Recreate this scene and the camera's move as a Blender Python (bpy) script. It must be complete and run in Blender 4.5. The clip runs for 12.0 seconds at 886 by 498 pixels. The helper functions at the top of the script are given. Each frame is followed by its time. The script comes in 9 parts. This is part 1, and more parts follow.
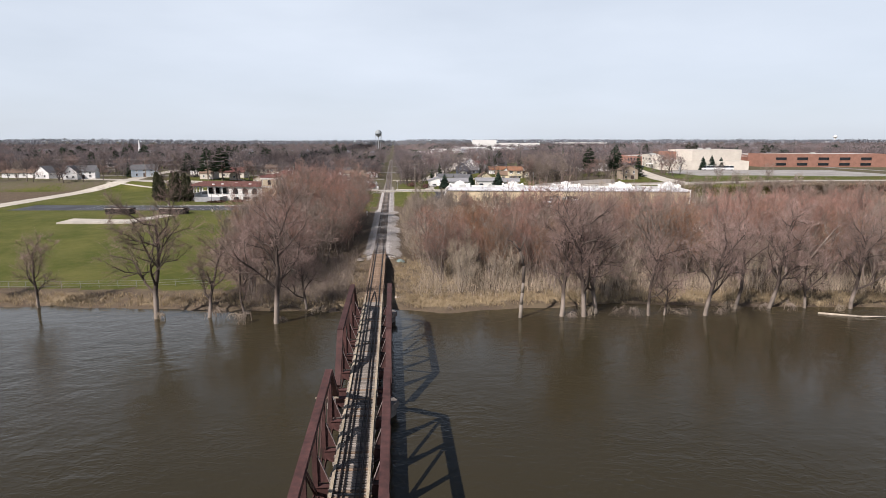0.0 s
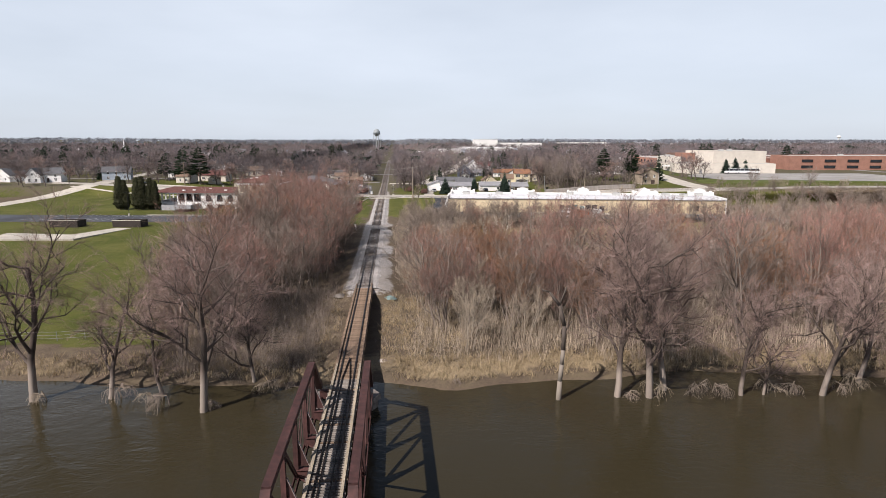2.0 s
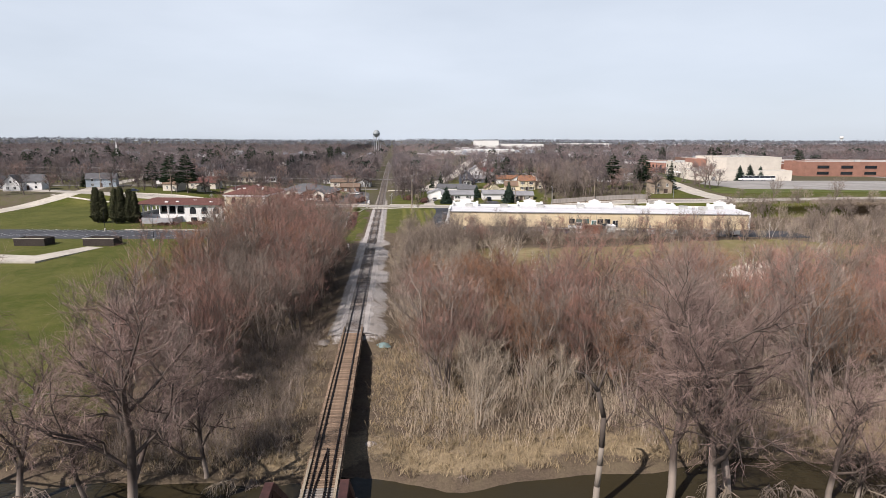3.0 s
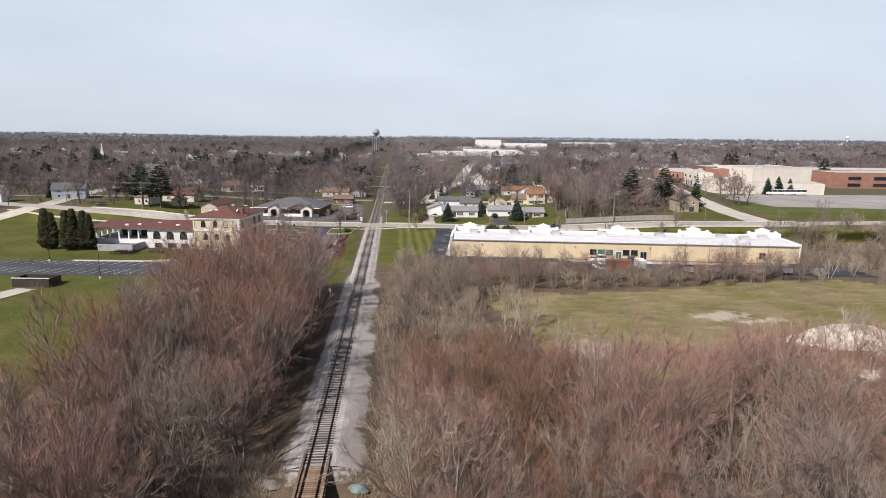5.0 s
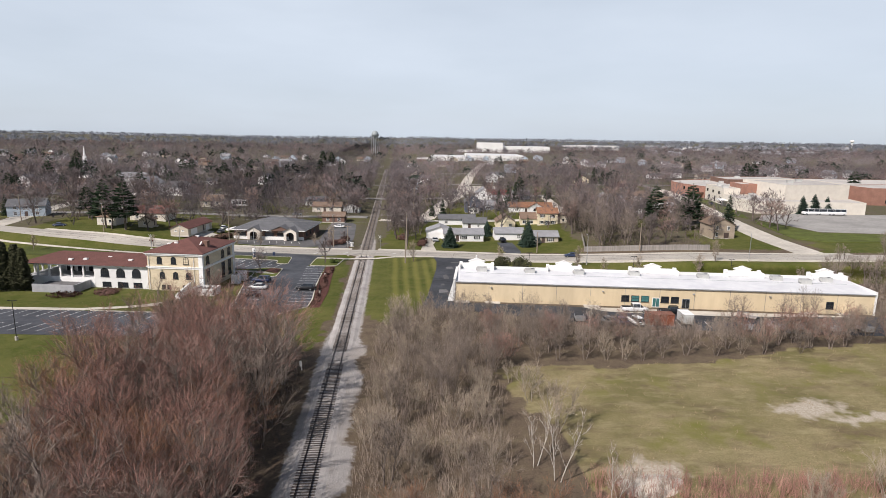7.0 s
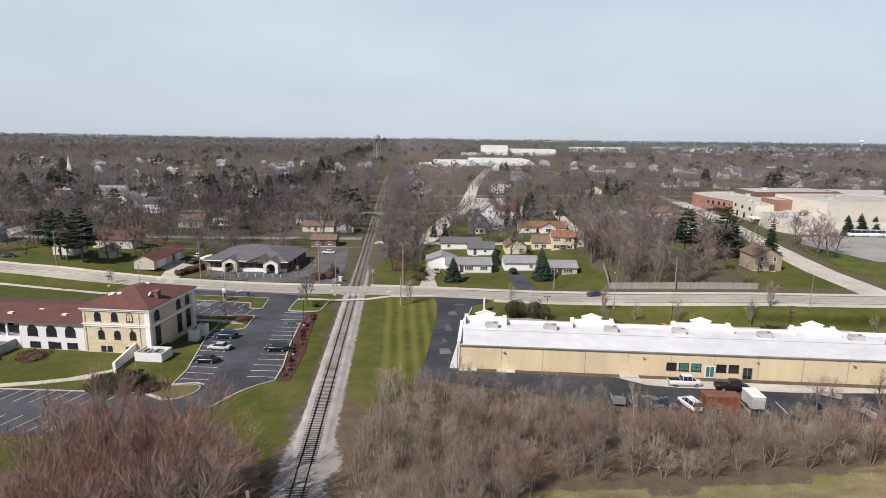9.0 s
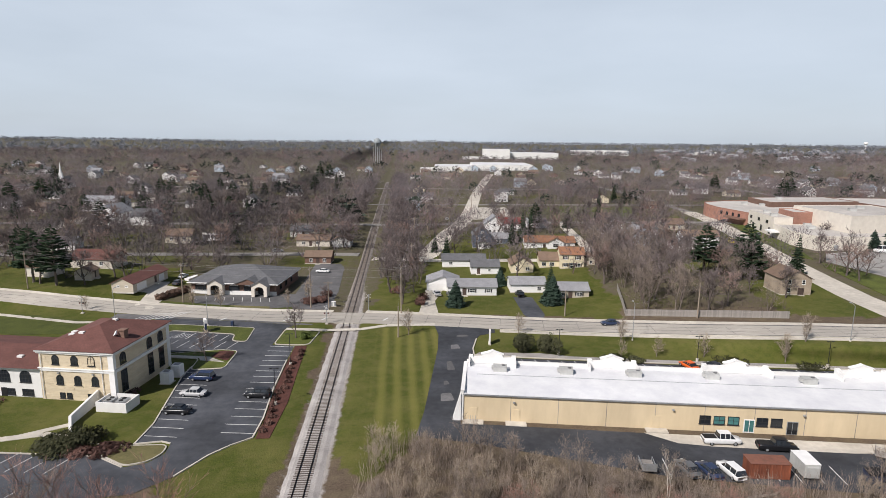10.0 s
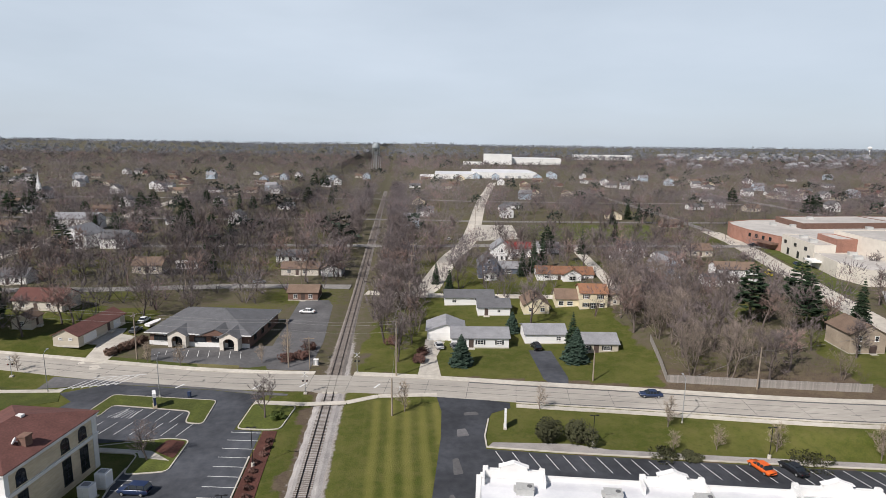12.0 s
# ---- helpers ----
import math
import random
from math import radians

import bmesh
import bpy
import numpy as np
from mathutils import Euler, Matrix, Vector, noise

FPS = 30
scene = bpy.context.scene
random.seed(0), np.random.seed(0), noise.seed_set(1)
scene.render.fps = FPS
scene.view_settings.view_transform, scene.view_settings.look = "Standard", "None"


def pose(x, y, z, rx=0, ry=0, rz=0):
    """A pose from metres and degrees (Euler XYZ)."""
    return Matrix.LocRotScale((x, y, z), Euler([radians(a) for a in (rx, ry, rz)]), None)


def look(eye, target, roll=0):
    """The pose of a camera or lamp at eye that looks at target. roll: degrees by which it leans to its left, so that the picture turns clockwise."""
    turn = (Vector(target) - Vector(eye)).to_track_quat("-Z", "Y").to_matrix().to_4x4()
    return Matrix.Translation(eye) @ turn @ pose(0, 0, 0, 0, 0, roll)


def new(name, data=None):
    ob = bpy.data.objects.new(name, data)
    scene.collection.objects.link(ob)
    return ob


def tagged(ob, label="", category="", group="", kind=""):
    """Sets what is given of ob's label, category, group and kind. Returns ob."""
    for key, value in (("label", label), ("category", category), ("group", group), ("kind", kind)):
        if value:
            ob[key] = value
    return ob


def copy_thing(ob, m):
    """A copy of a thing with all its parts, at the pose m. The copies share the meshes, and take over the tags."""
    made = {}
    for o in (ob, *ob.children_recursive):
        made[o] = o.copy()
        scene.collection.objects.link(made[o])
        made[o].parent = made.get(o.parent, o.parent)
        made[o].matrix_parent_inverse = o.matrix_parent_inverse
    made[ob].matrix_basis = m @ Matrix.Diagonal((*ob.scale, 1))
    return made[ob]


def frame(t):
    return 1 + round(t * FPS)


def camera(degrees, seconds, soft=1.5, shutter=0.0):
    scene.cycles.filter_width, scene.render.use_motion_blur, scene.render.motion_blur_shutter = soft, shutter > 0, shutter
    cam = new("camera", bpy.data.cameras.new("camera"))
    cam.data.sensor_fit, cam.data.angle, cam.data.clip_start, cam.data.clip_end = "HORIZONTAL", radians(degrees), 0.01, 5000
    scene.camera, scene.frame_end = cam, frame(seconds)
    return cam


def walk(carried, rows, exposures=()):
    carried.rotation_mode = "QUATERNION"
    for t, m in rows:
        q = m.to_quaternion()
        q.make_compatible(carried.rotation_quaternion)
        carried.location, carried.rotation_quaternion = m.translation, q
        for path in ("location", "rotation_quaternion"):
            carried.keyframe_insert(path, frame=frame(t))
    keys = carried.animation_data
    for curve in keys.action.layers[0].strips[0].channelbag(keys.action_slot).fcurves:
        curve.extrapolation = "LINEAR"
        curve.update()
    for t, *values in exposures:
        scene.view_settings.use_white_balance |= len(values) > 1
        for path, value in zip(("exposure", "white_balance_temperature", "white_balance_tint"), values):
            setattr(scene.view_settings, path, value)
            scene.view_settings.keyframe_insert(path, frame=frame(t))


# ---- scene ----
cam = camera(74.0, 12.0, soft=0.5)
PATH = [
    (0, (3.41, -0.012, 23.725), (3.572, 1.949, 23.362), -0.0),
    (0.5, (3.816, 6.806, 23.499), (3.98, 8.767, 23.138), 0.1),
    (1, (4.267, 13.814, 23.397), (4.431, 15.774, 23.036), 0.1),
    (1.5, (4.72, 20.927, 23.526), (4.885, 22.886, 23.163), 0.1),
    (2, (5.21, 28.257, 24.195), (5.374, 30.217, 23.83), 0.1),
    (2.5, (5.717, 35.399, 25.611), (5.879, 37.358, 25.244), 0.1),
    (3, (6.174, 43.162, 27.058), (6.337, 45.121, 26.692), 0.2),
    (3.5, (6.626, 50.125, 28.704), (6.79, 52.084, 28.337), 0.2),
    (5.3, (8.481, 73.757, 33.074), (8.642, 75.714, 32.695), 0.6),
    (5.5, (8.64, 76.558, 33.345), (8.8, 78.516, 32.971), 0.5),
    (6, (8.965, 83.823, 34.717), (9.127, 85.781, 34.342), 0.7),
    (6.5, (9.298, 90.938, 36.161), (9.461, 92.896, 35.784), 0.8),
    (7, (9.879, 97.877, 37.513), (10.041, 99.834, 37.135), 0.9),
    (7.2, (10.002, 100.511, 37.819), (10.164, 102.469, 37.443), 0.8),
    (8.8, (12.371, 122.504, 42.405), (12.52, 124.461, 42.023), 0.6),
    (9, (12.502, 125.305, 42.686), (12.651, 127.264, 42.308), 0.7),
    (9.5, (13.017, 132.189, 44.022), (13.163, 134.149, 43.649), 0.6),
    (10, (13.488, 139.068, 45.752), (13.632, 141.028, 45.381), 0.6),
    (10.5, (13.743, 145.963, 47.272), (13.888, 147.923, 46.903), 0.6),
    (11, (13.935, 152.996, 48.669), (14.081, 154.957, 48.302), 0.7),
    (11.5, (14.069, 159.955, 50.173), (14.217, 161.916, 49.805), 0.7),
    (12, (14.409, 166.573, 51.493), (14.555, 168.534, 51.127), 0.8),
]
walk(cam, [(t, look(eye, target, roll)) for t, eye, target, roll in PATH],
     exposures=((0, 0.24, 6550, 15), (3, 0.22, 6550, 15), (6, 0.15, 6500, 14), (9, 0.05, 6450, 13), (12, 0.02, 6400, 12)))

# ---- light ----
SUN_EL, SUN_AZ = 44.0, 228.5          # degrees; the sun stands behind and to the left of the flight
world = bpy.data.worlds.new("sky")
scene.world = world
world.use_nodes = True
wn, wl = world.node_tree.nodes, world.node_tree.links
sky = wn.new("ShaderNodeTexSky")
sky.sky_type = "NISHITA"
sky.sun_disc = False
sky.sun_elevation, sky.sun_rotation = radians(SUN_EL), radians(SUN_AZ)
sky.air_density, sky.dust_density, sky.ozone_density, sky.altitude = 1.0, 1.0, 1.5, 200
# thin high cloud, a soft veil over the whole sky
w_co = wn.new("ShaderNodeTexCoord")
w_map = wn.new("ShaderNodeMapping")
w_map.inputs["Scale"].default_value = (1.0, 1.0, 4.0)
w_noise = wn.new("ShaderNodeTexNoise")
w_noise.inputs["Scale"].default_value, w_noise.inputs["Detail"].default_value = 1.6, 5.0
w_ramp = wn.new("ShaderNodeMapRange")
w_ramp.inputs["From Min"].default_value, w_ramp.inputs["From Max"].default_value = 0.35, 0.75
w_ramp.inputs["To Min"].default_value, w_ramp.inputs["To Max"].default_value = 0.7, 0.95
w_mix = wn.new("ShaderNodeMix")
w_mix.data_type = "RGBA"
w_mix.inputs["B"].default_value = (11.9, 13.5, 15.1, 1)
wl.new(w_co.outputs["Generated"], w_map.inputs["Vector"])
wl.new(w_map.outputs["Vector"], w_noise.inputs["Vector"])
wl.new(w_noise.outputs["Fac"], w_ramp.inputs["Value"])
# the veil thins out towards the zenith
w_xyz = wn.new("ShaderNodeSeparateXYZ")
wl.new(w_co.outputs["Generated"], w_xyz.inputs["Vector"])
w_up = wn.new("ShaderNodeMapRange")
w_up.inputs["From Min"].default_value, w_up.inputs["From Max"].default_value = 0.2, 0.5
w_up.inputs["To Min"].default_value, w_up.inputs["To Max"].default_value = 1.0, 0.05
w_up.interpolation_type = "SMOOTHSTEP"
wl.new(w_xyz.outputs["Z"], w_up.inputs["Value"])
w_mul = wn.new("ShaderNodeMath")
w_mul.operation = "MULTIPLY"
wl.new(w_ramp.outputs["Result"], w_mul.inputs[0])
wl.new(w_up.outputs["Result"], w_mul.inputs[1])
wl.new(w_mul.outputs["Value"], w_mix.inputs["Factor"])
wl.new(sky.outputs["Color"], w_mix.inputs["A"])
wl.new(w_mix.outputs["Result"], wn["Background"].inputs["Color"])
wn["Background"].inputs["Strength"].default_value = 0.055
sun = new("sun", bpy.data.lights.new("sun", "SUN"))
sun.data.energy, sun.data.angle, sun.data.color = 5.0, radians(0.6), (1.0, 0.95, 0.89)
s_el, s_az = radians(SUN_EL), radians(SUN_AZ)
sun_from = Vector((math.sin(s_az) * math.cos(s_el), math.cos(s_az) * math.cos(s_el), math.sin(s_el)))
sun.matrix_world = look((0, 0, 300), Vector((0, 0, 300)) - sun_from)
scene.view_settings.exposure = 0.0


# ---- materials ----
def mat(name, a, b=None, size=1.0, rough=0.8, metal=0.0, bump=0.0, vary=0.12, big=8.0, spec=0.3, stretch=(1, 1, 1), detail=6.0, island=0.0):
    """A surface of two colours broken up by grain of the given size in metres, with larger stains over it."""
    m = bpy.data.materials.new(name)
    m.use_nodes = True
    n, l = m.node_tree.nodes, m.node_tree.links
    bsdf = n["Principled BSDF"]
    b = b or tuple(min(1, c * 0.78) for c in a)
    co = n.new("ShaderNodeTexCoord")
    mp = n.new("ShaderNodeMapping")
    mp.inputs["Scale"].default_value = stretch
    l.new(co.outputs["Object"], mp.inputs["Vector"])
    fine = n.new("ShaderNodeTexNoise")
    fine.inputs["Scale"].default_value, fine.inputs["Detail"].default_value = 1.0 / size, detail
    fine.inputs["Roughness"].default_value = 0.62
    l.new(mp.outputs["Vector"], fine.inputs["Vector"])
    sharp = n.new("ShaderNodeMapRange")
    sharp.inputs["From Min"].default_value, sharp.inputs["From Max"].default_value = 0.33, 0.67
    l.new(fine.outputs["Fac"], sharp.inputs["Value"])
    mix = n.new("ShaderNodeMix")
    mix.data_type = "RGBA"
    mix.inputs["A"].default_value, mix.inputs["B"].default_value = (*a, 1), (*b, 1)
    l.new(sharp.outputs["Result"], mix.inputs["Factor"])
    wide = n.new("ShaderNodeTexNoise")
    wide.inputs["Scale"].default_value, wide.inputs["Detail"].default_value = 1.0 / (size * big), 4.0
    l.new(mp.outputs["Vector"], wide.inputs["Vector"])
    value = n.new("ShaderNodeMapRange")
    value.inputs["From Min"].default_value, value.inputs["From Max"].default_value = 0.25, 0.75
    value.inputs["To Min"].default_value, value.inputs["To Max"].default_value = 1 - 1.6 * vary, 1 + 1.6 * vary
    l.new(wide.outputs["Fac"], value.inputs["Value"])
    info = n.new("ShaderNodeObjectInfo")
    each = n.new("ShaderNodeMapRange")
    each.inputs["To Min"].default_value, each.inputs["To Max"].default_value = 1 - vary, 1 + vary
    l.new(info.outputs["Random"], each.inputs["Value"])
    both = n.new("ShaderNodeMath")
    both.operation = "MULTIPLY"
    l.new(value.outputs["Result"], both.inputs[0])
    l.new(each.outputs["Result"], both.inputs[1])
    last = both.outputs["Value"]
    if island:
        geo = n.new("ShaderNodeNewGeometry")
        isl = n.new("ShaderNodeMapRange")
        isl.inputs["To Min"].default_value, isl.inputs["To Max"].default_value = 1 - island, 1 + island
        l.new(geo.outputs["Random Per Island"], isl.inputs["Value"])
        m2 = n.new("ShaderNodeMath")
        m2.operation = "MULTIPLY"
        l.new(last, m2.inputs[0])
        l.new(isl.outputs["Result"], m2.inputs[1])
        last = m2.outputs["Value"]
    hsv = n.new("ShaderNodeHueSaturation")
    l.new(mix.outputs["Result"], hsv.inputs["Color"])
    l.new(last, hsv.inputs["Value"])
    l.new(hsv.outputs["Color"], bsdf.inputs["Base Color"])
    bsdf.inputs["Roughness"].default_value, bsdf.inputs["Metallic"].default_value = rough, metal
    bsdf.inputs["Specular IOR Level"].default_value = spec
    if bump:
        bp = n.new("ShaderNodeBump")
        bp.inputs["Strength"].default_value, bp.inputs["Distance"].default_value = 0.7, bump
        l.new(fine.outputs["Fac"], bp.inputs["Height"])
        l.new(bp.outputs["Normal"], bsdf.inputs["Normal"])
    return m


M_STEEL = mat("rusty_brown_steel", (0.085, 0.038, 0.034), (0.045, 0.023, 0.021), 0.5, 0.72, 0.0, 0.004, 0.22, 6)
M_STEEL_PALE = mat("pale_mottled_paint", (0.36, 0.31, 0.29), (0.2, 0.13, 0.12), 0.3, 0.7)
M_RAIL = mat("rusty_rail", (0.05, 0.032, 0.026), (0.03, 0.021, 0.019), 0.2, 0.45, 0.6, 0, 0.1)
M_TIE_OLD = mat("grey_old_tie", (0.3, 0.265, 0.235), (0.17, 0.15, 0.13), 0.25, 0.9, 0, 0.01, 0.3, 6, stretch=(1, 6, 6))
M_TIE_DARK = mat("dark_tie", (0.13, 0.105, 0.09), (0.06, 0.05, 0.044), 0.25, 0.9, 0, 0.01, 0.3, 6, stretch=(1, 6, 6))
M_TIE_BRIDGE = mat("brown_bridge_tie", (0.30, 0.215, 0.15), (0.15, 0.1, 0.07), 0.25, 0.9, 0, 0.01, 0.3, 6, stretch=(1, 6, 6))
M_BIRCH = mat("white_birch_bark", (0.62, 0.58, 0.53), (0.4, 0.36, 0.32), 0.3, 0.9, 0, 0, 0.1, 6)
M_TIE_GREY = mat("weathered_grey_tie", (0.25, 0.21, 0.18), (0.13, 0.11, 0.095), 0.25, 0.9, 0, 0.01, 0.3, 6, stretch=(1, 6, 6))
M_TIMBER = mat("bleached_guard_timber", (0.44, 0.37, 0.28), (0.22, 0.18, 0.13), 0.3, 0.9, 0, 0.01, 0.2, 8, stretch=(4, 1, 4))
M_BALLAST = mat("grey_ballast", (0.46, 0.43, 0.405), (0.24, 0.222, 0.21), 0.12, 0.95, 0, 0.06, 0.14, 25)
M_CONCRETE = mat("pale_concrete", (0.56, 0.52, 0.45), (0.44, 0.4, 0.345), 1.2, 0.9, 0, 0.003, 0.1, 6)
M_ROAD = mat("pale_concrete_road", (0.46, 0.425, 0.37), (0.37, 0.34, 0.3), 0.8, 0.88, 0, 0.003, 0.1, 10, stretch=(0.25, 1, 1))
M_ASPHALT = mat("dark_asphalt", (0.042, 0.045, 0.053), (0.066, 0.069, 0.077), 1.6, 0.85, 0, 0.004, 0.28, 6)
M_ASPHALT_OLD = mat("worn_grey_asphalt", (0.145, 0.14, 0.14), (0.0978, 0.096, 0.0978), 0.8, 0.88, 0, 0.004, 0.2, 8)
M_LINE = mat("white_road_paint", (0.72, 0.72, 0.7), (0.5, 0.5, 0.49), 0.5, 0.8)
M_MULCH = mat("red_brown_mulch", (0.115, 0.045, 0.034), (0.06, 0.026, 0.02), 0.25, 0.95, 0, 0.05, 0.15)
M_BARK = mat("grey_brown_bark", (0.27, 0.22, 0.185), (0.125, 0.1, 0.084), 0.35, 0.95, 0, 0.02, 0.2, 8, stretch=(1, 1, 0.3))
M_BARK_PALE = mat("bleached_bark", (0.44, 0.38, 0.31), (0.27, 0.225, 0.18), 0.35, 0.95, 0, 0.02, 0.15, 8, stretch=(1, 1, 0.3))
def river_bark():
    """Dark bark that the floods have bleached at the foot."""
    m = mat("flood_marked_bark", (0.125, 0.095, 0.078), (0.06, 0.047, 0.04), 0.35, 0.95, 0, 0.02, 0.2, 8, stretch=(1, 1, 0.3))
    n, l = m.node_tree.nodes, m.node_tree.links
    b = n["Principled BSDF"]
    old = b.inputs["Base Color"].links[0].from_socket
    sep = n.new("ShaderNodeSeparateXYZ")
    co = n.new("ShaderNodeTexCoord")
    l.new(co.outputs["Object"], sep.inputs["Vector"])
    r = n.new("ShaderNodeMapRange")
    r.inputs["From Min"].default_value, r.inputs["From Max"].default_value = 2.4, 3.4
    r.inputs["To Min"].default_value, r.inputs["To Max"].default_value = 0.85, 0.0
    l.new(sep.outputs["Z"], r.inputs["Value"])
    x = n.new("ShaderNodeMix")
    x.data_type = "RGBA"
    x.inputs["B"].default_value = (0.30, 0.25, 0.21, 1)
    l.new(r.outputs["Result"], x.inputs["Factor"])
    l.new(old, x.inputs["A"])
    l.new(x.outputs["Result"], b.inputs["Base Color"])
    return m


M_BARK_RIVER = river_bark()
M_SNAG = mat("bleached_snag_wood", (0.25, 0.216, 0.18), (0.2, 0.17, 0.14), 0.6, 0.95, 0, 0.01, 0.04, 6, stretch=(1, 1, 0.2))
M_BARK_TOWN = mat("dark_town_bark", (0.16, 0.13, 0.115), (0.072, 0.058, 0.05), 0.35, 0.95, 0, 0.02, 0.2, 8, stretch=(1, 1, 0.3))
M_TWIG_DARK = mat("dark_red_grey_twigs", (0.35, 0.248, 0.214), (0.2, 0.14, 0.121), 1.5, 0.95, 0, 0, 0.16, 3, island=0.25)
M_TWIG_GREY = mat("grey_brown_twigs", (0.335, 0.272, 0.224), (0.195, 0.155, 0.127), 1.5, 0.95, 0, 0, 0.16, 3, island=0.25)
# grey twig colour darkened to carry the shade under the trees
M_TWIG_SHADE = mat("shade_darkened_brush", (0.17, 0.132, 0.11), (0.09, 0.07, 0.06), 1.5, 0.95, 0, 0, 0.16, 3, island=0.25)
M_TWIG_TOWN = mat("grey_mauve_twigs", (0.235, 0.192, 0.183), (0.135, 0.11, 0.106), 1.5, 0.95, 0, 0, 0.2, 3, island=0.25)
M_TWIG_RED = mat("red_budding_twigs", (0.4, 0.222, 0.178), (0.235, 0.131, 0.105), 1.5, 0.95, 0, 0, 0.16, 3, island=0.25)
M_TWIG_RUST = mat("rust_orange_twigs", (0.325, 0.165, 0.094), (0.2, 0.106, 0.064), 1.5, 0.95, 0, 0, 0.16, 3, island=0.25)
M_TWIG_TAN = mat("tan_twigs", (0.42, 0.345, 0.262), (0.27, 0.216, 0.163), 1.5, 0.95, 0, 0, 0.16, 3, island=0.25)
M_NEEDLE = mat("dark_green_needles", (0.035, 0.06, 0.026), (0.018, 0.032, 0.017), 0.6, 0.9, 0, 0, 0.2, 4)
M_SPRUCE = mat("blue_green_needles", (0.05, 0.08, 0.055), (0.025, 0.045, 0.033), 0.6, 0.9, 0, 0, 0.2, 4)
M_SHRUB = mat("dark_shrub_foliage", (0.075, 0.075, 0.034), (0.036, 0.039, 0.02), 0.4, 0.9, 0, 0, 0.2, 4)
M_REED = mat("dry_tan_reeds", (0.40, 0.31, 0.19), (0.24, 0.185, 0.115), 0.8, 0.95, 0, 0, 0.15, 5)
M_WHITE = mat("white_paint", (0.80, 0.79, 0.77), (0.70, 0.69, 0.67), 1.5, 0.7, 0, 0, 0.05)
M_GLASS = mat("dark_window_glass", (0.025, 0.03, 0.037), (0.015, 0.018, 0.022), 2.0, 0.08, 0.0, 0, 0.2, spec=0.6)
M_BLACK = mat("black_plastic", (0.02, 0.02, 0.021), None, 0.5, 0.6)
M_METAL = mat("galvanised_metal", (0.42, 0.43, 0.44), (0.32, 0.33, 0.34), 0.4, 0.5, 0.5)
M_POLE = mat("weathered_wood_pole", (0.33, 0.27, 0.21), (0.2, 0.165, 0.13), 0.3, 0.95, 0, 0, 0.1, stretch=(1, 1, 0.2))
M_WIRE = mat("pale_wire", (0.30, 0.29, 0.28), None, 1, 0.5, 0.3)


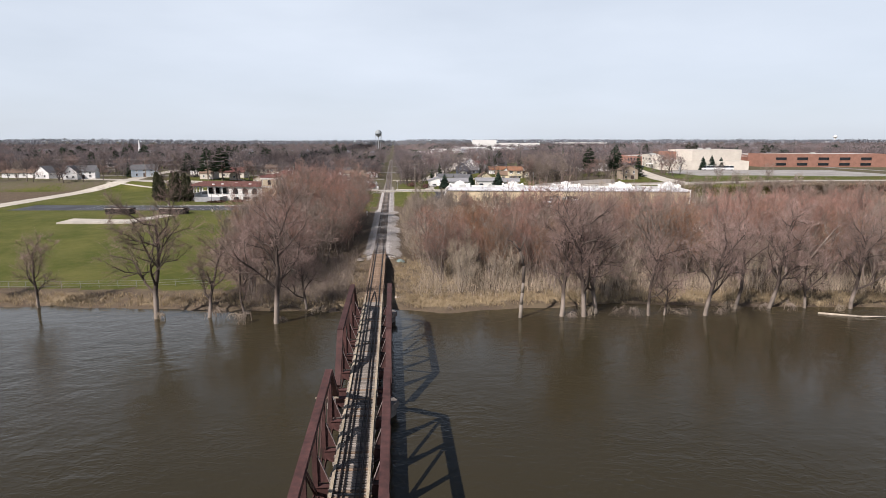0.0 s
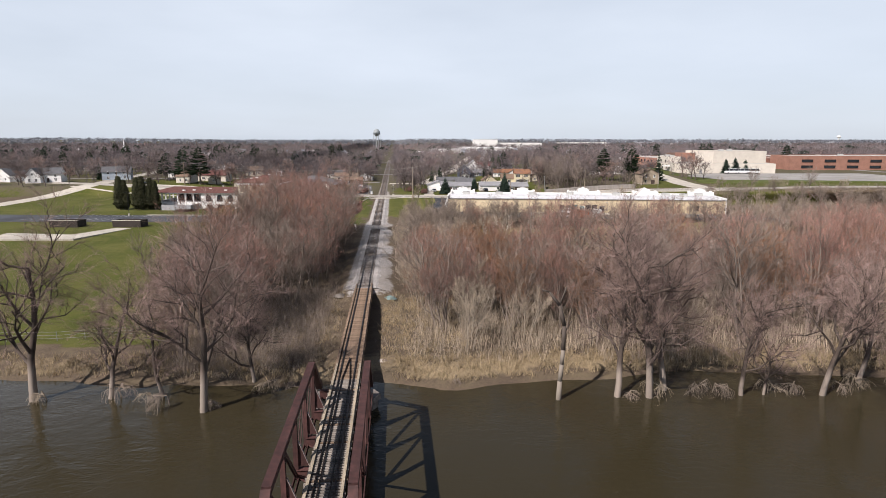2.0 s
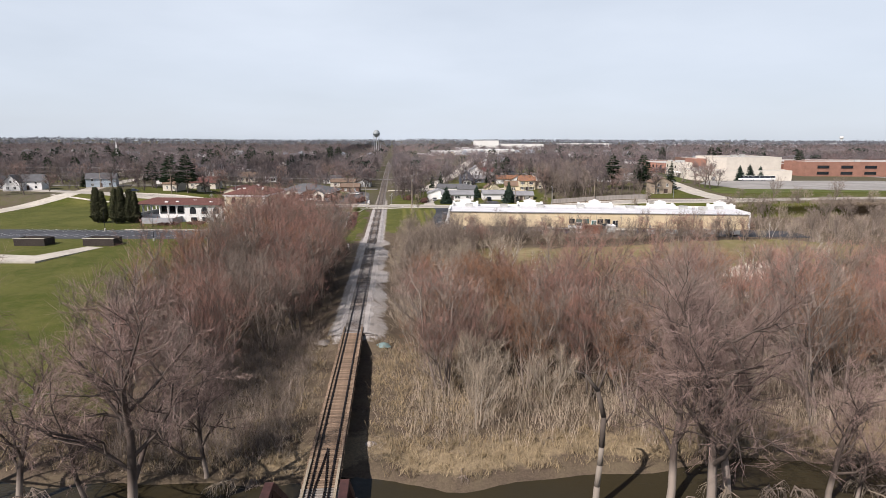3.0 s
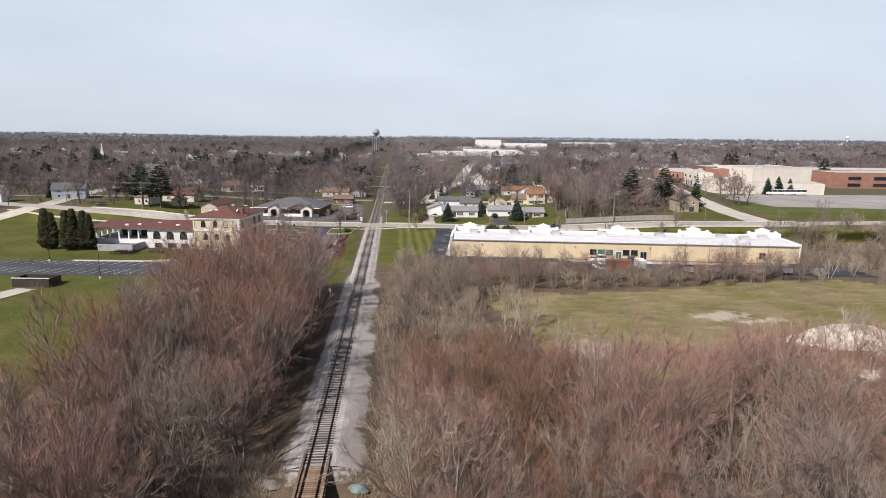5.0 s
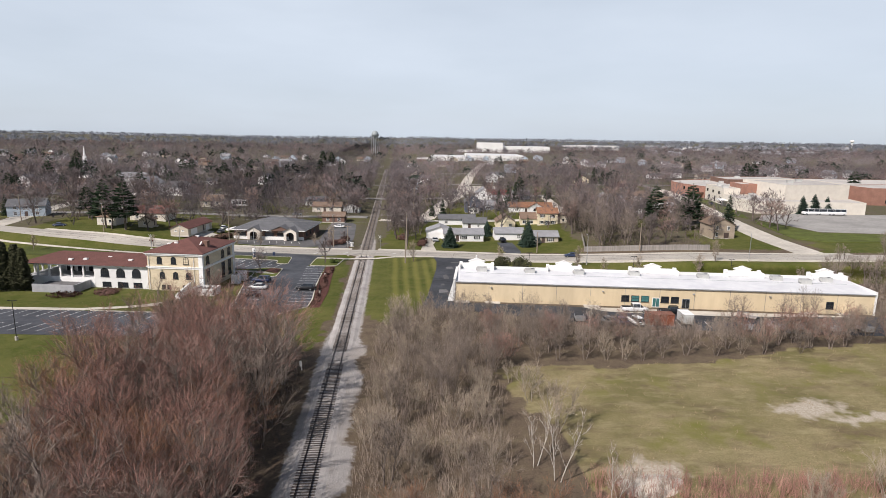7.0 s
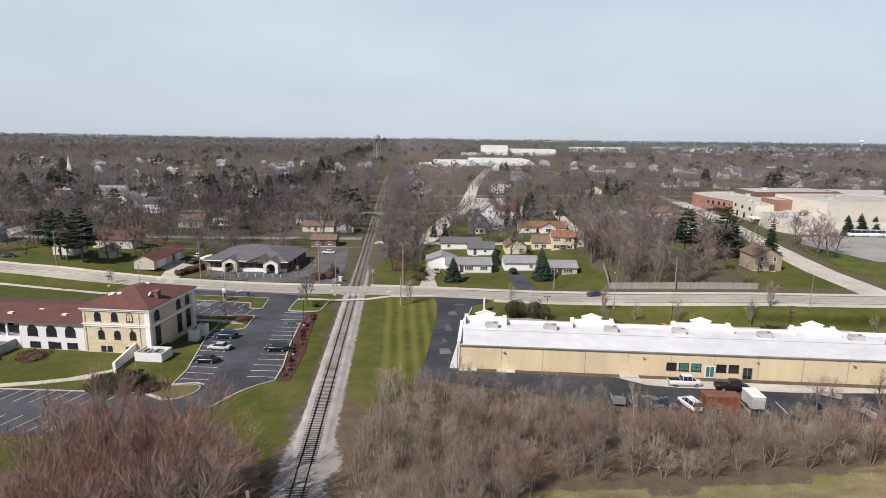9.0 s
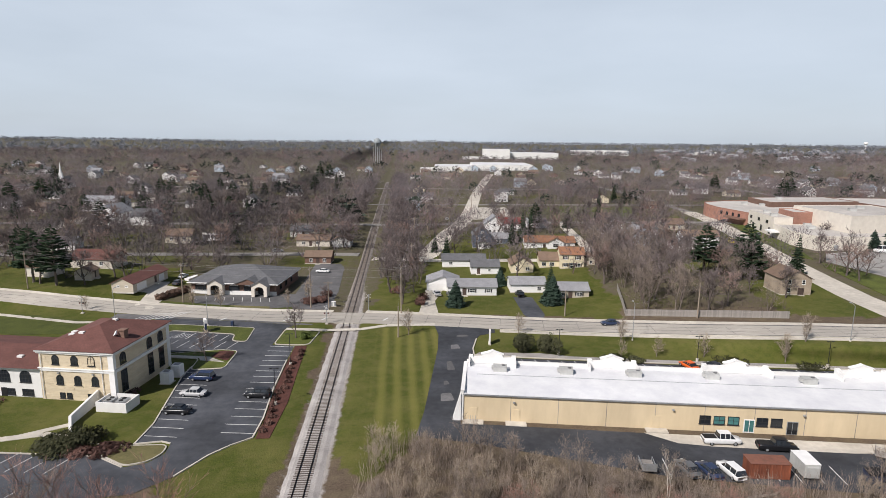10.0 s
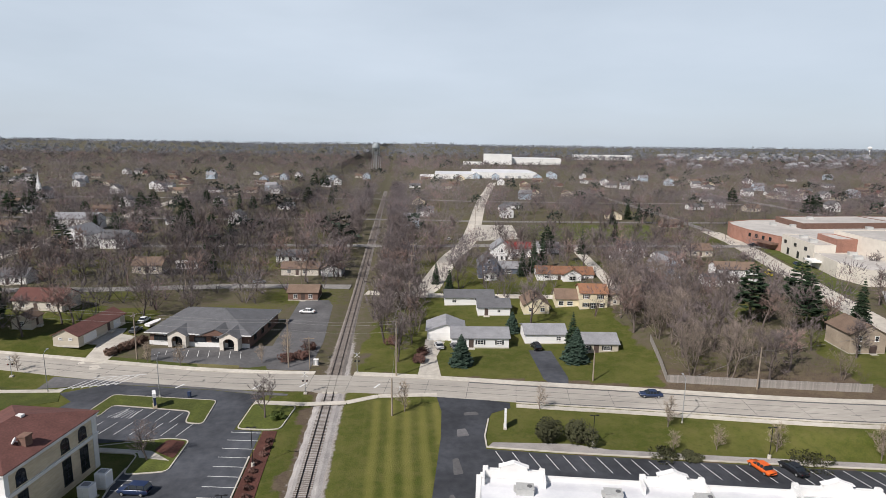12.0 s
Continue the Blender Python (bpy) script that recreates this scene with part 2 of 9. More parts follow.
# ---- mesh helpers ----
class Shape:
    """Gathers faces for one mesh."""

    def __init__(self):
        self.v, self.f, self.s = [], [], []

    def add(self, verts, faces, slot=0):
        k = len(self.v)
        self.v.extend(tuple(p) for p in verts)
        self.f.extend(tuple(i + k for i in face) for face in faces)
        self.s.extend([slot] * len(faces))
        return self

    def box(self, x0, x1, y0, y1, z0, z1, slot=0, m=None):
        p = [Vector((x, y, z)) for z in (z0, z1) for x, y in ((x0, y0), (x1, y0), (x1, y1), (x0, y1))]
        if m is not None:
            p = [m @ q for q in p]
        return self.add(p, [(3, 2, 1, 0), (4, 5, 6, 7), (0, 1, 5, 4), (1, 2, 6, 5), (2, 3, 7, 6), (3, 0, 4, 7)], slot)

    def tube(self, p, q, r0, r1, sides=6, slot=0, caps=True):
        p, q = Vector(p), Vector(q)
        z = (q - p).normalized()
        a = z.orthogonal().normalized()
        b = z.cross(a)
        ring = [(math.cos(2 * math.pi * i / sides), math.sin(2 * math.pi * i / sides)) for i in range(sides)]
        v = [p + (a * c + b * s) * r0 for c, s in ring] + [q + (a * c + b * s) * r1 for c, s in ring]
        f = [(i, (i + 1) % sides, sides + (i + 1) % sides, sides + i) for i in range(sides)]
        if caps:
            f += [tuple(range(sides))[::-1], tuple(range(sides, 2 * sides))]
        return self.add(v, f, slot)

    def beam(self, p, q, w, h, slot=0, up=(0, 0, 1)):
        """A bar of width w and height h from p to q."""
        p, q = Vector(p), Vector(q)
        z = (q - p).normalized()
        side = z.cross(Vector(up))
        side = side.normalized() if side.length > 1e-4 else Vector((1, 0, 0))
        top = side.cross(z)
        v = [e + side * (w / 2 * i) + top * (h / 2 * j) for e in (p, q) for i, j in ((-1, -1), (1, -1), (1, 1), (-1, 1))]
        return self.add(v, [(3, 2, 1, 0), (4, 5, 6, 7), (0, 1, 5, 4), (1, 2, 6, 5), (2, 3, 7, 6), (3, 0, 4, 7)], slot)

    def prism(self, poly, z0, z1, slot=0):
        n = len(poly)
        area = sum(poly[i][0] * poly[(i + 1) % n][1] - poly[(i + 1) % n][0] * poly[i][1] for i in range(n))
        if area < 0:
            poly = poly[::-1]
        v = [(x, y, z0) for x, y in poly] + [(x, y, z1) for x, y in poly]
        f = [tuple(range(n))[::-1], tuple(range(n, 2 * n))] + [(i, (i + 1) % n, n + (i + 1) % n, n + i) for i in range(n)]
        return self.add(v, f, slot)

    def wallprism(self, poly, y0, y1, slot=0):
        """A flat outline in x and z, given depth from y0 to y1."""
        n = len(poly)
        area = sum(poly[i][0] * poly[(i + 1) % n][1] - poly[(i + 1) % n][0] * poly[i][1] for i in range(n))
        if area < 0:
            poly = poly[::-1]
        v = [(x, y0, z) for x, z in poly] + [(x, y1, z) for x, z in poly]
        f = [tuple(range(n)), tuple(range(n, 2 * n))[::-1]] + [(i, n + i, n + (i + 1) % n, (i + 1) % n) for i in range(n)]
        return self.add(v, f, slot)

    def mesh(self, name, mats, smooth=False):
        me = bpy.data.meshes.new(name)
        me.from_pydata(self.v, [], self.f)
        for m in mats if isinstance(mats, (list, tuple)) else [mats]:
            me.materials.append(m)
        if any(self.s):
            me.polygons.foreach_set("material_index", self.s)
        if smooth:
            me.polygons.foreach_set("use_smooth", [True] * len(self.f))
        me.update()
        return me


def part(name, shape, material, parent, label="", at=None, smooth=False):
    """One mesh object under a thing or a part."""
    ob = new(name, shape.mesh(name, material, smooth) if isinstance(shape, Shape) else shape)
    ob.parent = parent
    if at is not None:
        ob.matrix_basis = at
    return tagged(ob, label)


def thing(name, label, category, m, group="", kind=""):
    ob = new(name)
    ob.empty_display_size = 0.3
    ob.matrix_basis = m
    return tagged(ob, label, category, group, kind)


def whole(name, shape, material, label, category, group="", kind="", m=None, smooth=False):
    ob = new(name, shape.mesh(name, material, smooth))
    if m is not None:
        ob.matrix_basis = m
    return tagged(ob, label, category, group, kind)


def ramp(a, b, x):
    t = np.clip((np.asarray(x, float) - a) / (b - a), 0, 1)
    return t * t * (3 - 2 * t)


def lerp_line(pts, x):
    return np.interp(x, [p[0] for p in pts], [p[1] for p in pts])


# ---- the lie of the land ----
WATER = -3.2
SHORE = [(-400, 118), (-120, 106), (-62, 100), (-38, 97), (-20, 95), (-6, 92.5), (3, 93.2), (11, 91), (17, 92.3), (40, 93.3), (60, 91), (77, 88), (120, 86), (400, 70)]
ROAD = [(-900, 700), (-420, 470), (-260, 380), (-137, 324), (-95, 308.5), (-78, 302.5), (-50, 294.3), (-24, 288.6), (3.5, 285.8), (20, 283.2), (49, 277.6), (84, 272.6), (114, 269.6), (150, 266), (250, 260), (700, 244)]


def wave(x, y, size, seed=0.0):
    """Soft unevenness of the given size, about -1 to 1."""
    x, y = np.asarray(x, float) / size + seed, np.asarray(y, float) / size - seed * 1.7
    return (np.sin(x * 2.1 + 1.3 * np.sin(y * 1.7)) + np.sin(y * 2.3 + 1.1 * np.sin(x * 1.9 + 2)) + np.sin((x + y) * 3.7 + np.sin(y * 4.1)) * 0.6) / 2.6


def land(x, y):
    x, y = np.asarray(x, float), np.asarray(y, float)
    shore = lerp_line(SHORE, x) + 1.2 * wave(x, y, 6)
    low = -2.35 + 0.25 * wave(x, y, 14)
    base = low + (-0.06 - low) * ramp(112, 205, y)
    rise = ramp(-16, 5.5, y - shore)
    z = -6.2 + (base + 6.2) * rise
    bank = ramp(119.5, 125.5, y) * (1 - ramp(6500, 6800, y))
    slope = -0.30 - np.maximum(0, np.abs(x - 0.2) - 3.3) * 0.5
    z = np.where(bank > 0, z + (np.maximum(slope, z) - z) * bank * (np.abs(x) < 14), z)
    sunk = (1 - ramp(2.4, 4.2, np.abs(x - 0.2))) * ramp(195, 205, y)
    z = np.where(y > 150, z + (np.minimum(z, -0.46) - z) * sunk, z)
    hill = ramp(1600, 4200, np.hypot(x, y)) * (10 + 9 * wave(x, y, 900) + 4 * wave(x, y, 260))
    far_bank = np.where(y < -70, ramp(70, 95, -y), 0)
    z = np.where(y < -60, -6.2 + 5.0 * far_bank, z)
    return z + np.where(y > 0, hill, 0)


def lines(stops):
    out = []
    for a, b, step in stops:
        out += list(np.arange(a, b, step))
    return np.array(out + [stops[-1][1]], float)


gx = lines([(-4600, -1000, 300), (-1000, -240, 40), (-240, -100, 4), (-100, 130, 1.6), (130, 300, 4), (300, 1000, 40), (1000, 4600, 300)])
gy = lines([(-4600, -400, 600), (-400, -40, 30), (-40, 80, 8), (80, 300, 1.6), (300, 430, 3), (430, 900, 12), (900, 4800, 130)])
X, Y = np.meshgrid(gx, gy)
Z = land(X, Y)
nx, ny = len(gx), len(gy)
idx = np.arange(nx * ny).reshape(ny, nx)
quads = np.stack([idx[:-1, :-1], idx[:-1, 1:], idx[1:, 1:], idx[1:, :-1]], -1).reshape(-1, 4)
ground_mesh = bpy.data.meshes.new("ground")
ground_mesh.from_pydata(np.stack([X, Y, Z], -1).reshape(-1, 3).tolist(), [], quads.tolist())


def inside(poly, x, y):
    hit = np.zeros(np.shape(x), bool)
    for (x0, y0), (x1, y1) in zip(poly, poly[1:] + poly[:1]):
        cross = ((y0 > y) != (y1 > y)) & (x < (x1 - x0) * (y - y0) / (y1 - y0 + 1e-9) + x0)
        hit ^= cross
    return hit


wob = 1.6 * wave(X, Y, 7, 3) + 0.8 * wave(X, Y, 2.3, 1)
XW, YW = X + wob, Y + 1.2 * wave(Y, X, 5, 2)
LAWN_WEST = [(-140, 118), (-26, 104), (-36, 128), (-42, 152), (-41, 176), (-37, 196), (-30, 206), (-20, 212), (-12, 205), (-5.5, 198), (-3.4, 225), (-4.5, 282), (-140, 330)]
LAWN_EAST = [(3.8, 218), (3.8, 282), (175, 262), (175, 240), (120, 243), (29, 257), (16, 222), (9, 212)]
FIELD = [(31, 190), (42, 189), (64, 190), (84, 195), (110, 198), (130, 188), (110, 160), (84, 146), (62, 146), (40, 148), (33, 156), (30, 170), (27, 188)]
lawn = np.maximum(inside(LAWN_WEST, XW, YW), inside(LAWN_EAST, X, Y)).astype(float)
lawn = np.maximum(lawn, (Y > 290) * np.clip(0.3 + 0.9 * wave(X, Y, 24, 5), 0, 1) * 0.7 * (1 - 0.7 * ramp(500, 800, Y)))
lawn = np.maximum(lawn, inside([(5.5, 292), (24, 289), (72, 282), (76, 300), (79, 330), (84, 400), (30, 405), (19, 350), (8, 330)], XW, YW) * 0.95)
lawn = np.maximum(lawn, inside([(117, 283), (141, 279), (152, 320), (158, 346), (140, 340), (122, 310)], XW, YW) * 0.95)
lawn = np.maximum(lawn, inside([(152, 274), (200, 268), (330, 262), (330, 292), (165, 298)], XW, YW) * 0.95)
lawn = np.maximum(lawn, inside([(-130, 322), (-60, 301), (-52, 330), (-60, 345), (-130, 360)], XW, YW) * 0.95)
town = ramp(286, 300, Y) * (1 - lawn * 0.6)
dry = inside(FIELD, XW, YW).astype(float)
shore_d = Y - lerp_line(SHORE, X)
reedy = ramp(-1, 1.5, shore_d) * (1 - ramp(3.5, 8 + 2 * wave(X, Y, 9), shore_d)) * np.clip(0.6 + 0.6 * wave(X, Y, 6, 4), 0, 1) * (1 - 0.6 * ramp(-4, -10, X) * (1 - ramp(-30, -45, X)))
near = 0.65 * (1 - ramp(196, 212, Y))
stony = (1 - ramp(2.5 + 1.0 * near, 3.2 + 1.7 * near, np.abs(X - 0.5 + 0.5 * wob * near))) * ramp(121, 126, Y) * (1 - 0.75 * ramp(292, 330, Y)) * (1 - ramp(560, 700, Y))
stony = np.maximum(stony, (1 - ramp(3.0, 4.4, np.abs(X - 1.0 + wob * 0.5))) * ramp(122, 127, Y) * (1 - ramp(140, 165, Y)) * np.clip(0.75 + 0.5 * wave(X, Y, 5, 8), 0, 1))
bare = np.exp(-((X - 70.5 + 1.6 * wob) / 5.5) ** 2 - ((Y - 173.5 + wob) / 2.6) ** 2) + 0.9 * np.exp(-((X - 78 + 2 * wob) / 6.5) ** 2 - ((Y - 169.5 + wob) / 1.5) ** 2)
bare = np.maximum(bare, np.exp(-((X - 39 + wob) / 4.5) ** 2 - ((Y - 158 + wob) / 3.2) ** 2))
bare = np.maximum(bare, 0.6 * np.exp(-((X - 84) / 14) ** 2 - ((Y - 156 + wob) / 7) ** 2) * np.clip(0.7 + wave(X, Y, 4, 6), 0, 1))
stripes = 1.0 * inside([(8, 222), (8, 278), (23, 276), (20, 240), (17, 226)], X, Y)
for key, values in (("town", town), ("stripes", np.clip(stripes, 0, 1)), ("lawn", lawn), ("field", dry), ("reedy", reedy), ("stony", stony), ("bare", np.clip(bare, 0, 0.95))):
    ground_mesh.attributes.new(key, "FLOAT", "POINT").data.foreach_set("value", values.ravel().astype(np.float32))


def ground_material():
    m = bpy.data.materials.new("turf_litter_and_gravel")
    m.use_nodes = True
    n, l = m.node_tree.nodes, m.node_tree.links
    co = n.new("ShaderNodeTexCoord").outputs["Object"]

    def noise_node(size, detail=8.0, stretch=(1, 1, 1), rough=0.65):
        mp = n.new("ShaderNodeMapping")
        mp.inputs["Scale"].default_value = stretch
        l.new(co, mp.inputs["Vector"])
        t = n.new("ShaderNodeTexNoise")
        t.inputs["Scale"].default_value, t.inputs["Detail"].default_value, t.inputs["Roughness"].default_value = 1 / size, detail, rough
        l.new(mp.outputs["Vector"], t.inputs["Vector"])
        return t.outputs["Fac"]

    def fit_range(value, a, b, c=0.0, d=1.0):
        r = n.new("ShaderNodeMapRange")
        for key, x in zip(("From Min", "From Max", "To Min", "To Max"), (a, b, c, d)):
            r.inputs[key].default_value = x
        l.new(value, r.inputs["Value"])
        return r.outputs["Result"]

    def blend(fac, a, b):
        x = n.new("ShaderNodeMix")
        x.data_type = "RGBA"
        l.new(fac, x.inputs["Factor"])
        for key, c in (("A", a), ("B", b)):
            if isinstance(c, tuple):
                x.inputs[key].default_value = (*c, 1)
            else:
                l.new(c, x.inputs[key])
        return x.outputs["Result"]

    def attribute(key):
        a = n.new("ShaderNodeAttribute")
        a.attribute_name = key
        return a.outputs["Fac"]

    def edge(key, size=1.2):
        """The mask of a kind of ground, with a ragged border."""
        add = n.new("ShaderNodeMath")
        add.operation = "ADD"
        l.new(attribute(key), add.inputs[0])
        l.new(fit_range(noise_node(size), 0.2, 0.8, -0.4, 0.4), add.inputs[1])
        return fit_range(add.outputs["Value"], 0.35, 0.65)

    fine, mid, wide = noise_node(0.25), noise_node(2.5), noise_node(14, 5)
    litter = blend(fit_range(fine, 0.3, 0.7), (0.15, 0.112, 0.08), (0.06, 0.045, 0.034))
    litter = blend(fit_range(mid, 0.42, 0.7), litter, (0.15, 0.118, 0.076))
    litter = blend(fit_range(attribute("town"), 0, 1, 0, 0.8), litter, blend(fit_range(mid, 0.35, 0.65), (0.125, 0.104, 0.078), (0.075, 0.082, 0.034)))
    green = blend(fit_range(fine, 0.3, 0.7), (0.086, 0.101, 0.018), (0.046, 0.056, 0.011))
    green = blend(fit_range(wide, 0.42, 0.75), green, (0.13, 0.125, 0.036))
    green = blend(fit_range(mid, 0.45, 0.72, 0.0, 0.7), green, (0.13, 0.116, 0.04))
    green = blend(fit_range(noise_node(0.9, 7), 0.52, 0.7, 0.0, 0.6), green, (0.055, 0.07, 0.016))
    bands = n.new("ShaderNodeTexWave")
    bands.inputs["Scale"].default_value, bands.inputs["Distortion"].default_value, bands.inputs["Detail"].default_value, bands.inputs["Detail Scale"].default_value = 0.11, 1.6, 3.0, 0.5
    l.new(co, bands.inputs["Vector"])
    mown = n.new("ShaderNodeMath")
    mown.operation = "MULTIPLY"
    l.new(fit_range(attribute("stripes"), 0.2, 0.8, 0.0, 0.38), mown.inputs[0])
    l.new(fit_range(bands.outputs["Fac"], 0.1, 0.95), mown.inputs[1])
    green = blend(mown.outputs["Value"], green, (0.24, 0.215, 0.06))
    straw = blend(fit_range(fine, 0.3, 0.7), (0.31, 0.25, 0.14), (0.175, 0.148, 0.075))
    straw = blend(fit_range(wide, 0.38, 0.66), straw, (0.14, 0.125, 0.052))
    straw = blend(fit_range(noise_node(5, 7, (0.6, 1.4, 1)), 0.5, 0.72), straw, (0.13, 0.095, 0.06))
    straw = blend(fit_range(noise_node(2.2, 7, (0.5, 1.3, 1)), 0.5, 0.8), straw, (0.31, 0.265, 0.15))
    straw = blend(fit_range(noise_node(9, 6), 0.52, 0.7), straw, (0.155, 0.15, 0.042))
    reed = blend(fit_range(fine, 0.3, 0.7), (0.33, 0.255, 0.155), (0.17, 0.13, 0.085))
    stone = blend(fit_range(noise_node(0.14), 0.38, 0.62), (0.46, 0.43, 0.405), (0.2, 0.187, 0.18))
    stone = blend(fit_range(wide, 0.45, 0.75), stone, (0.25, 0.215, 0.18))
    sand = blend(fit_range(fine, 0.3, 0.7), (0.50, 0.445, 0.37), (0.29, 0.24, 0.175))
    colour = blend(edge("lawn"), litter, green)
    colour = blend(edge("field", 3), colour, straw)
    colour = blend(edge("reedy"), colour, reed)
    colour = blend(edge("bare", 2), colour, sand)
    colour = blend(edge("stony", 0.9), colour, stone)
    b = n["Principled BSDF"]
    l.new(colour, b.inputs["Base Color"])
    b.inputs["Roughness"].default_value, b.inputs["Specular IOR Level"].default_value = 0.95, 0.15
    bp = n.new("ShaderNodeBump")
    bp.inputs["Strength"].default_value, bp.inputs["Distance"].default_value = 0.8, 0.12
    l.new(fine, bp.inputs["Height"])
    l.new(bp.outputs["Normal"], b.inputs["Normal"])
    return m


ground_mesh.materials.append(ground_material())
ground_mesh.polygons.foreach_set("use_smooth", [True] * len(ground_mesh.polygons))
tagged(new("ground", ground_mesh), "riverbank, mown lawns, dry field and town ground", "ground", kind="structure")


def height(x, y):
    return float(land(x, y))


# ---- the river ----
def water_material():
    m = bpy.data.materials.new("muddy_river_water")
    m.use_nodes = True
    n, l = m.node_tree.nodes, m.node_tree.links
    b = n["Principled BSDF"]
    co = n.new("ShaderNodeTexCoord").outputs["Object"]
    wide = n.new("ShaderNodeTexNoise")
    wide.inputs["Scale"].default_value, wide.inputs["Detail"].default_value = 0.035, 4
    l.new(co, wide.inputs["Vector"])
    mix = n.new("ShaderNodeMix")
    mix.data_type = "RGBA"
    mix.inputs["A"].default_value, mix.inputs["B"].default_value = (0.031, 0.025, 0.012, 1), (0.043, 0.036, 0.021, 1)
    l.new(wide.outputs["Fac"], mix.inputs["Factor"])
    l.new(mix.outputs["Result"], b.inputs["Base Color"])
    b.inputs["Roughness"].default_value, b.inputs["IOR"].default_value = 0.09, 1.33
    heights = []
    for size, share, stretch in ((0.5, 0.4, (0.75, 1, 1)), (2.6, 1.0, (0.7, 1, 1))):
        mp = n.new("ShaderNodeMapping")
        mp.inputs["Scale"].default_value = stretch
        l.new(co, mp.inputs["Vector"])
        t = n.new("ShaderNodeTexNoise")
        t.inputs["Scale"].default_value, t.inputs["Detail"].default_value, t.inputs["Distortion"].default_value = 1 / size, 5, 0.6
        l.new(mp.outputs["Vector"], t.inputs["Vector"])
        k = n.new("ShaderNodeMath")
        k.operation = "MULTIPLY"
        l.new(t.outputs["Fac"], k.inputs[0])
        k.inputs[1].default_value = share
        heights.append(k.outputs["Value"])
    s = n.new("ShaderNodeMath")
    l.new(heights[0], s.inputs[0])
    l.new(heights[1], s.inputs[1])
    calm = n.new("ShaderNodeTexNoise")
    calm.inputs["Scale"].default_value, calm.inputs["Detail"].default_value = 0.05, 3
    l.new(co, calm.inputs["Vector"])
    gust = n.new("ShaderNodeMapRange")
    gust.inputs["From Min"].default_value, gust.inputs["From Max"].default_value = 0.35, 0.65
    gust.inputs["To Min"].default_value, gust.inputs["To Max"].default_value = 0.25, 0.9
    l.new(calm.outputs["Fac"], gust.inputs["Value"])
    bp = n.new("ShaderNodeBump")
    bp.inputs["Distance"].default_value = 0.12
    l.new(gust.outputs["Result"], bp.inputs["Strength"])
    l.new(s.outputs["Value"], bp.inputs["Height"])
    l.new(bp.outputs["Normal"], b.inputs["Normal"])
    return m


whole("river_water", Shape().add([(-900, -92, WATER), (900, -92, WATER), (900, 128, WATER), (-900, 128, WATER)], [(0, 1, 2, 3)]),
      water_material(), "muddy brown-green river water with small ripples", "river", kind="structure")


# ---- roads and paved ground ----
def offset_line(pts, d):
    out = []
    for i, p in enumerate(pts):
        a, b = Vector(pts[max(i - 1, 0)]), Vector(pts[min(i + 1, len(pts) - 1)])
        t = (b - a).normalized()
        out.append((p[0] - t.y * d, p[1] + t.x * d))
    return out


def dense(pts, step=8.0):
    """The line with points added on a smooth curve through it."""
    out = []
    for i in range(len(pts) - 1):
        p0, p1, p2, p3 = (Vector(pts[min(max(k, 0), len(pts) - 1)]) for k in (i - 1, i, i + 1, i + 2))
        n = max(1, int((p2 - p1).length / step))
        for k in range(n):
            t = k / n
            q = 0.5 * ((2 * p1) + (p2 - p0) * t + (2 * p0 - 5 * p1 + 4 * p2 - p3) * t * t + (3 * p1 - p0 - 3 * p2 + p3) * t ** 3)
            out.append((q.x, q.y))
    return out + [tuple(pts[-1])]


def strip(pts, a, b, z0, z1, shape=None):
    """A raised band along a line, between two offsets (to its left: plus)."""
    s = shape or Shape()
    left, right = offset_line(pts, b), offset_line(pts, a)
    n = len(pts)
    v = [(x, y, z) for z in (z0, z1) for row in (right, left) for x, y in row]
    R0, L0, R1, L1 = 0, n, 2 * n, 3 * n
    f = []
    for i in range(n - 1):
        f += [(R1 + i, R1 + i + 1, L1 + i + 1, L1 + i), (R0 + i, R0 + i + 1, R1 + i + 1, R1 + i), (L0 + i + 1, L0 + i, L1 + i, L1 + i + 1)]
    f += [(R0, R1, L1, L0), (R0 + n - 1, L0 + n - 1, L1 + n - 1, R1 + n - 1)]
    return s.add(v, f)


ROADLINE = dense(ROAD)
whole("road", strip(ROADLINE, -4.3, 4.3, -0.4, 0.0), M_ROAD, "pale concrete two-lane main road with worn joints", "road", kind="structure")


# ---- railway ----
TRACK_END = 760
GAUGE = 0.7525


def rail_shape(y0, y1, step=None):
    s = Shape()
    out = [(-0.075, 0), (0.075, 0), (0.075, 0.025), (0.018, 0.04), (0.018, 0.13), (0.037, 0.14), (0.037, 0.172), (-0.037, 0.172), (-0.037, 0.14), (-0.018, 0.13), (-0.018, 0.04), (-0.075, 0.025)]
    ys = [y0, y1] if not step else list(np.arange(y0, y1, step)) + [y1]
    for a, b in zip(ys, ys[1:]):
        s.wallprism([(x, z) for x, z in out], a, b)
    return s


def bend(y):
    return 0.0 * y


railway = thing("railway_track", "single railway track with rusty rails on old wooden ties", "railway track", pose(0, 0, 0), kind="structure")
for x in (-GAUGE, GAUGE):
    part("rail", rail_shape(-60, TRACK_END, 120), M_RAIL, railway, at=pose(x, 0, -0.172))
# inner guard rails over the truss spans, drawn together to a point at the end
for sgn in (-1, 1):
    s = Shape()
    s.beam((sgn * 0.42, -60, -0.09), (sgn * 0.42, 86, -0.09), 0.07, 0.16)
    s.beam((sgn * 0.42, 86, -0.09), (0.0, 92.2, -0.09), 0.07, 0.16)
    part("guard_rail", s, M_RAIL, railway)
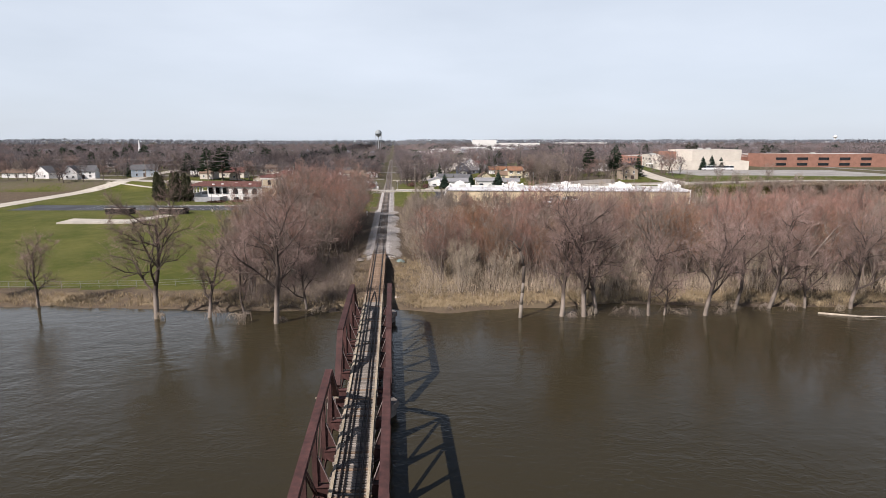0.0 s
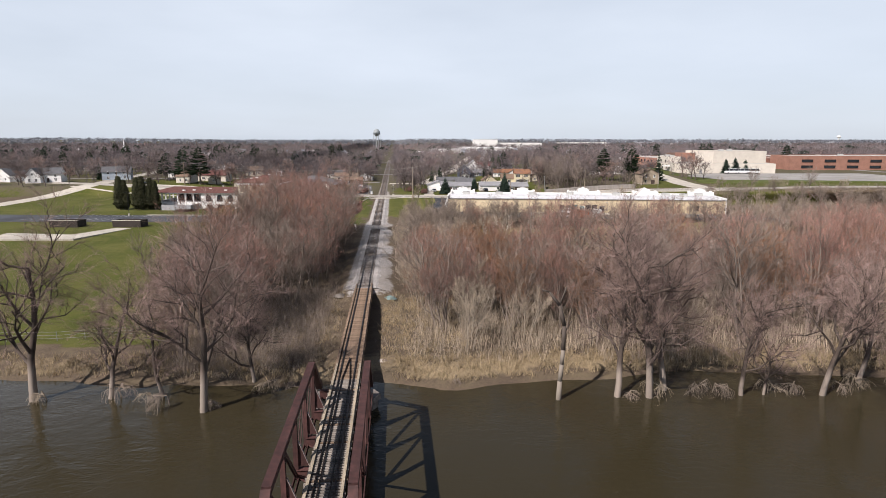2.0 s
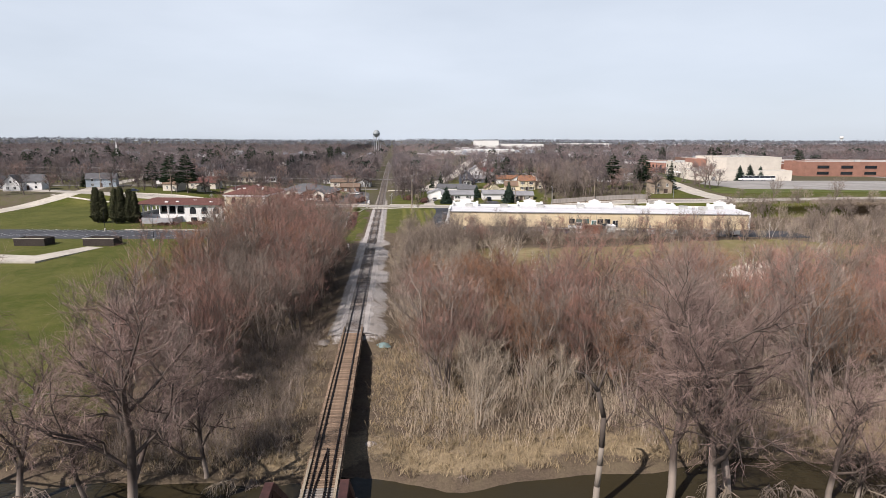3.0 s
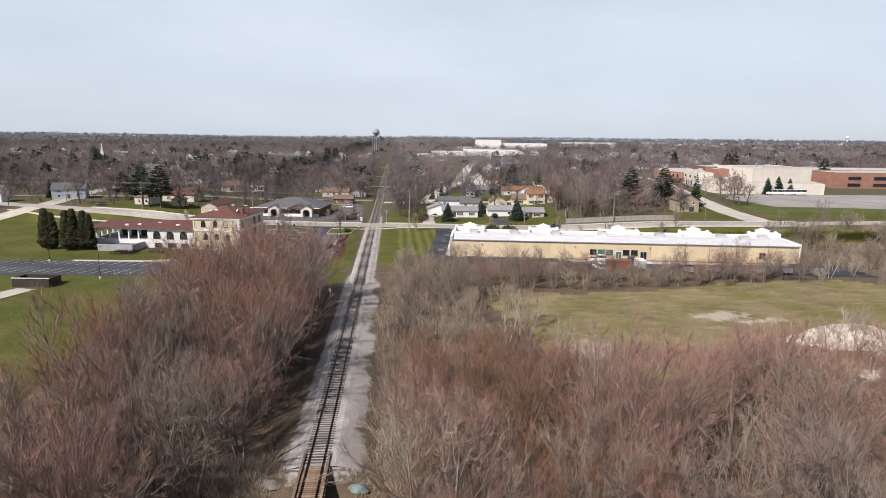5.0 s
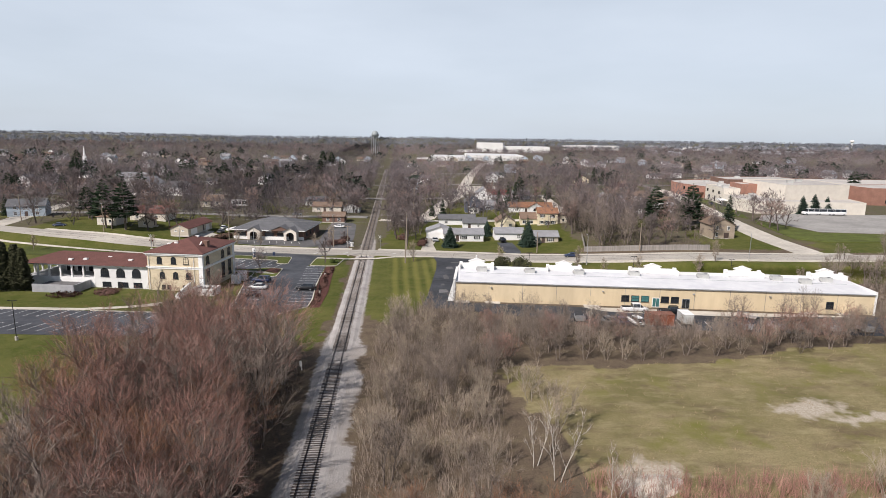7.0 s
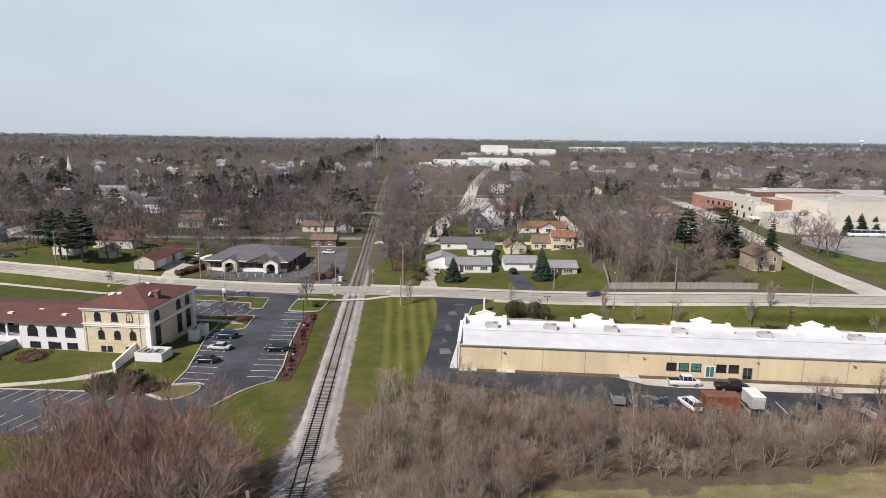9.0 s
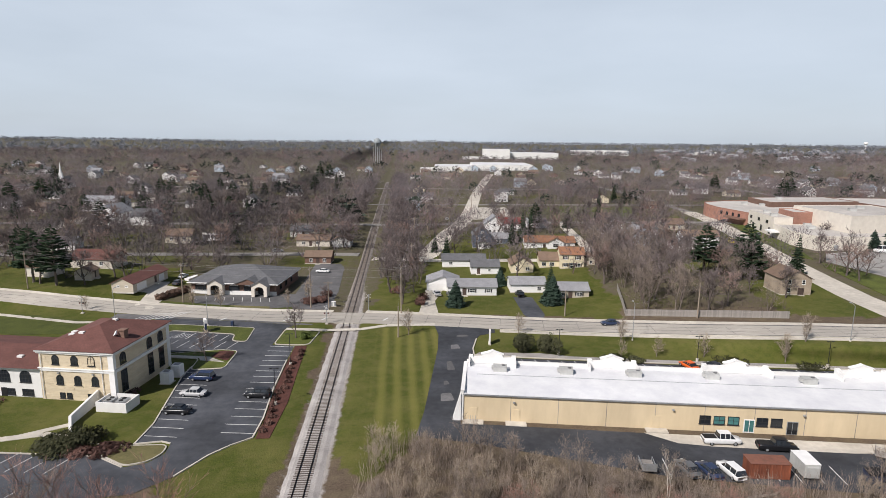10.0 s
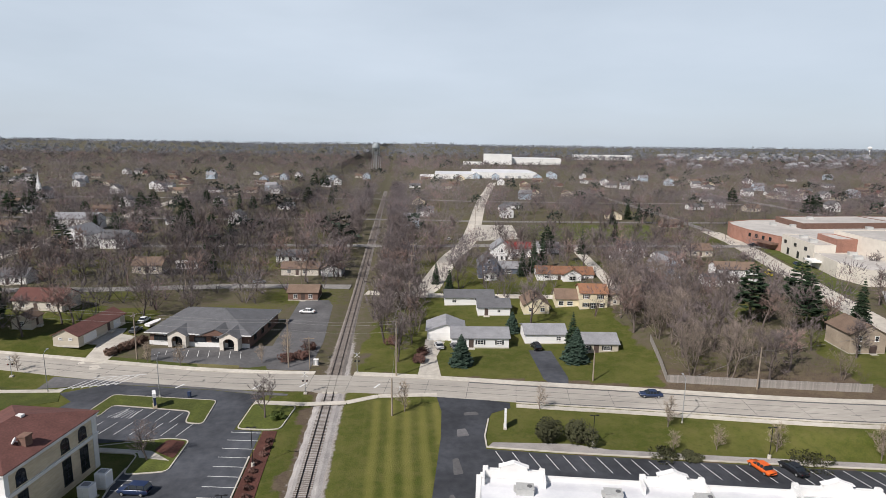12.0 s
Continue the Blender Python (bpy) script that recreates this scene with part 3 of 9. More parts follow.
# ties on ballast
tie_mesh = Shape().box(-1.3, 1.3, -0.11, 0.11, -0.18, 0.0).mesh("tie", M_TIE_DARK)
bridge_tie_mesh = Shape().box(-1.5, 1.5, -0.105, 0.105, -0.22, 0.0).mesh("tie", M_TIE_BRIDGE)
old_tie_mesh = Shape().box(-1.5, 1.5, -0.09, 0.09, -0.22, 0.0).mesh("tie", M_TIE_OLD)
rnd = random.Random(4)
n_single = 0
y = 125.2
rest = Shape()
while y < 700:
    if 125 < y < 232 and n_single < 200:
        part("tie", tie_mesh, None, railway, at=pose(rnd.uniform(-0.05, 0.05), y, -0.165 + rnd.uniform(-0.012, 0.008), 0, 0, rnd.uniform(-1.5, 1.5)))
        n_single += 1
    elif not 280 < y < 291:
        rest.box(-1.3, 1.3, -0.11, 0.11, -0.345, -0.165, m=pose(rnd.uniform(-0.05, 0.05), y, 0, 0, 0, rnd.uniform(-1.5, 1.5)))
    y += 0.535
tagged(part("tie_row", rest, M_TIE_GREY, railway), kind="stuff")
# ballast bed
bed = Shape()
ys = list(np.arange(124.5, 300, 2.5)) + [340, 420, TRACK_END]
prof = [(-2.9, -0.55), (-1.8, -0.2), (2.0, -0.2), (3.3, -0.55)]
for i, y in enumerate(ys):
    bed.v += [((x if y < 291 else x * 0.72) + 0.25 * math.sin(y * 1.3 + k) * (k in (0, 3)), y, z + 0.02 * math.sin(y * 2.1 + k)) for k, (x, z) in enumerate(prof)]
for i in range(len(ys) - 1):
    for k in range(3):
        a = i * 4 + k
        bed.f.append((a, a + 1, a + 5, a + 4))
        bed.s.append(1 if ys[i] > 289 else 0)
part("ballast_bed", bed, [M_BALLAST, mat("brown_dirty_ballast", (0.27, 0.24, 0.215), (0.14, 0.122, 0.108), 0.15, 0.95, 0, 0.05, 0.18, 20)], railway, "grey crushed stone ballast")
# level crossing panels between and beside the rails
for x0, x1 in ((-1.6, -0.85), (-0.62, 0.62), (0.85, 1.6)):
    part("crossing_panel", Shape().box(x0, x1, 281.2, 290.3, -0.2, -0.008), M_CONCRETE, railway)

# ---- truss bridge ----
HALF, TOP, BOT = 2.55, 4.0, -1.55


def truss_span(y0, y1):
    b = thing("truss_span", "riveted brown steel pony truss railway bridge span", "bridge", pose(0, y0, 0), "truss spans over the river")
    n = 6
    step = (y1 - y0) / n
    L = y1 - y0
    for sx in (-HALF, HALF):
        inn = -1 if sx > 0 else 1
        top = Shape()
        nodes = [(sx, 0.3, -0.4), (sx, step, TOP - 0.2), (sx, L - step, TOP - 0.2), (sx, L - 0.3, -0.4)]
        for a, c in zip(nodes, nodes[1:]):
            top.beam(a, c, 0.6, 0.5)
        # rivet strips along the cover plate
        for dx in (-0.22, 0.22):
            top.beam((sx + dx, step, TOP + 0.02), (sx + dx, L - step, TOP + 0.02), 0.07, 0.035)
        part("top_chord", top, M_STEEL, b)
        part("bottom_chord", Shape().beam((sx - 0.17, 0, BOT), (sx - 0.17, L, BOT), 0.08, 0.4).beam((sx + 0.17, 0, BOT), (sx + 0.17, L, BOT), 0.08, 0.4), M_STEEL, b)
        for k in range(1, n):
            v = Shape()
            yk = k * step
            for dy in (-0.16, 0.16):
                v.beam((sx, yk + dy, BOT), (sx, yk + dy, TOP - 0.35), 0.36, 0.07, up=(0, 1, 0))
            z, flip = BOT + 0.3, 1
            while z < TOP - 0.8:
                v.beam((sx + 0.14, yk - 0.16 * flip, z), (sx + 0.14, yk + 0.16 * flip, z + 0.42), 0.04, 0.03)
                v.beam((sx - 0.14, yk - 0.16 * flip, z), (sx - 0.14, yk + 0.16 * flip, z + 0.42), 0.04, 0.03)
                z, flip = z + 0.42, -flip
            part("post", v, M_STEEL, b)
            # sloping knee plate from post to floor beam, its upper edge paler
            g = Shape().wallprism([(0, -0.5), (0, 1.5), (0.12, 1.5), (0.85, -0.5)] if inn > 0 else [(0, -0.5), (0, 1.5), (-0.12, 1.5), (-0.85, -0.5)], -0.03, 0.03)
            plate = part("knee_plate", g, M_STEEL, b, at=pose(sx + inn * 0.12, yk, 0))
            part("edge_angle", Shape().beam((inn * 0.12, 0, 1.52), (inn * 0.87, 0, -0.5), 0.2, 0.04), M_STEEL_PALE, plate, "pale steel angle")
        for k in range(1, n - 1):
            d = Shape()
            a, c = (k, k + 1) if k < n / 2 else (k + 1, k)
            for dx in (-0.1, 0.1):
                d.beam((sx + dx, a * step, TOP - 0.3), (sx + dx, c * step, BOT + 0.1), 0.06, 0.2)
            part("diagonal", d, M_STEEL, b)
    for k in range(n + 1):
        part("floor_beam", Shape().box(-HALF, HALF, -0.2, 0.2, BOT - 0.1, -0.75).box(-HALF, HALF, -0.3, 0.3, -0.78, -0.74), M_STEEL, b, at=pose(0, min(max(k * step, 0.35), L - 0.35), 0))
    for x in (-GAUGE, GAUGE):
        part("stringer", Shape().box(x - 0.07, x + 0.07, 0, L, -1.1, -0.42).box(x - 0.2, x + 0.2, 0, L, -0.43, -0.4), M_STEEL, b)
    for k in range(n):
        for f in (-1, 1):
            part("lateral_brace", Shape().beam((-f * HALF, k * step, BOT + 0.15), (f * HALF, (k + 1) * step, BOT + 0.15 + 0.01 * f), 0.12, 0.06), M_STEEL, b)
    return b


SPANS = [(-36.6, -8.4), (-7.6, 22.6), (24.0, 54.4), (55.6, 85.4)]
for a, c in SPANS:
    truss_span(a, c)
deck = thing("bridge_deck", "open timber bridge deck with ties and guard timbers", "bridge deck", pose(0, 0, 0), kind="structure")
rnd = random.Random(9)
y, far_ties, count = 124.4, Shape(), 0
while y > -56:
    dark = y < 86.2 and not (rnd.random() < 0.08)
    m = pose(rnd.uniform(-0.06, 0.06), y, -0.172 + rnd.uniform(-0.015, 0.0), 0, 0, rnd.uniform(-1, 1))
    if count < 298:
        part("tie", old_tie_mesh if dark else bridge_tie_mesh, None, deck, at=m)
        count += 1
    else:
        far_ties.box(-1.5, 1.5, -0.105, 0.105, -0.22, 0.0, m=m)
    y -= 0.345
tagged(part("tie_row", far_ties, M_TIE_OLD, deck), kind="stuff")
for x in (-1.28, 1.28):
    for k in range(30):
        y0 = -56 + k * 6.1
        if y0 < 124:
            part("guard_timber", Shape().box(-0.11, 0.11, 0.03, 6.07, 0, 0.16), M_TIMBER if y0 < 86 else M_TIE_BRIDGE, deck, at=pose(x + rnd.uniform(-0.02, 0.02), y0, -0.172))
# deck girder span over the bank
girder = thing("girder_span", "dark steel deck girder approach span over the riverbank", "bridge", pose(0, 86.4, 0))
for x in (-1.0, 1.0):
    s = Shape().box(x - 0.03, x + 0.03, 0, 38, -2.0, -0.42).box(x - 0.2, x + 0.2, 0, 38, -0.44, -0.40).box(x - 0.2, x + 0.2, 0, 38, -2.04, -2.0)
    for k in range(20):
        s.box(x - 0.15, x + 0.15, k * 2 - 0.02 + 0.1, k * 2 + 0.12, -2.0, -0.45)
    part("girder", s, M_STEEL, girder)
for k in range(8):
    part("cross_frame", Shape().beam((-1, 1 + k * 5, -1.9), (1, 1 + k * 5, -0.6), 0.08, 0.08).beam((1, 1.1 + k * 5, -1.9), (-1, 1.1 + k * 5, -0.6), 0.08, 0.08), M_STEEL, girder)
# stone colour darkened to hold the shade under the bridge
M_PIER = mat("shade_dark_pier_stone", (0.20, 0.175, 0.155), (0.1, 0.088, 0.08), 0.8, 0.95, 0, 0.02, 0.2)
for i, y in enumerate((-8.0, 23.3, 55.0, 86.0)):
    p = thing("bridge_pier", "stained stone bridge pier, darkened for shade, standing in the river", "bridge pier", pose(0, y, 0), "bridge piers")
    part("shaft", Shape().prism([(-2.7, -0.9), (2.7, -0.9), (3.3, 0), (2.7, 0.9), (-2.7, 0.9), (-3.3, 0)], -8, -2.35), M_PIER, p)
    part("cap", Shape().prism([(-2.9, -1.1), (2.9, -1.1), (3.55, 0), (2.9, 1.1), (-2.9, 1.1), (-3.55, 0)], -2.35, -1.75), M_PIER, p)
ab = thing("bridge_abutment", "rough stone abutment at the end of the bridge", "abutment", pose(0, 124.7, 0))
part("wall", Shape().box(-3.0, 3.0, -0.5, 0.9, -3.4, -0.5), M_PIER, ab)
for sx in (-1, 1):
    part("wing_wall", Shape().box(sx * 3.3 - 0.3, sx * 3.3 + 0.3, -0.5, 4.5, -3.2, -0.6), M_PIER, ab)


# ---- trees ----
def grow(seed, tall, spread, levels=4, trunk=0.22, fork=0.28, lean=0.0, droop=0.0, twigs=2600, twig_w=0.035, kids=(5, 5, 4), side=5, stems=1, twig_len=1.3, angles=(24, 50), thick=1.0, crook=1.0, lift=0.22, spray=0.62):
    """Trunk with limbs, and a crown of fine twigs, of a bare broadleaved tree. Returns two meshes' shapes."""
    rnd = random.Random(seed)
    wood, fine = Shape(), Shape()
    tips = []

    def unit():
        return Vector((rnd.gauss(0, 1), rnd.gauss(0, 1), rnd.gauss(0, 1))).normalized()

    def limb(p, way, length, r, level):
        steps = (5, 3, 2, 1)[min(level, 3)]
        pts, q, d = [p], p, way.copy()
        for k in range(steps):
            d = (d + unit() * (0.13 + 0.09 * level) * crook + Vector((0, 0, (0.17 if level else 0.05) - droop * 0.2 * level))).normalized()
            q = q + d * (length / steps)
            pts.append(q)
        rads = [r * (1 - 0.62 * k / steps) for k in range(steps + 1)]
        for k in range(steps):
            if level >= 3:
                on = (pts[k + 1] - pts[k]).normalized()
                a = on.orthogonal().normalized() * rads[k] * 0.85
                b = on.cross(a)
                wood.add([pts[k] - a, pts[k] + a, pts[k + 1], pts[k] - b, pts[k] + b], [(0, 1, 2), (3, 4, 2)])
                continue
            wood.tube(pts[k], pts[k + 1], rads[k], rads[k + 1], side if level == 0 else (4 if level == 1 else 3), caps=False)
        if level >= levels - 1:
            for k in range(1, steps + 1):
                way_on = (pts[k] - pts[k - 1]).normalized()
                tips.append((pts[k], way_on))
                tips.append((pts[k].lerp(pts[k - 1], 0.5), way_on))
            return
        n = kids[min(level, len(kids) - 1)]
        for i in range(n):
            t = fork + (1 - fork) * (i + rnd.random() * 0.9) / n if level == 0 else 0.25 + 0.75 * (i + rnd.random()) / n
            s = min(t, 0.999) * steps
            k = int(s)
            base = pts[k].lerp(pts[k + 1], s - k)
            turn = 2.4 * i + rnd.random() * 1.2 + level
            out = d.orthogonal().normalized()
            out = Matrix.Rotation(turn, 3, d) @ out
            if level == 0:
                out = Vector((math.cos(turn), math.sin(turn), 0))
            angle = radians(rnd.uniform(*angles))
            w = (d * math.cos(angle) + out * math.sin(angle)).normalized()
            short = spread * rnd.uniform(0.72, 1.1) * (1.08 - 0.45 * t) if level == 0 else length * rnd.uniform(0.42, 0.68)
            limb(base, w, short, max(rads[k] * min(0.8, thick * rnd.uniform(0.42, 0.6)), 0.017 * thick), level + 1)
        tips.append((pts[-1], d))

    for s in range(stems):
        a = 2 * math.pi * s / stems + rnd.random()
        tilt = lean if stems == 1 else rnd.uniform(0.12, 0.42)
        limb(Vector((0.25 * (stems > 1) * math.cos(a), 0.25 * (stems > 1) * math.sin(a), -0.6)), Vector((math.cos(a) * tilt, math.sin(a) * tilt, 1)).normalized(),
             tall * rnd.uniform(0.62, 0.78), trunk * (1 if stems == 1 else 0.7), 0)
    for i in range(twigs):
        p, d = tips[rnd.randrange(len(tips))]
        way = (d * 1.3 + unit() * spray + Vector((0, 0, lift - droop * 1.0))).normalized()
        p = p + unit() * 0.12 - d * rnd.uniform(0, 0.5)
        ln = twig_len * rnd.uniform(0.5, 1.25)
        wide = way.orthogonal().normalized()
        wide = Matrix.Rotation(rnd.random() * 6.3, 3, way) @ wide * (twig_w * rnd.uniform(0.6, 1.2) / 2)
        mid = p + way * ln * 0.35
        shoot = mid + (way + unit() * 0.6).normalized() * ln * 0.6
        if i % 2:
            fine.add([p - wide, p + wide, p + way * ln], [(0, 1, 2)])
        else:
            fine.add([p - wide, p + wide, p + way * ln, mid - wide * 0.8, mid + wide * 0.8, shoot], [(0, 1, 2), (3, 4, 5)])
    return wood, fine


def tree_kind(name, label, bark, twig, **how):
    wood, fine = grow(**how)
    return name, label, wood.mesh("trunk", bark, True), fine.mesh("crown", twig)


def plant(kind, x, y, size=1.0, turn=0.0, group="", z=None, wide=1.0, label=""):
    name, text, trunk, crown = kind
    t = thing(name, label or text, "tree", Matrix.LocRotScale((x, y, height(x, y) - 0.02 if z is None else z), Euler((0, 0, turn)), (size * wide, size * wide, size)), group)
    part("trunk", trunk, None, t)
    part("crown", crown, None, t)
    return t


RIVER = [tree_kind("river_tree", "bare gnarled river tree with dark heavy limbs", M_BARK_RIVER, M_TWIG_DARK, seed=s, tall=14 + s % 3, spread=5.4, trunk=0.3, fork=0.34, lean=0.14, droop=0.14, twigs=4600, twig_w=0.018, kids=(9, 6, 5), twig_len=1.15, angles=(24, 62), thick=1.1, crook=1.7, lift=0.1, spray=0.8) for s in (11, 12, 13, 14)]
REDS = [tree_kind("maple_tree", "bare red-budding multi-stemmed tree in the riverside wood", M_BARK, M_TWIG_RED, seed=s, tall=13.0, spread=5.0, trunk=0.22, fork=0.2, twigs=3100, twig_w=0.019, kids=(6, 6, 5), stems=3, twig_len=1.0, angles=(20, 48), thick=1.2, crook=1.05) for s in (21, 22, 23)]
RUSTS = [tree_kind("maple_tree", "bare rust-coloured multi-stemmed tree in the riverside wood", M_BARK, M_TWIG_RUST, seed=s, tall=10.5, spread=4.6, trunk=0.18, fork=0.15, twigs=3200, twig_w=0.02, kids=(6, 6, 5), stems=3, twig_len=0.95, angles=(22, 52), thick=1.2, crook=1.05) for s in (31,)]
GREYS = [tree_kind("ash_tree", "bare grey-brown tree in the riverside wood", M_BARK, M_TWIG_GREY, seed=s, tall=12.5, spread=4.8, trunk=0.21, fork=0.22, twigs=2200, twig_w=0.019, kids=(7, 6, 5), stems=2, twig_len=0.95, angles=(20, 48), thick=1.25, crook=1.1) for s in (41, 42)]
TANS = [tree_kind("thicket_tree", "slender tan bare thicket tree", M_BARK_PALE, M_TWIG_TAN, seed=s, tall=8.5, spread=2.8, trunk=0.075, fork=0.15, twigs=1000, twig_w=0.026, kids=(4, 4, 3), stems=4, twig_len=1.1, angles=(12, 36), crook=1.1) for s in (51, 52)]
BIRCH = tree_kind("birch_tree", "slender white-barked bare birch tree", M_BIRCH, M_TWIG_TAN, seed=54, tall=9.5, spread=2.4, trunk=0.09, fork=0.25, twigs=500, twig_w=0.026, kids=(6, 3, 3), stems=2, twig_len=1.0, angles=(12, 34), thick=1.2)
TOWN = [tree_kind("street_tree", "bare grey-brown town tree with a rounded crown", M_BARK_TOWN, M_TWIG_TOWN, seed=s, tall=12.0, spread=5.0, levels=4, trunk=0.28, fork=0.24, twigs=1400, twig_w=0.055, kids=(7, 5, 3), side=5, twig_len=1.15, angles=(26, 62), thick=1.0, crook=1.25) for s in (61, 62)]
TOWN += [tree_kind("street_tree", "bare town tree with reddish buds", M_BARK_TOWN, M_TWIG_DARK, seed=63, tall=11.5, spread=5.0, levels=4, trunk=0.28, fork=0.24, twigs=1400, twig_w=0.055, kids=(7, 5, 3), twig_len=1.15, angles=(26, 62), thick=1.0, crook=1.25)]
TOWN_FAR = [tree_kind("street_tree", "bare grey-brown town tree with a rounded crown", M_BARK_TOWN, M_TWIG_TOWN, seed=s, tall=12.0, spread=5.0, levels=3, trunk=0.3, fork=0.24, twigs=620, twig_w=0.1, kids=(9, 6), side=4, twig_len=1.5, angles=(26, 66), thick=1.0, crook=1.25) for s in (64, 65)]
SMALL = [tree_kind("young_tree", "small bare lawn tree with upright branches", M_BARK, M_TWIG_TAN, seed=71, tall=5.5, spread=2.0, trunk=0.1, fork=0.22, twigs=900, twig_w=0.02, kids=(9, 4, 3), twig_len=0.8)]


def conifer_kind(name, label, needles, seed, tall, base, levels=16, per=11, skirt=0.06, flat=0.25, pine=False):
    rnd = random.Random(seed)
    wood, fine = Shape(), Shape()
    wood.tube((0, 0, -0.4), (0, 0, tall * 0.95), tall * 0.022, 0.03, 6, caps=False)
    for k in range(levels):
        t = k / (levels - 1)
        z = tall * (skirt + (0.97 - skirt) * t)
        reach = base * (1 - t) ** (0.6 if pine else 0.85 if flat > 0 else 0.5) + 0.12
        for i in range(per):
            if pine and rnd.random() < 0.2:
                continue
            a = 2 * math.pi * (i + rnd.random()) / per
            r = reach * rnd.uniform(0.72, 1.12)
            d = Vector((math.cos(a), math.sin(a), 0))
            p = Vector((0, 0, z + rnd.uniform(-0.3, 0.3) * tall / levels))
            tip = p + d * r + Vector((0, 0, (-flat if not pine else 0.12) * r))
            wood.tube(p, tip, 0.035, 0.008, 3, caps=False)
            n = 7 if not pine else 13
            for j in range(n):
                s = 0.25 + 0.75 * (j + rnd.random()) / n if not pine else 0.5 + 0.5 * rnd.random()
                q = p.lerp(tip, s)
                w = r * 0.34 * (1.15 - s * 0.6) + 0.12
                for sgn in (-1, 1):
                    side = Vector((-d.y, d.x, 0)) * sgn
                    e = q + side * w * rnd.uniform(0.7, 1.2) + d * w * 0.5 + Vector((0, 0, rnd.uniform(-0.35, 0.2) * w))
                    fine.add([q - d * w * 0.35 + Vector((0, 0, 0.08)), q + d * w * 0.35, e, q + side * w * 0.4 - Vector((0, 0, 0.3 * w))], [(0, 1, 2), (0, 2, 3)])
    return name, label, wood.mesh("trunk", M_BARK, True), fine.mesh("crown", needles)


SPRUCE = conifer_kind("spruce_tree", "dense dark green spruce tree", M_SPRUCE, 5, 7.6, 3.0, 20, 14)
FIR = conifer_kind("fir_tree", "tall narrow dark evergreen tree", M_NEEDLE, 6, 14.0, 3.0, 19, 10)
PINE = conifer_kind("pine_tree", "tall dark pine tree with open layered branches", M_NEEDLE, 7, 16.0, 4.6, 13, 12, 0.28, pine=True)
CEDAR = conifer_kind("arborvitae", "tall narrow clipped arborvitae tree", M_SHRUB, 8, 6.6, 1.3, 26, 15, 0.01, -0.9)


# ---- paved lots, drives, walks and kerbs ----
def slab(name, poly, z0, z1, material, label, category="pavement"):
    return whole(name, Shape().prism(poly, z0, z1), material, label, category, kind="structure")


def ring(poly, width=0.18, z0=-0.05, z1=0.12):
    """A kerb that runs along a closed outline, inside it."""
    n = len(poly)
    area = sum(poly[i][0] * poly[(i + 1) % n][1] - poly[(i + 1) % n][0] * poly[i][1] for i in range(n))
    if area < 0:
        poly = poly[::-1]
    inner = []
    for i in range(n):
        p, a, b = Vector(poly[i]), Vector(poly[i - 1]), Vector(poly[(i + 1) % n])
        d1, d2 = (p - a).normalized(), (b - p).normalized()
        n1, n2 = Vector((-d1.y, d1.x)), Vector((-d2.y, d2.x))
        m = (n1 + n2).normalized()
        inner.append(p + m * (width / max(0.35, m.dot(n1))))
    s = Shape()
    v = [(x, y, z) for z in (z0, z1) for row in (poly, inner) for x, y in row]
    f = []
    for i in range(n):
        j = (i + 1) % n
        f += [(2 * n + i, 2 * n + j, 3 * n + j, 3 * n + i), (i, j, 2 * n + j, 2 * n + i), (n + j, n + i, 3 * n + i, 3 * n + j)]
    return s.add(v, f), [tuple(p) for p in inner]


def rounded(poly, r=1.2, n=4):
    out = []
    for i, p in enumerate(poly):
        p, a, b = Vector(p), Vector(poly[i - 1]), Vector(poly[(i + 1) % len(poly)])
        k = min(r, (a - p).length * 0.45, (b - p).length * 0.45)
        s, e = p + (a - p).normalized() * k, p + (b - p).normalized() * k
        for j in range(n + 1):
            t = j / n
            q = s * (1 - t) ** 2 + p * 2 * t * (1 - t) + e * t * t
            out.append((q.x, q.y))
    return out


M_GRASS = mat("mown_green_grass", (0.092, 0.106, 0.02), (0.05, 0.062, 0.012), 0.3, 0.95, 0, 0.05, 0.2, 12)
M_GRASS_DULL = mat("mown_yellowing_grass", (0.17, 0.15, 0.065), (0.11, 0.1, 0.042), 0.3, 0.95, 0, 0.05, 0.15, 10)

WEST_LOT = [(-130, 231), (-95, 227), (-54.5, 223.2), (-30.4, 220.4), (-25.5, 217.2), (-22.5, 218.2), (-21.0, 220.6), (-21.2, 223.5), (-22.8, 224.2), (-26.6, 223.6), (-26.3, 230), (-28.7, 249.8),
            (-28.5, 254.4), (-23.0, 252.9), (-21.9, 258), (-21.9, 263), (-25.7, 264), (-36.6, 262.6), (-44, 264), (-52.2, 272.1), (-49.9, 279.3), (-54.3, 283.3), (-46, 287.6), (-36, 285.6), (-24, 283.6), (-13, 280.6), (-14.6, 276.8), (-15.2, 266.4), (-10.2, 265.6),
            (-10.2, 257), (-10.0, 243), (-9.2, 231), (-9.4, 224.6), (-12, 222.6), (-14.5, 219.8), (-17.5, 214.5), (-21.5, 210.6), (-29.2, 209.8), (-31.2, 206), (-45, 207.2), (-74, 209.6), (-130, 214)]
slab("parking_lot", WEST_LOT, -0.35, -0.012, M_ASPHALT, "dark asphalt car park with white painted bays", "car park")
bay = Shape()


def bay_line(x0, y0, x1, y1, w=0.12, z=-0.008):
    bay.beam((x0, y0, z), (x1, y1, z), w, 0.008)


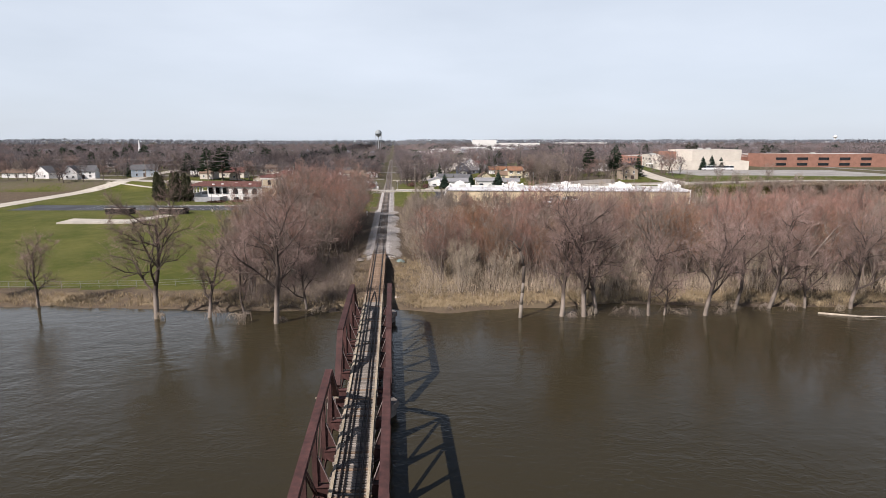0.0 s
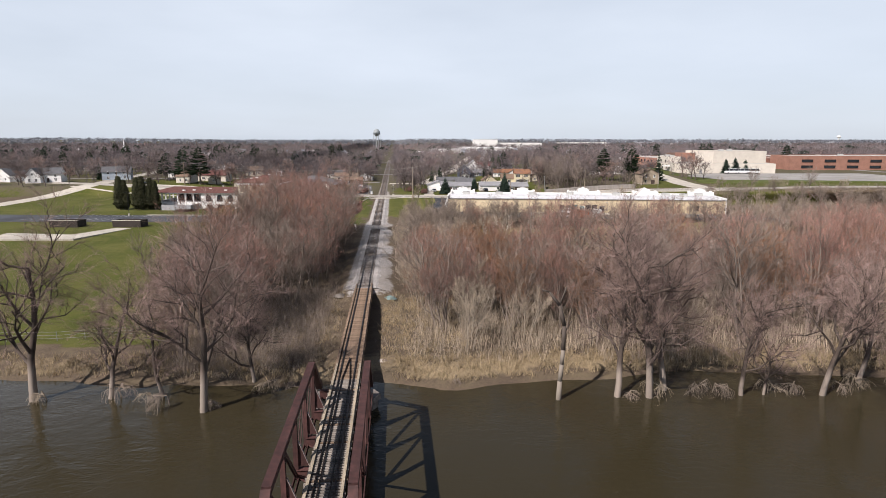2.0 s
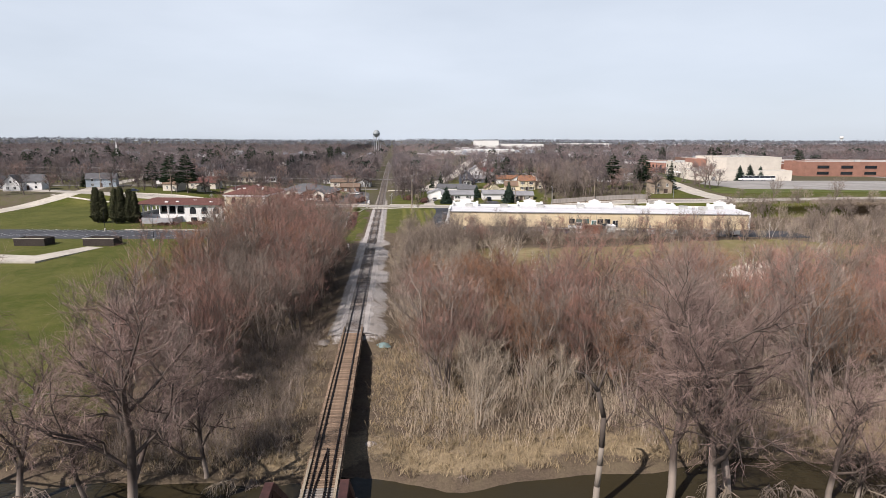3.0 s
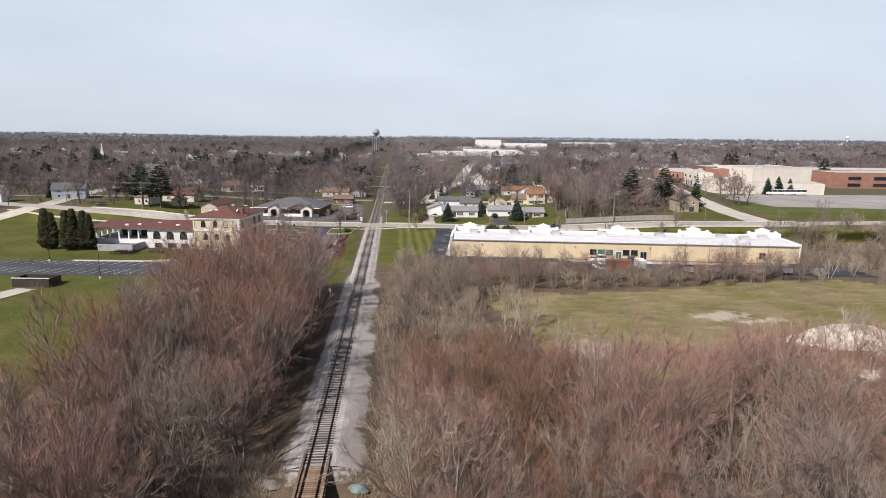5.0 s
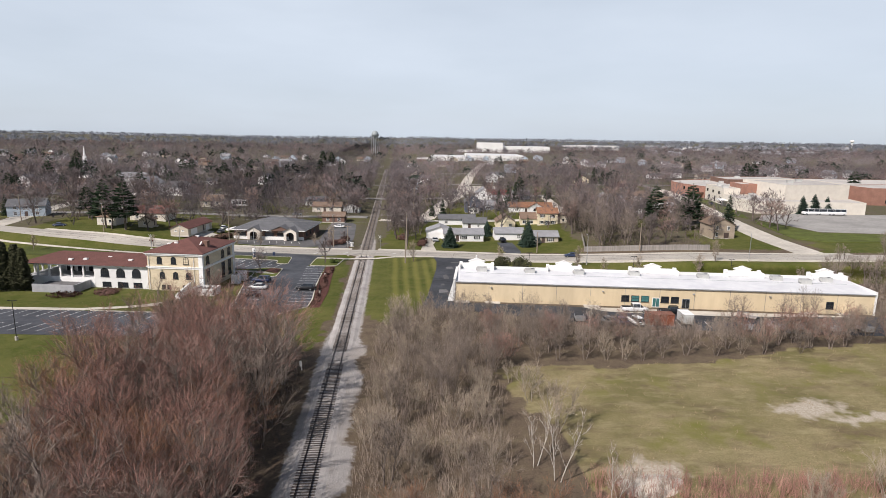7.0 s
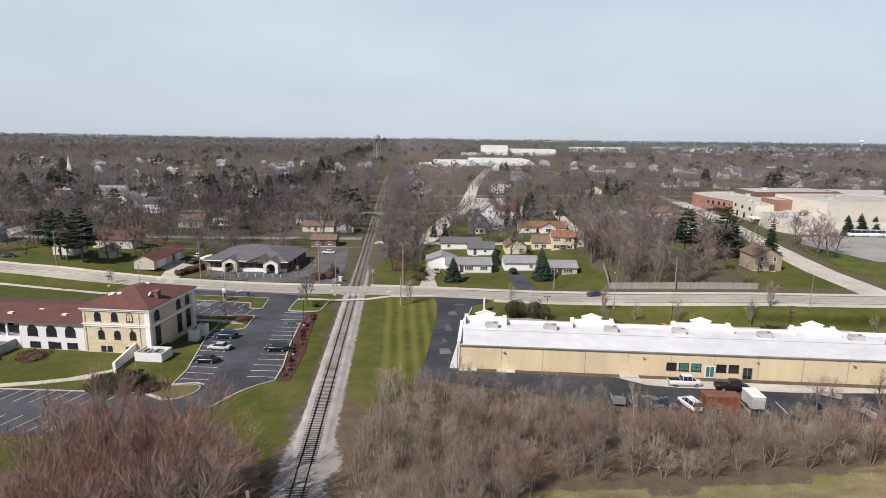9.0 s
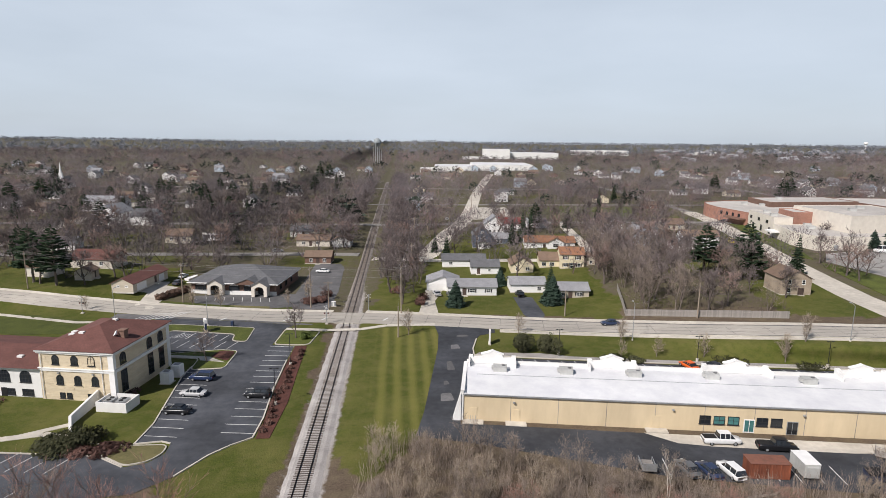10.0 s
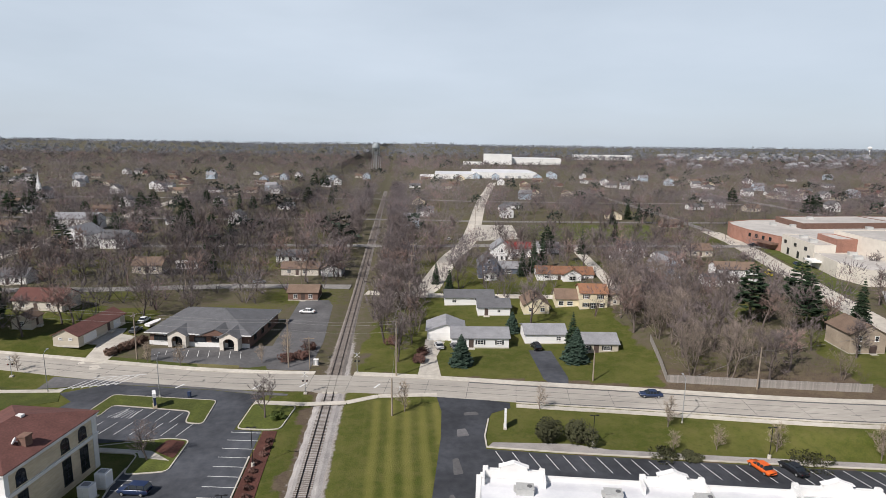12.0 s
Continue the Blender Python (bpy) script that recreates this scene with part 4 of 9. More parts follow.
for k in range(15):
    y = 226.0 + k * 2.78
    x = -9.3 - 0.75 * (y - 226) / 40
    bay_line(x, y, x - 5.4, y + 0.6)
for k in range(11):
    y = 226.2 + k * 2.78
    x = -26.2 - 2.3 * max(0, y - 230) / 22
    bay_line(x, y, x + 5.2, y - 0.75)
for k in range(26):
    x = -33.5 - k * 2.8
    y = 220.7 - (x + 30) * 0.12
    bay_line(x, y, x - 1.9, y - 4.9)
    bay_line(x - 3, y - 8.9, x - 4.9, y - 13.4)
for k in range(7):
    x = -24.5 - k * 2.75
    bay_line(x, 264.3 - (x + 24) * 0.11, x + 1.3, 268.7 - (x + 24) * 0.11)
for k in range(5):
    x = -26.5 - k * 2.7
    bay_line(x, 273.2 - (x + 25) * 0.22, x - 1.1, 269.4 - (x + 25) * 0.2)
for k in range(6):
    bay_line(-37.6 + k * 0.5, 275.4 - k * 0.2, -39.8 + k * 0.9, 272.2 - k * 0.1, 0.1, -0.006)
for run in (WEST_LOT[7:13], WEST_LOT[29:36], WEST_LOT[2:5]):
    k_line = Shape()
    for a, b in zip(run, run[1:]):
        k_line.beam((*a, 0.0), (*b, 0.0), 0.22, 0.24)
    whole("kerb", k_line, M_CONCRETE, "pale concrete kerb round the car park", "kerb", kind="structure")
whole("bay_markings", bay, M_LINE, "worn white parking bay lines on dark asphalt", "road marking", kind="structure")


def island(name, poly, top, label, r=1.2):
    poly = rounded(poly, r)
    k, inner = ring(poly, 0.2, -0.05, 0.13)
    t = thing(name, label, "kerbed island", pose(0, 0, 0), kind="structure")
    part("kerb", k, M_CONCRETE, t)
    part("planting", Shape().prism(inner, -0.05, 0.10), top, t)
    return t


island("sign_island", [(-44.6, 273.6), (-43.2, 282.2), (-21.7, 278.6), (-21.3, 268.6), (-24.8, 269.2), (-25.4, 273.9), (-40.9, 277.1), (-41.4, 272.2)], M_GRASS, "kerbed grass island in the car park")
island("tree_island", [(-28.3, 252.4), (-21.7, 253.0), (-21.6, 262.9), (-25.6, 263.7), (-36.4, 261.6), (-36.2, 259.6), (-28.6, 258.6)], M_GRASS, "kerbed grass island with mulch bed in the car park")
slab("mulch_bed", rounded([(-22.2, 256.8), (-22.1, 262.4), (-25.4, 263.0), (-26.4, 259.6)], 0.8), 0.0, 0.15, M_MULCH, "red-brown mulch bed on the island", "mulch bed")
slab("island_walk", [(-27.8, 257.4), (-22.6, 256.2), (-26.6, 259.4), (-35.6, 260.9), (-35.8, 259.8), (-28.6, 258.8)], 0.0, 0.125, M_CONCRETE, "pale concrete walk across the island")
island("lawn_corner", [(-14.9, 266.6), (-14.3, 276.8), (-5.6, 275.4), (-7.0, 266.0), (-9.9, 265.9)], M_GRASS, "kerbed lawn corner beside the car park entrance")
island("planted_tip", [(-30.6, 220.9), (-25.4, 217.4), (-22.5, 218.4), (-21.2, 220.6), (-21.4, 223.2), (-26.8, 223.2), (-36, 224.5), (-36.5, 222.0)], M_GRASS_DULL, "kerbed planted tip between the two car parks")
slab("mulch_strip", [(-9.9, 265.5), (-7.4, 265.5), (-6.9, 250), (-6.3, 237), (-6.8, 224.4), (-8.9, 224.4), (-8.9, 231), (-9.7, 243), (-9.9, 257)], -0.3, 0.03, M_MULCH, "long red-brown mulch strip beside the car park", "mulch bed")
slab("verge", [(-54.2, 283.6), (-52.4, 279.4), (-62, 276.2), (-75, 275.6), (-110, 286), (-110, 296), (-80, 291.4), (-66, 286.6)], -0.2, 0.02, M_GRASS, "mown green verge beside the drive", "grass")
k_line = Shape()
for a, b in zip([(-54.3, 284.4), (-66.6, 284.6), (-80, 289), (-120, 302)], [(-66.6, 284.6), (-80, 289), (-120, 302), (-150, 316)]):
    k_line.beam((*a, 0.0), (*b, 0.0), 1.5, 0.09)
whole("path", k_line, M_CONCRETE, "pale concrete footpath winding over the lawn", "path", kind="structure")
k_line = Shape()
for a, b in zip([(-36, 225.6), (-42, 227.5), (-50, 225.5), (-57, 224.4)], [(-42, 227.5), (-50, 225.5), (-57, 224.4), (-75, 225.9)]):
    k_line.beam((*a, -0.02), (*b, -0.02), 1.5, 0.09)
k_line.beam((-39.4, 230.5, -0.02), (-45.5, 226.7, -0.02), 1.2, 0.1)
whole("walk", k_line, M_CONCRETE, "pale concrete walk beside the car park", "path", kind="structure")
# road edges: kerb with walk on the far side, kerb and walk on the near side
far = [p for p in ROADLINE if -130 < p[0] < 160]
whole("far_walk", strip([p for p in far if p[0] > 1.8], 4.45, 6.4, -0.3, 0.07), M_CONCRETE, "pale concrete walk along the far kerb", "pavement", kind="structure")
whole("far_walk", strip([p for p in far if p[0] < -1.8], 4.45, 6.2, -0.3, 0.07), M_CONCRETE, "pale concrete walk along the far kerb", "pavement", kind="structure")
whole("near_walk", strip([p for p in far if p[0] > 31.5], -6.6, -5.2, -0.3, 0.07), M_CONCRETE, "pale concrete walk along the near kerb", "pavement", kind="structure")
whole("near_kerb", strip([p for p in far if p[0] > 31.5], -4.65, -4.4, -0.3, 0.13), M_CONCRETE, "pale concrete kerb along the road", "kerb", kind="structure")
k_line = Shape()
for a, b in zip([(-14.2, 277.6), (-4.3, 276.2), (3.8, 276.6), (10, 279.3)], [(-4.3, 276.2), (3.8, 276.6), (10, 279.3), (22, 279.6)]):
    k_line.beam((*a, 0.0), (*b, 0.0), 1.5, 0.1)
whole("near_walk", k_line, M_CONCRETE, "pale concrete walk curving over the railway crossing", "pavement", kind="structure")
whole("far_gutter", strip([p for p in far if p[0] > 24], 3.75, 4.25, -0.2, 0.006), M_ASPHALT_OLD, "dark stained gutter along the far kerb", "gutter", kind="structure")
whole("near_gutter", strip([p for p in far if p[0] > 31], -4.25, -3.7, -0.2, 0.006), M_ASPHALT_OLD, "dark stained gutter along the near kerb", "gutter", kind="structure")
joints = Shape()
for d in (-1.2, 1.4):
    strip(far, d - 0.06, d + 0.06, -0.1, 0.005, joints)
for k in range(0, len(far) - 1, 1):
    a, b = offset_line(far, -4.2)[k], offset_line(far, 4.2)[k]
    joints.beam((*a, 0.0), (*b, 0.0), 0.07, 0.008)
whole("road_joints", joints, M_ASPHALT_OLD, "dark sealed joints in the concrete road", "road joint", kind="structure")
marks = Shape()
for k in range(7):
    x = -54.5 + k * 1.55
    marks.beam((x, 286.6 + k * 0.35 - 1.6, 0.004), (x + 2.6, 291.6 + k * 0.35 - 1.6, 0.004), 0.25, 0.012)
for a, b in (((-55.6, 285.4), (-44.4, 288.0)), ((-51.6, 291.0), (-41.0, 292.6))):
    marks.beam((*a, 0.008), (*b, 0.008), 0.25, 0.012)
for x, y, a in ((-31.5, 286, 60), (-15.5, 285.0, 60), (-6.0, 285.5, 60), (9.6, 284.4, 60), (14.5, 283.5, 80)):
    marks.beam((x - 1.2 * math.cos(radians(a)), y - 1.2 * math.sin(radians(a)), 0.004), (x + 1.2 * math.cos(radians(a)), y + 1.2 * math.sin(radians(a)), 0.004), 0.4, 0.012)
whole("crosswalk_markings", marks, M_LINE, "white painted hatching and stop lines on the road", "road marking", kind="structure")
slab("entry_apron", [(-60, 285.6), (-46, 287.7), (-24, 283.8), (-13, 280.8), (-8.5, 280.4), (-8.3, 281.1), (-24, 284.6), (-46, 289.0), (-60, 292.0)], -0.2, 0.004, M_ASPHALT_OLD, "dark worn asphalt turning lane beside the road", "road")

# east side: drive, shop car park and yard
SHOP_AT = pose(23.8, 229.0, -0.05, 0, 0, -8.7)
slab("shop_drive", [(21.8, 279.5), (22.4, 272.0), (21.6, 262), (18.9, 242.8), (17.4, 232.2), (15.8, 224), (25.5, 221), (50.2, 211), (73.5, 205.8), (125, 199), (126, 211), (115, 213.3), (62, 221.3), (23.2, 227.8), (24.2, 236), (25.0, 240.6),
                    (27.5, 240.4), (114.5, 227.2), (116.5, 229), (117, 244), (90, 247.6), (68.9, 250.9), (41.9, 255.2), (29, 257.6), (30.2, 266.5), (32.0, 270.8), (36, 272.8), (36.3, 275.2)], -0.3, -0.012, M_ASPHALT, "dark asphalt drive and yard round the shops", "car park")
slab("rear_walk", [(52, 223.0), (56, 219.6), (61, 218.3), (81, 215.2), (90, 214.6), (112, 213.2), (112, 213.6)], -0.2, 0.03, M_CONCRETE, "pale concrete apron behind the shops")
bay = Shape()
for k in range(30):
    x = 30.5 + k * 2.75
    y = 257.0 - (x - 29.2) * 0.158 - 0.25 * math.sin(min(1, (x - 29) / 60) * 3.1)
    bay_line(x, y, x + 1.0, y - 4.6)
for k in range(9):
    bay_line(50.8 + k * 2.9, 210.9 - k * 0.42, 51.6 + k * 2.9, 215.4 - k * 0.42)
whole("bay_markings", bay, M_LINE, "worn white parking bay lines beside the shops", "road marking", kind="structure")
k_line = Shape()
for a, b in zip([(31.0, 268.5), (29.4, 262), (29.2, 258.2), (42, 255.8), (69, 251.5), (92, 248.2)], [(29.4, 262), (29.2, 258.2), (42, 255.8), (69, 251.5), (92, 248.2), (116, 244.8)]):
    k_line.beam((*a, 0.02), (*b, 0.02), 0.25, 0.22)
whole("kerb", k_line, M_CONCRETE, "pale concrete kerb round the shop lawn", "kerb", kind="structure")
slab("gravel_strip", [(29.6, 258.6), (42, 256.1), (69, 251.8), (92, 248.5), (116, 245.1), (116, 246.4), (92, 250.2), (69, 253.4), (50, 256.4), (44, 258.6), (30.5, 259.8)], -0.3, 0.0, M_BALLAST, "grey gravel strip beside the shop car park", "gravel")
# stains and patches on the worn drive
for k, (x, y, w, d) in enumerate(((24.5, 262, 2.2, 3), (22.8, 250, 1.6, 5), (20.5, 236, 2.5, 3.5), (26.5, 270, 3, 1.6), (21.5, 243, 1.2, 2))):
    slab("asphalt_patch", rounded([(x, y), (x + w, y + 0.3), (x + w - 0.4, y + d), (x + 0.2, y + d - 0.3)], 0.4), -0.2, -0.006, M_ASPHALT_OLD, "lighter worn patch in the asphalt drive", "asphalt patch")
# house drives beyond the road
slab("house_drive", [(18.3, 289.6), (23.5, 288.6), (23.2, 301), (26.0, 311.5), (21, 313.5), (20.4, 306)], -0.2, 0.0, M_CONCRETE, "pale concrete house drive")
slab("house_drive", [(46.8, 284.0), (50.6, 283.4), (51.6, 287), (52.0, 304), (46.5, 304.5), (46.0, 287)], -0.2, 0.0, M_ASPHALT, "dark asphalt house drive")
slab("office_lot", [(-46.6, 309.0), (-42.8, 299.2), (-21.5, 296.0), (-14, 294.4), (-6, 293.4), (-5.2, 313), (-6.5, 346), (-8.5, 352.5), (-17.5, 352.5), (-17.5, 310)], -0.2, -0.005, M_ASPHALT_OLD, "worn grey asphalt lot in front of the office", "car park")
bay = Shape()
for k in range(9):
    bay_line(-45 + k * 2.6, 308.5 - k * 0.32, -44 + k * 2.6, 304 - k * 0.32)
whole("bay_markings", bay, M_LINE, "faded white bay lines in front of the office", "road marking", kind="structure")
slab("office_verge", [(-44.5, 297.6), (-43.8, 300.4), (-22.2, 296.9), (-22, 294.6)], -0.2, 0.03, M_GRASS_DULL, "dull grass verge between office lot and road", "grass")
slab("garage_drive", [(-58.5, 299.6), (-53.4, 299.2), (-53.6, 306), (-54.6, 319), (-58.6, 321), (-59.5, 326), (-63.2, 326), (-64.6, 314.2), (-61, 313)], -0.2, 0.0, M_CONCRETE, "pale concrete drive beside the garage")

# side streets of the town
N_STREET, STREETS = [0], []


def street(pts, half, label, material=None):
    N_STREET[0] += 1
    STREETS.append((dense(pts, 12), half))
    z = -0.025 - 0.004 * N_STREET[0] + 0.02
    whole("side_street", strip(dense(pts, 20), -half, half, -0.3, z - 0.02), material or M_CONCRETE, label, "street", kind="structure")


street([(20, 358), (24.4, 368), (36, 420), (52, 478), (81, 650), (110, 800), (130, 900)], 4.2, "pale concrete side street between houses")
M_STREET = mat("worn_grey_street", (0.27, 0.255, 0.235), (0.19, 0.18, 0.168), 0.8, 0.88, 0, 0.003, 0.15, 10)
street([(-400, 372), (-120, 371), (-27, 371.5), (-3, 370)], 3.0, "worn grey residential street crossing behind the office", M_STREET)
street([(3, 362), (20, 358.2), (41, 357.2), (66, 356.6), (82, 358), (92, 372), (100, 440), (104, 455)], 2.6, "pale lane behind the houses")
street([(-300, 458), (-3, 452), (23, 450), (57.8, 456), (98.7, 457), (170, 457), (330, 455)], 3.4, "worn grey residential cross street", M_STREET)
street([(-350, 560), (-3, 548), (60, 545), (340, 545)], 3.2, "worn grey residential cross street", M_STREET)
street([(-350, 690), (-3, 680), (80, 672), (340, 660)], 3.2, "worn grey residential cross street", M_STREET)
street([(-142, 150), (-143, 230), (-142.5, 306), (-146, 340), (-152, 372), (-160, 480), (-170, 700)], 4.2, "pale concrete street leading past the lawns")
street([(146, 269), (150, 300), (161, 345), (172, 385), (184, 430), (194, 470), (200, 506)], 5.0, "wide pale concrete street beside the school")
street([(200, 506), (206, 600), (210, 800)], 3.0, "worn grey street running on past the school", M_STREET)
street([(-330, 320), (-330, 800)], 3.4, "worn grey residential street", M_STREET)
street([(330, 262), (335, 800)], 3.6, "worn grey residential street", M_STREET)
slab("school_lot", [(178, 350), (182, 315), (262, 294), (300, 297), (300, 364), (206, 370), (190, 366)], -0.3, -0.01, mat("pale_worn_asphalt", (0.33, 0.315, 0.295), (0.25, 0.24, 0.225), 1.2, 0.9, 0, 0.003, 0.14, 8), "pale worn school car park", "car park")
slab("church_lot", [(44, 470), (56, 500), (62, 528), (84, 528), (79, 478), (58, 470)], -0.3, -0.01, M_CONCRETE, "pale bare car park behind the houses", "car park")
slab("school_green", [(175.5, 354), (186, 378), (192, 404), (203, 447), (196, 450), (184, 402), (172, 366)], -0.2, 0.03, M_GRASS, "long green verge beside the school street", "grass")
slab("school_green", [(160, 300), (170, 340), (175.5, 349), (180.5, 313), (262, 292.5), (262, 286), (168, 292)], -0.2, 0.02, M_GRASS, "green verge beside the school car park", "grass")
slab("play_green", [(84, 476), (150, 476), (173, 530), (94, 530)], -0.2, 0.02, M_GRASS, "open green playing field in the town", "grass")

slab("verge", [(-53.6, 300.6), (-53.2, 303.6), (-32.0, 297.9), (-31.4, 296.4), (-36.4, 295.9)], -0.2, 0.05, M_GRASS, "narrow grass verge between the office lot and the road", "grass")
slab("verge", [(-21.3, 293.4), (-21.0, 295.2), (-16.2, 296.3), (-14.9, 292.7)], -0.2, 0.05, M_GRASS, "small grass verge between the office lot and the road", "grass")
slab("drive_apron", [(-60.0, 297.0), (-52.6, 295.4), (-52.3, 300.2), (-59.2, 301.2)], -0.2, -0.004, M_CONCRETE, "pale concrete apron where the drive meets the road")


# ---- buildings ----
M_STONE = mat("cream_stone", (0.66, 0.57, 0.42), (0.55, 0.45, 0.31), 0.5, 0.9, 0, 0.012, 0.1, 5, stretch=(0.5, 0.5, 2.2))
M_STUCCO = mat("white_stucco", (0.76, 0.75, 0.72), (0.68, 0.67, 0.65), 1.5, 0.85, 0, 0.003, 0.05)
M_TAN = mat("tan_metal_wall", (0.66, 0.54, 0.36), (0.58, 0.47, 0.31), 2.0, 0.75, 0, 0.002, 0.06, 5, stretch=(1, 1, 0.3))
M_MEMBRANE = mat("white_roof_membrane", (0.72, 0.72, 0.72), (0.58, 0.58, 0.6), 3.0, 0.6, 0, 0.002, 0.06, 4)
M_ROOF_BROWN = mat("red_brown_shingles", (0.155, 0.07, 0.058), (0.1, 0.046, 0.04), 0.25, 0.95, 0, 0.012, 0.1, 8, stretch=(1, 1, 1))
M_ROOF_GREY = mat("dark_grey_shingles", (0.15, 0.15, 0.158), (0.095, 0.096, 0.1), 0.25, 0.95, 0, 0.012, 0.1, 8)
M_ROOF_PALE = mat("pale_grey_shingles", (0.30, 0.30, 0.31), (0.21, 0.21, 0.22), 0.25, 0.95, 0, 0.012, 0.1, 8)
M_ROOF_RUST = mat("rust_brown_shingles", (0.30, 0.15, 0.085), (0.2, 0.1, 0.06), 0.25, 0.95, 0, 0.012, 0.1, 8)
M_ROOF_TAN = mat("brown_shingles", (0.21, 0.145, 0.105), (0.14, 0.1, 0.075), 0.25, 0.95, 0, 0.012, 0.1, 8)
M_SIDING = mat("white_siding", (0.80, 0.79, 0.77), (0.71, 0.70, 0.69), 1.0, 0.75, 0, 0, 0.05, stretch=(0.1, 0.1, 6))
M_CREAM = mat("cream_siding", (0.74, 0.65, 0.47), (0.66, 0.58, 0.42), 1.0, 0.75, 0, 0, 0.05, stretch=(0.1, 0.1, 6))
M_BEIGE = mat("beige_siding", (0.52, 0.46, 0.37), (0.44, 0.39, 0.31), 1.0, 0.75, 0, 0, 0.08, stretch=(0.1, 0.1, 6))
M_BLUEGREY = mat("slate_blue_siding", (0.12, 0.14, 0.18), (0.09, 0.105, 0.14), 1.0, 0.75, 0, 0, 0.08, stretch=(0.1, 0.1, 6))
M_PALEBLUE = mat("pale_blue_siding", (0.48, 0.55, 0.62), (0.4, 0.47, 0.54), 1.0, 0.75, 0, 0, 0.08, stretch=(0.1, 0.1, 6))
M_BRICK = mat("red_brick", (0.36, 0.19, 0.14), (0.27, 0.14, 0.105), 0.4, 0.9, 0, 0.006, 0.1, 8)
M_BRICK_DARK = mat("brown_brick", (0.2, 0.12, 0.09), (0.14, 0.085, 0.066), 0.4, 0.9, 0, 0.006, 0.1, 8)
M_CREAMWALL = mat("cream_block_wall", (0.66, 0.61, 0.53), (0.58, 0.53, 0.46), 2.0, 0.85, 0, 0.002, 0.05)
M_TRIM_BLACK = mat("black_shutter", (0.03, 0.03, 0.033), None, 0.6, 0.7)
M_DOOR_RED = mat("dark_house_door", (0.1, 0.07, 0.06), None, 0.6, 0.6)
M_TEAL = mat("teal_window_film", (0.07, 0.2, 0.19), (0.05, 0.14, 0.14), 1, 0.25)
M_RUSTBOX = mat("rusty_red_container", (0.26, 0.085, 0.045), (0.15, 0.05, 0.03), 0.7, 0.75, 0, 0.003, 0.18, 5, stretch=(1, 1, 0.3))
M_WOOD_GREY = mat("weathered_grey_board", (0.36, 0.33, 0.3), (0.24, 0.22, 0.2), 0.4, 0.9, 0, 0.004, 0.15, stretch=(1, 1, 0.2))

WINDOW_CACHE = {}


M_GREYWALL = mat("grey_painted_wall", (0.34, 0.34, 0.35), (0.26, 0.26, 0.27), 1.0, 0.85, 0, 0.003, 0.12)
M_UNIT = mat("light_grey_unit_paint", (0.5, 0.5, 0.48), (0.4, 0.4, 0.385), 0.5, 0.6)
M_UNIT_DARK = mat("grey_fan_grille", (0.14, 0.14, 0.14), None, 0.3, 0.6)


def outline(w, h, arch):
    if not arch:
        return [(-w / 2, 0), (w / 2, 0), (w / 2, h), (-w / 2, h)]
    r = w / 2
    return [(-r, 0), (r, 0)] + [(r * math.cos(a), h - r + r * math.sin(a)) for a in [math.pi * k / 8 for k in range(9)]]


def window(parent, m, w, h, arch=False, frame_mat=None, bars=(1, 1), sill=True, glass=None, name="window"):
    """A framed window on a wall that faces -y in the pose m (x: middle, z: sill)."""
    frame_mat, glass = frame_mat or M_WHITE, glass or M_GLASS
    key = (round(w, 2), round(h, 2), arch, frame_mat.name, bars, sill, glass.name)
    if key not in WINDOW_CACHE:
        s = Shape()
        o = outline(w, h, arch)
        c = (0, h / 2)
        inn = [(x * (1 - 0.16 / w), c[1] + (z - c[1]) * (1 - 0.16 / h)) for x, z in o]
        n = len(o)
        v = [(x, y, z) for y in (-0.07, 0.02) for row in (o, inn) for x, z in row]
        f = []
        for i in range(n):
            j = (i + 1) % n
            f += [(i, j, n + j, n + i), (j, i, 2 * n + i, 2 * n + j), (n + i, n + j, 3 * n + j, 3 * n + i)]
        s.add(v, f)
        for k in range(1, bars[0]):
            x = -w / 2 + w * k / bars[0]
            s.box(x - 0.03, x + 0.03, -0.055, 0.0, 0.05, h - 0.05 if not arch else h - 0.1)
        for k in range(1, bars[1]):
            z = h * k / bars[1]
            s.box(-w / 2 + 0.05, w / 2 - 0.05, -0.05, 0.0, z - 0.03, z + 0.03)
        if sill:
            s.box(-w / 2 - 0.08, w / 2 + 0.08, -0.12, 0.02, -0.1, 0)
        g = Shape().wallprism(inn, -0.03, -0.005)
        WINDOW_CACHE[key] = (s.mesh(name, frame_mat), g.mesh("pane", glass))
    a, b = WINDOW_CACHE[key]
    ob = part(name, a, None, parent, at=m)
    part("pane", b, None, ob)
    return ob


def side_pose(side, u, z, w, d):
    """Pose of something on one wall of a box that is w by d: s, e, n or w; u metres along it."""
    return {"s": pose(u, 0, z), "e": pose(w, u, z, 0, 0, 90), "n": pose(w - u, d, z, 0, 0, 180), "w": pose(0, d - u, z, 0, 0, -90)}[side]


def gable_walls(w, d, h, rise, along="x"):
    s = Shape()
    if along == "x":
        prof = [(0, 0), (d, 0), (d, h), (d / 2, h + rise), (0, h)]
        n = 5
        v = [(x, y, z) for x in (0, w) for y, z in prof]
        s.add(v, [(0, 1, 2, 3, 4)[::-1], (5, 6, 7, 8, 9), (0, 1, 6, 5), (1, 2, 7, 6), (4, 0, 5, 9), (2, 3, 8, 7), (3, 4, 9, 8)])
    else:
        s.wallprism([(0, 0), (w, 0), (w, h), (w / 2, h + rise), (0, h)], 0, d)
    return s


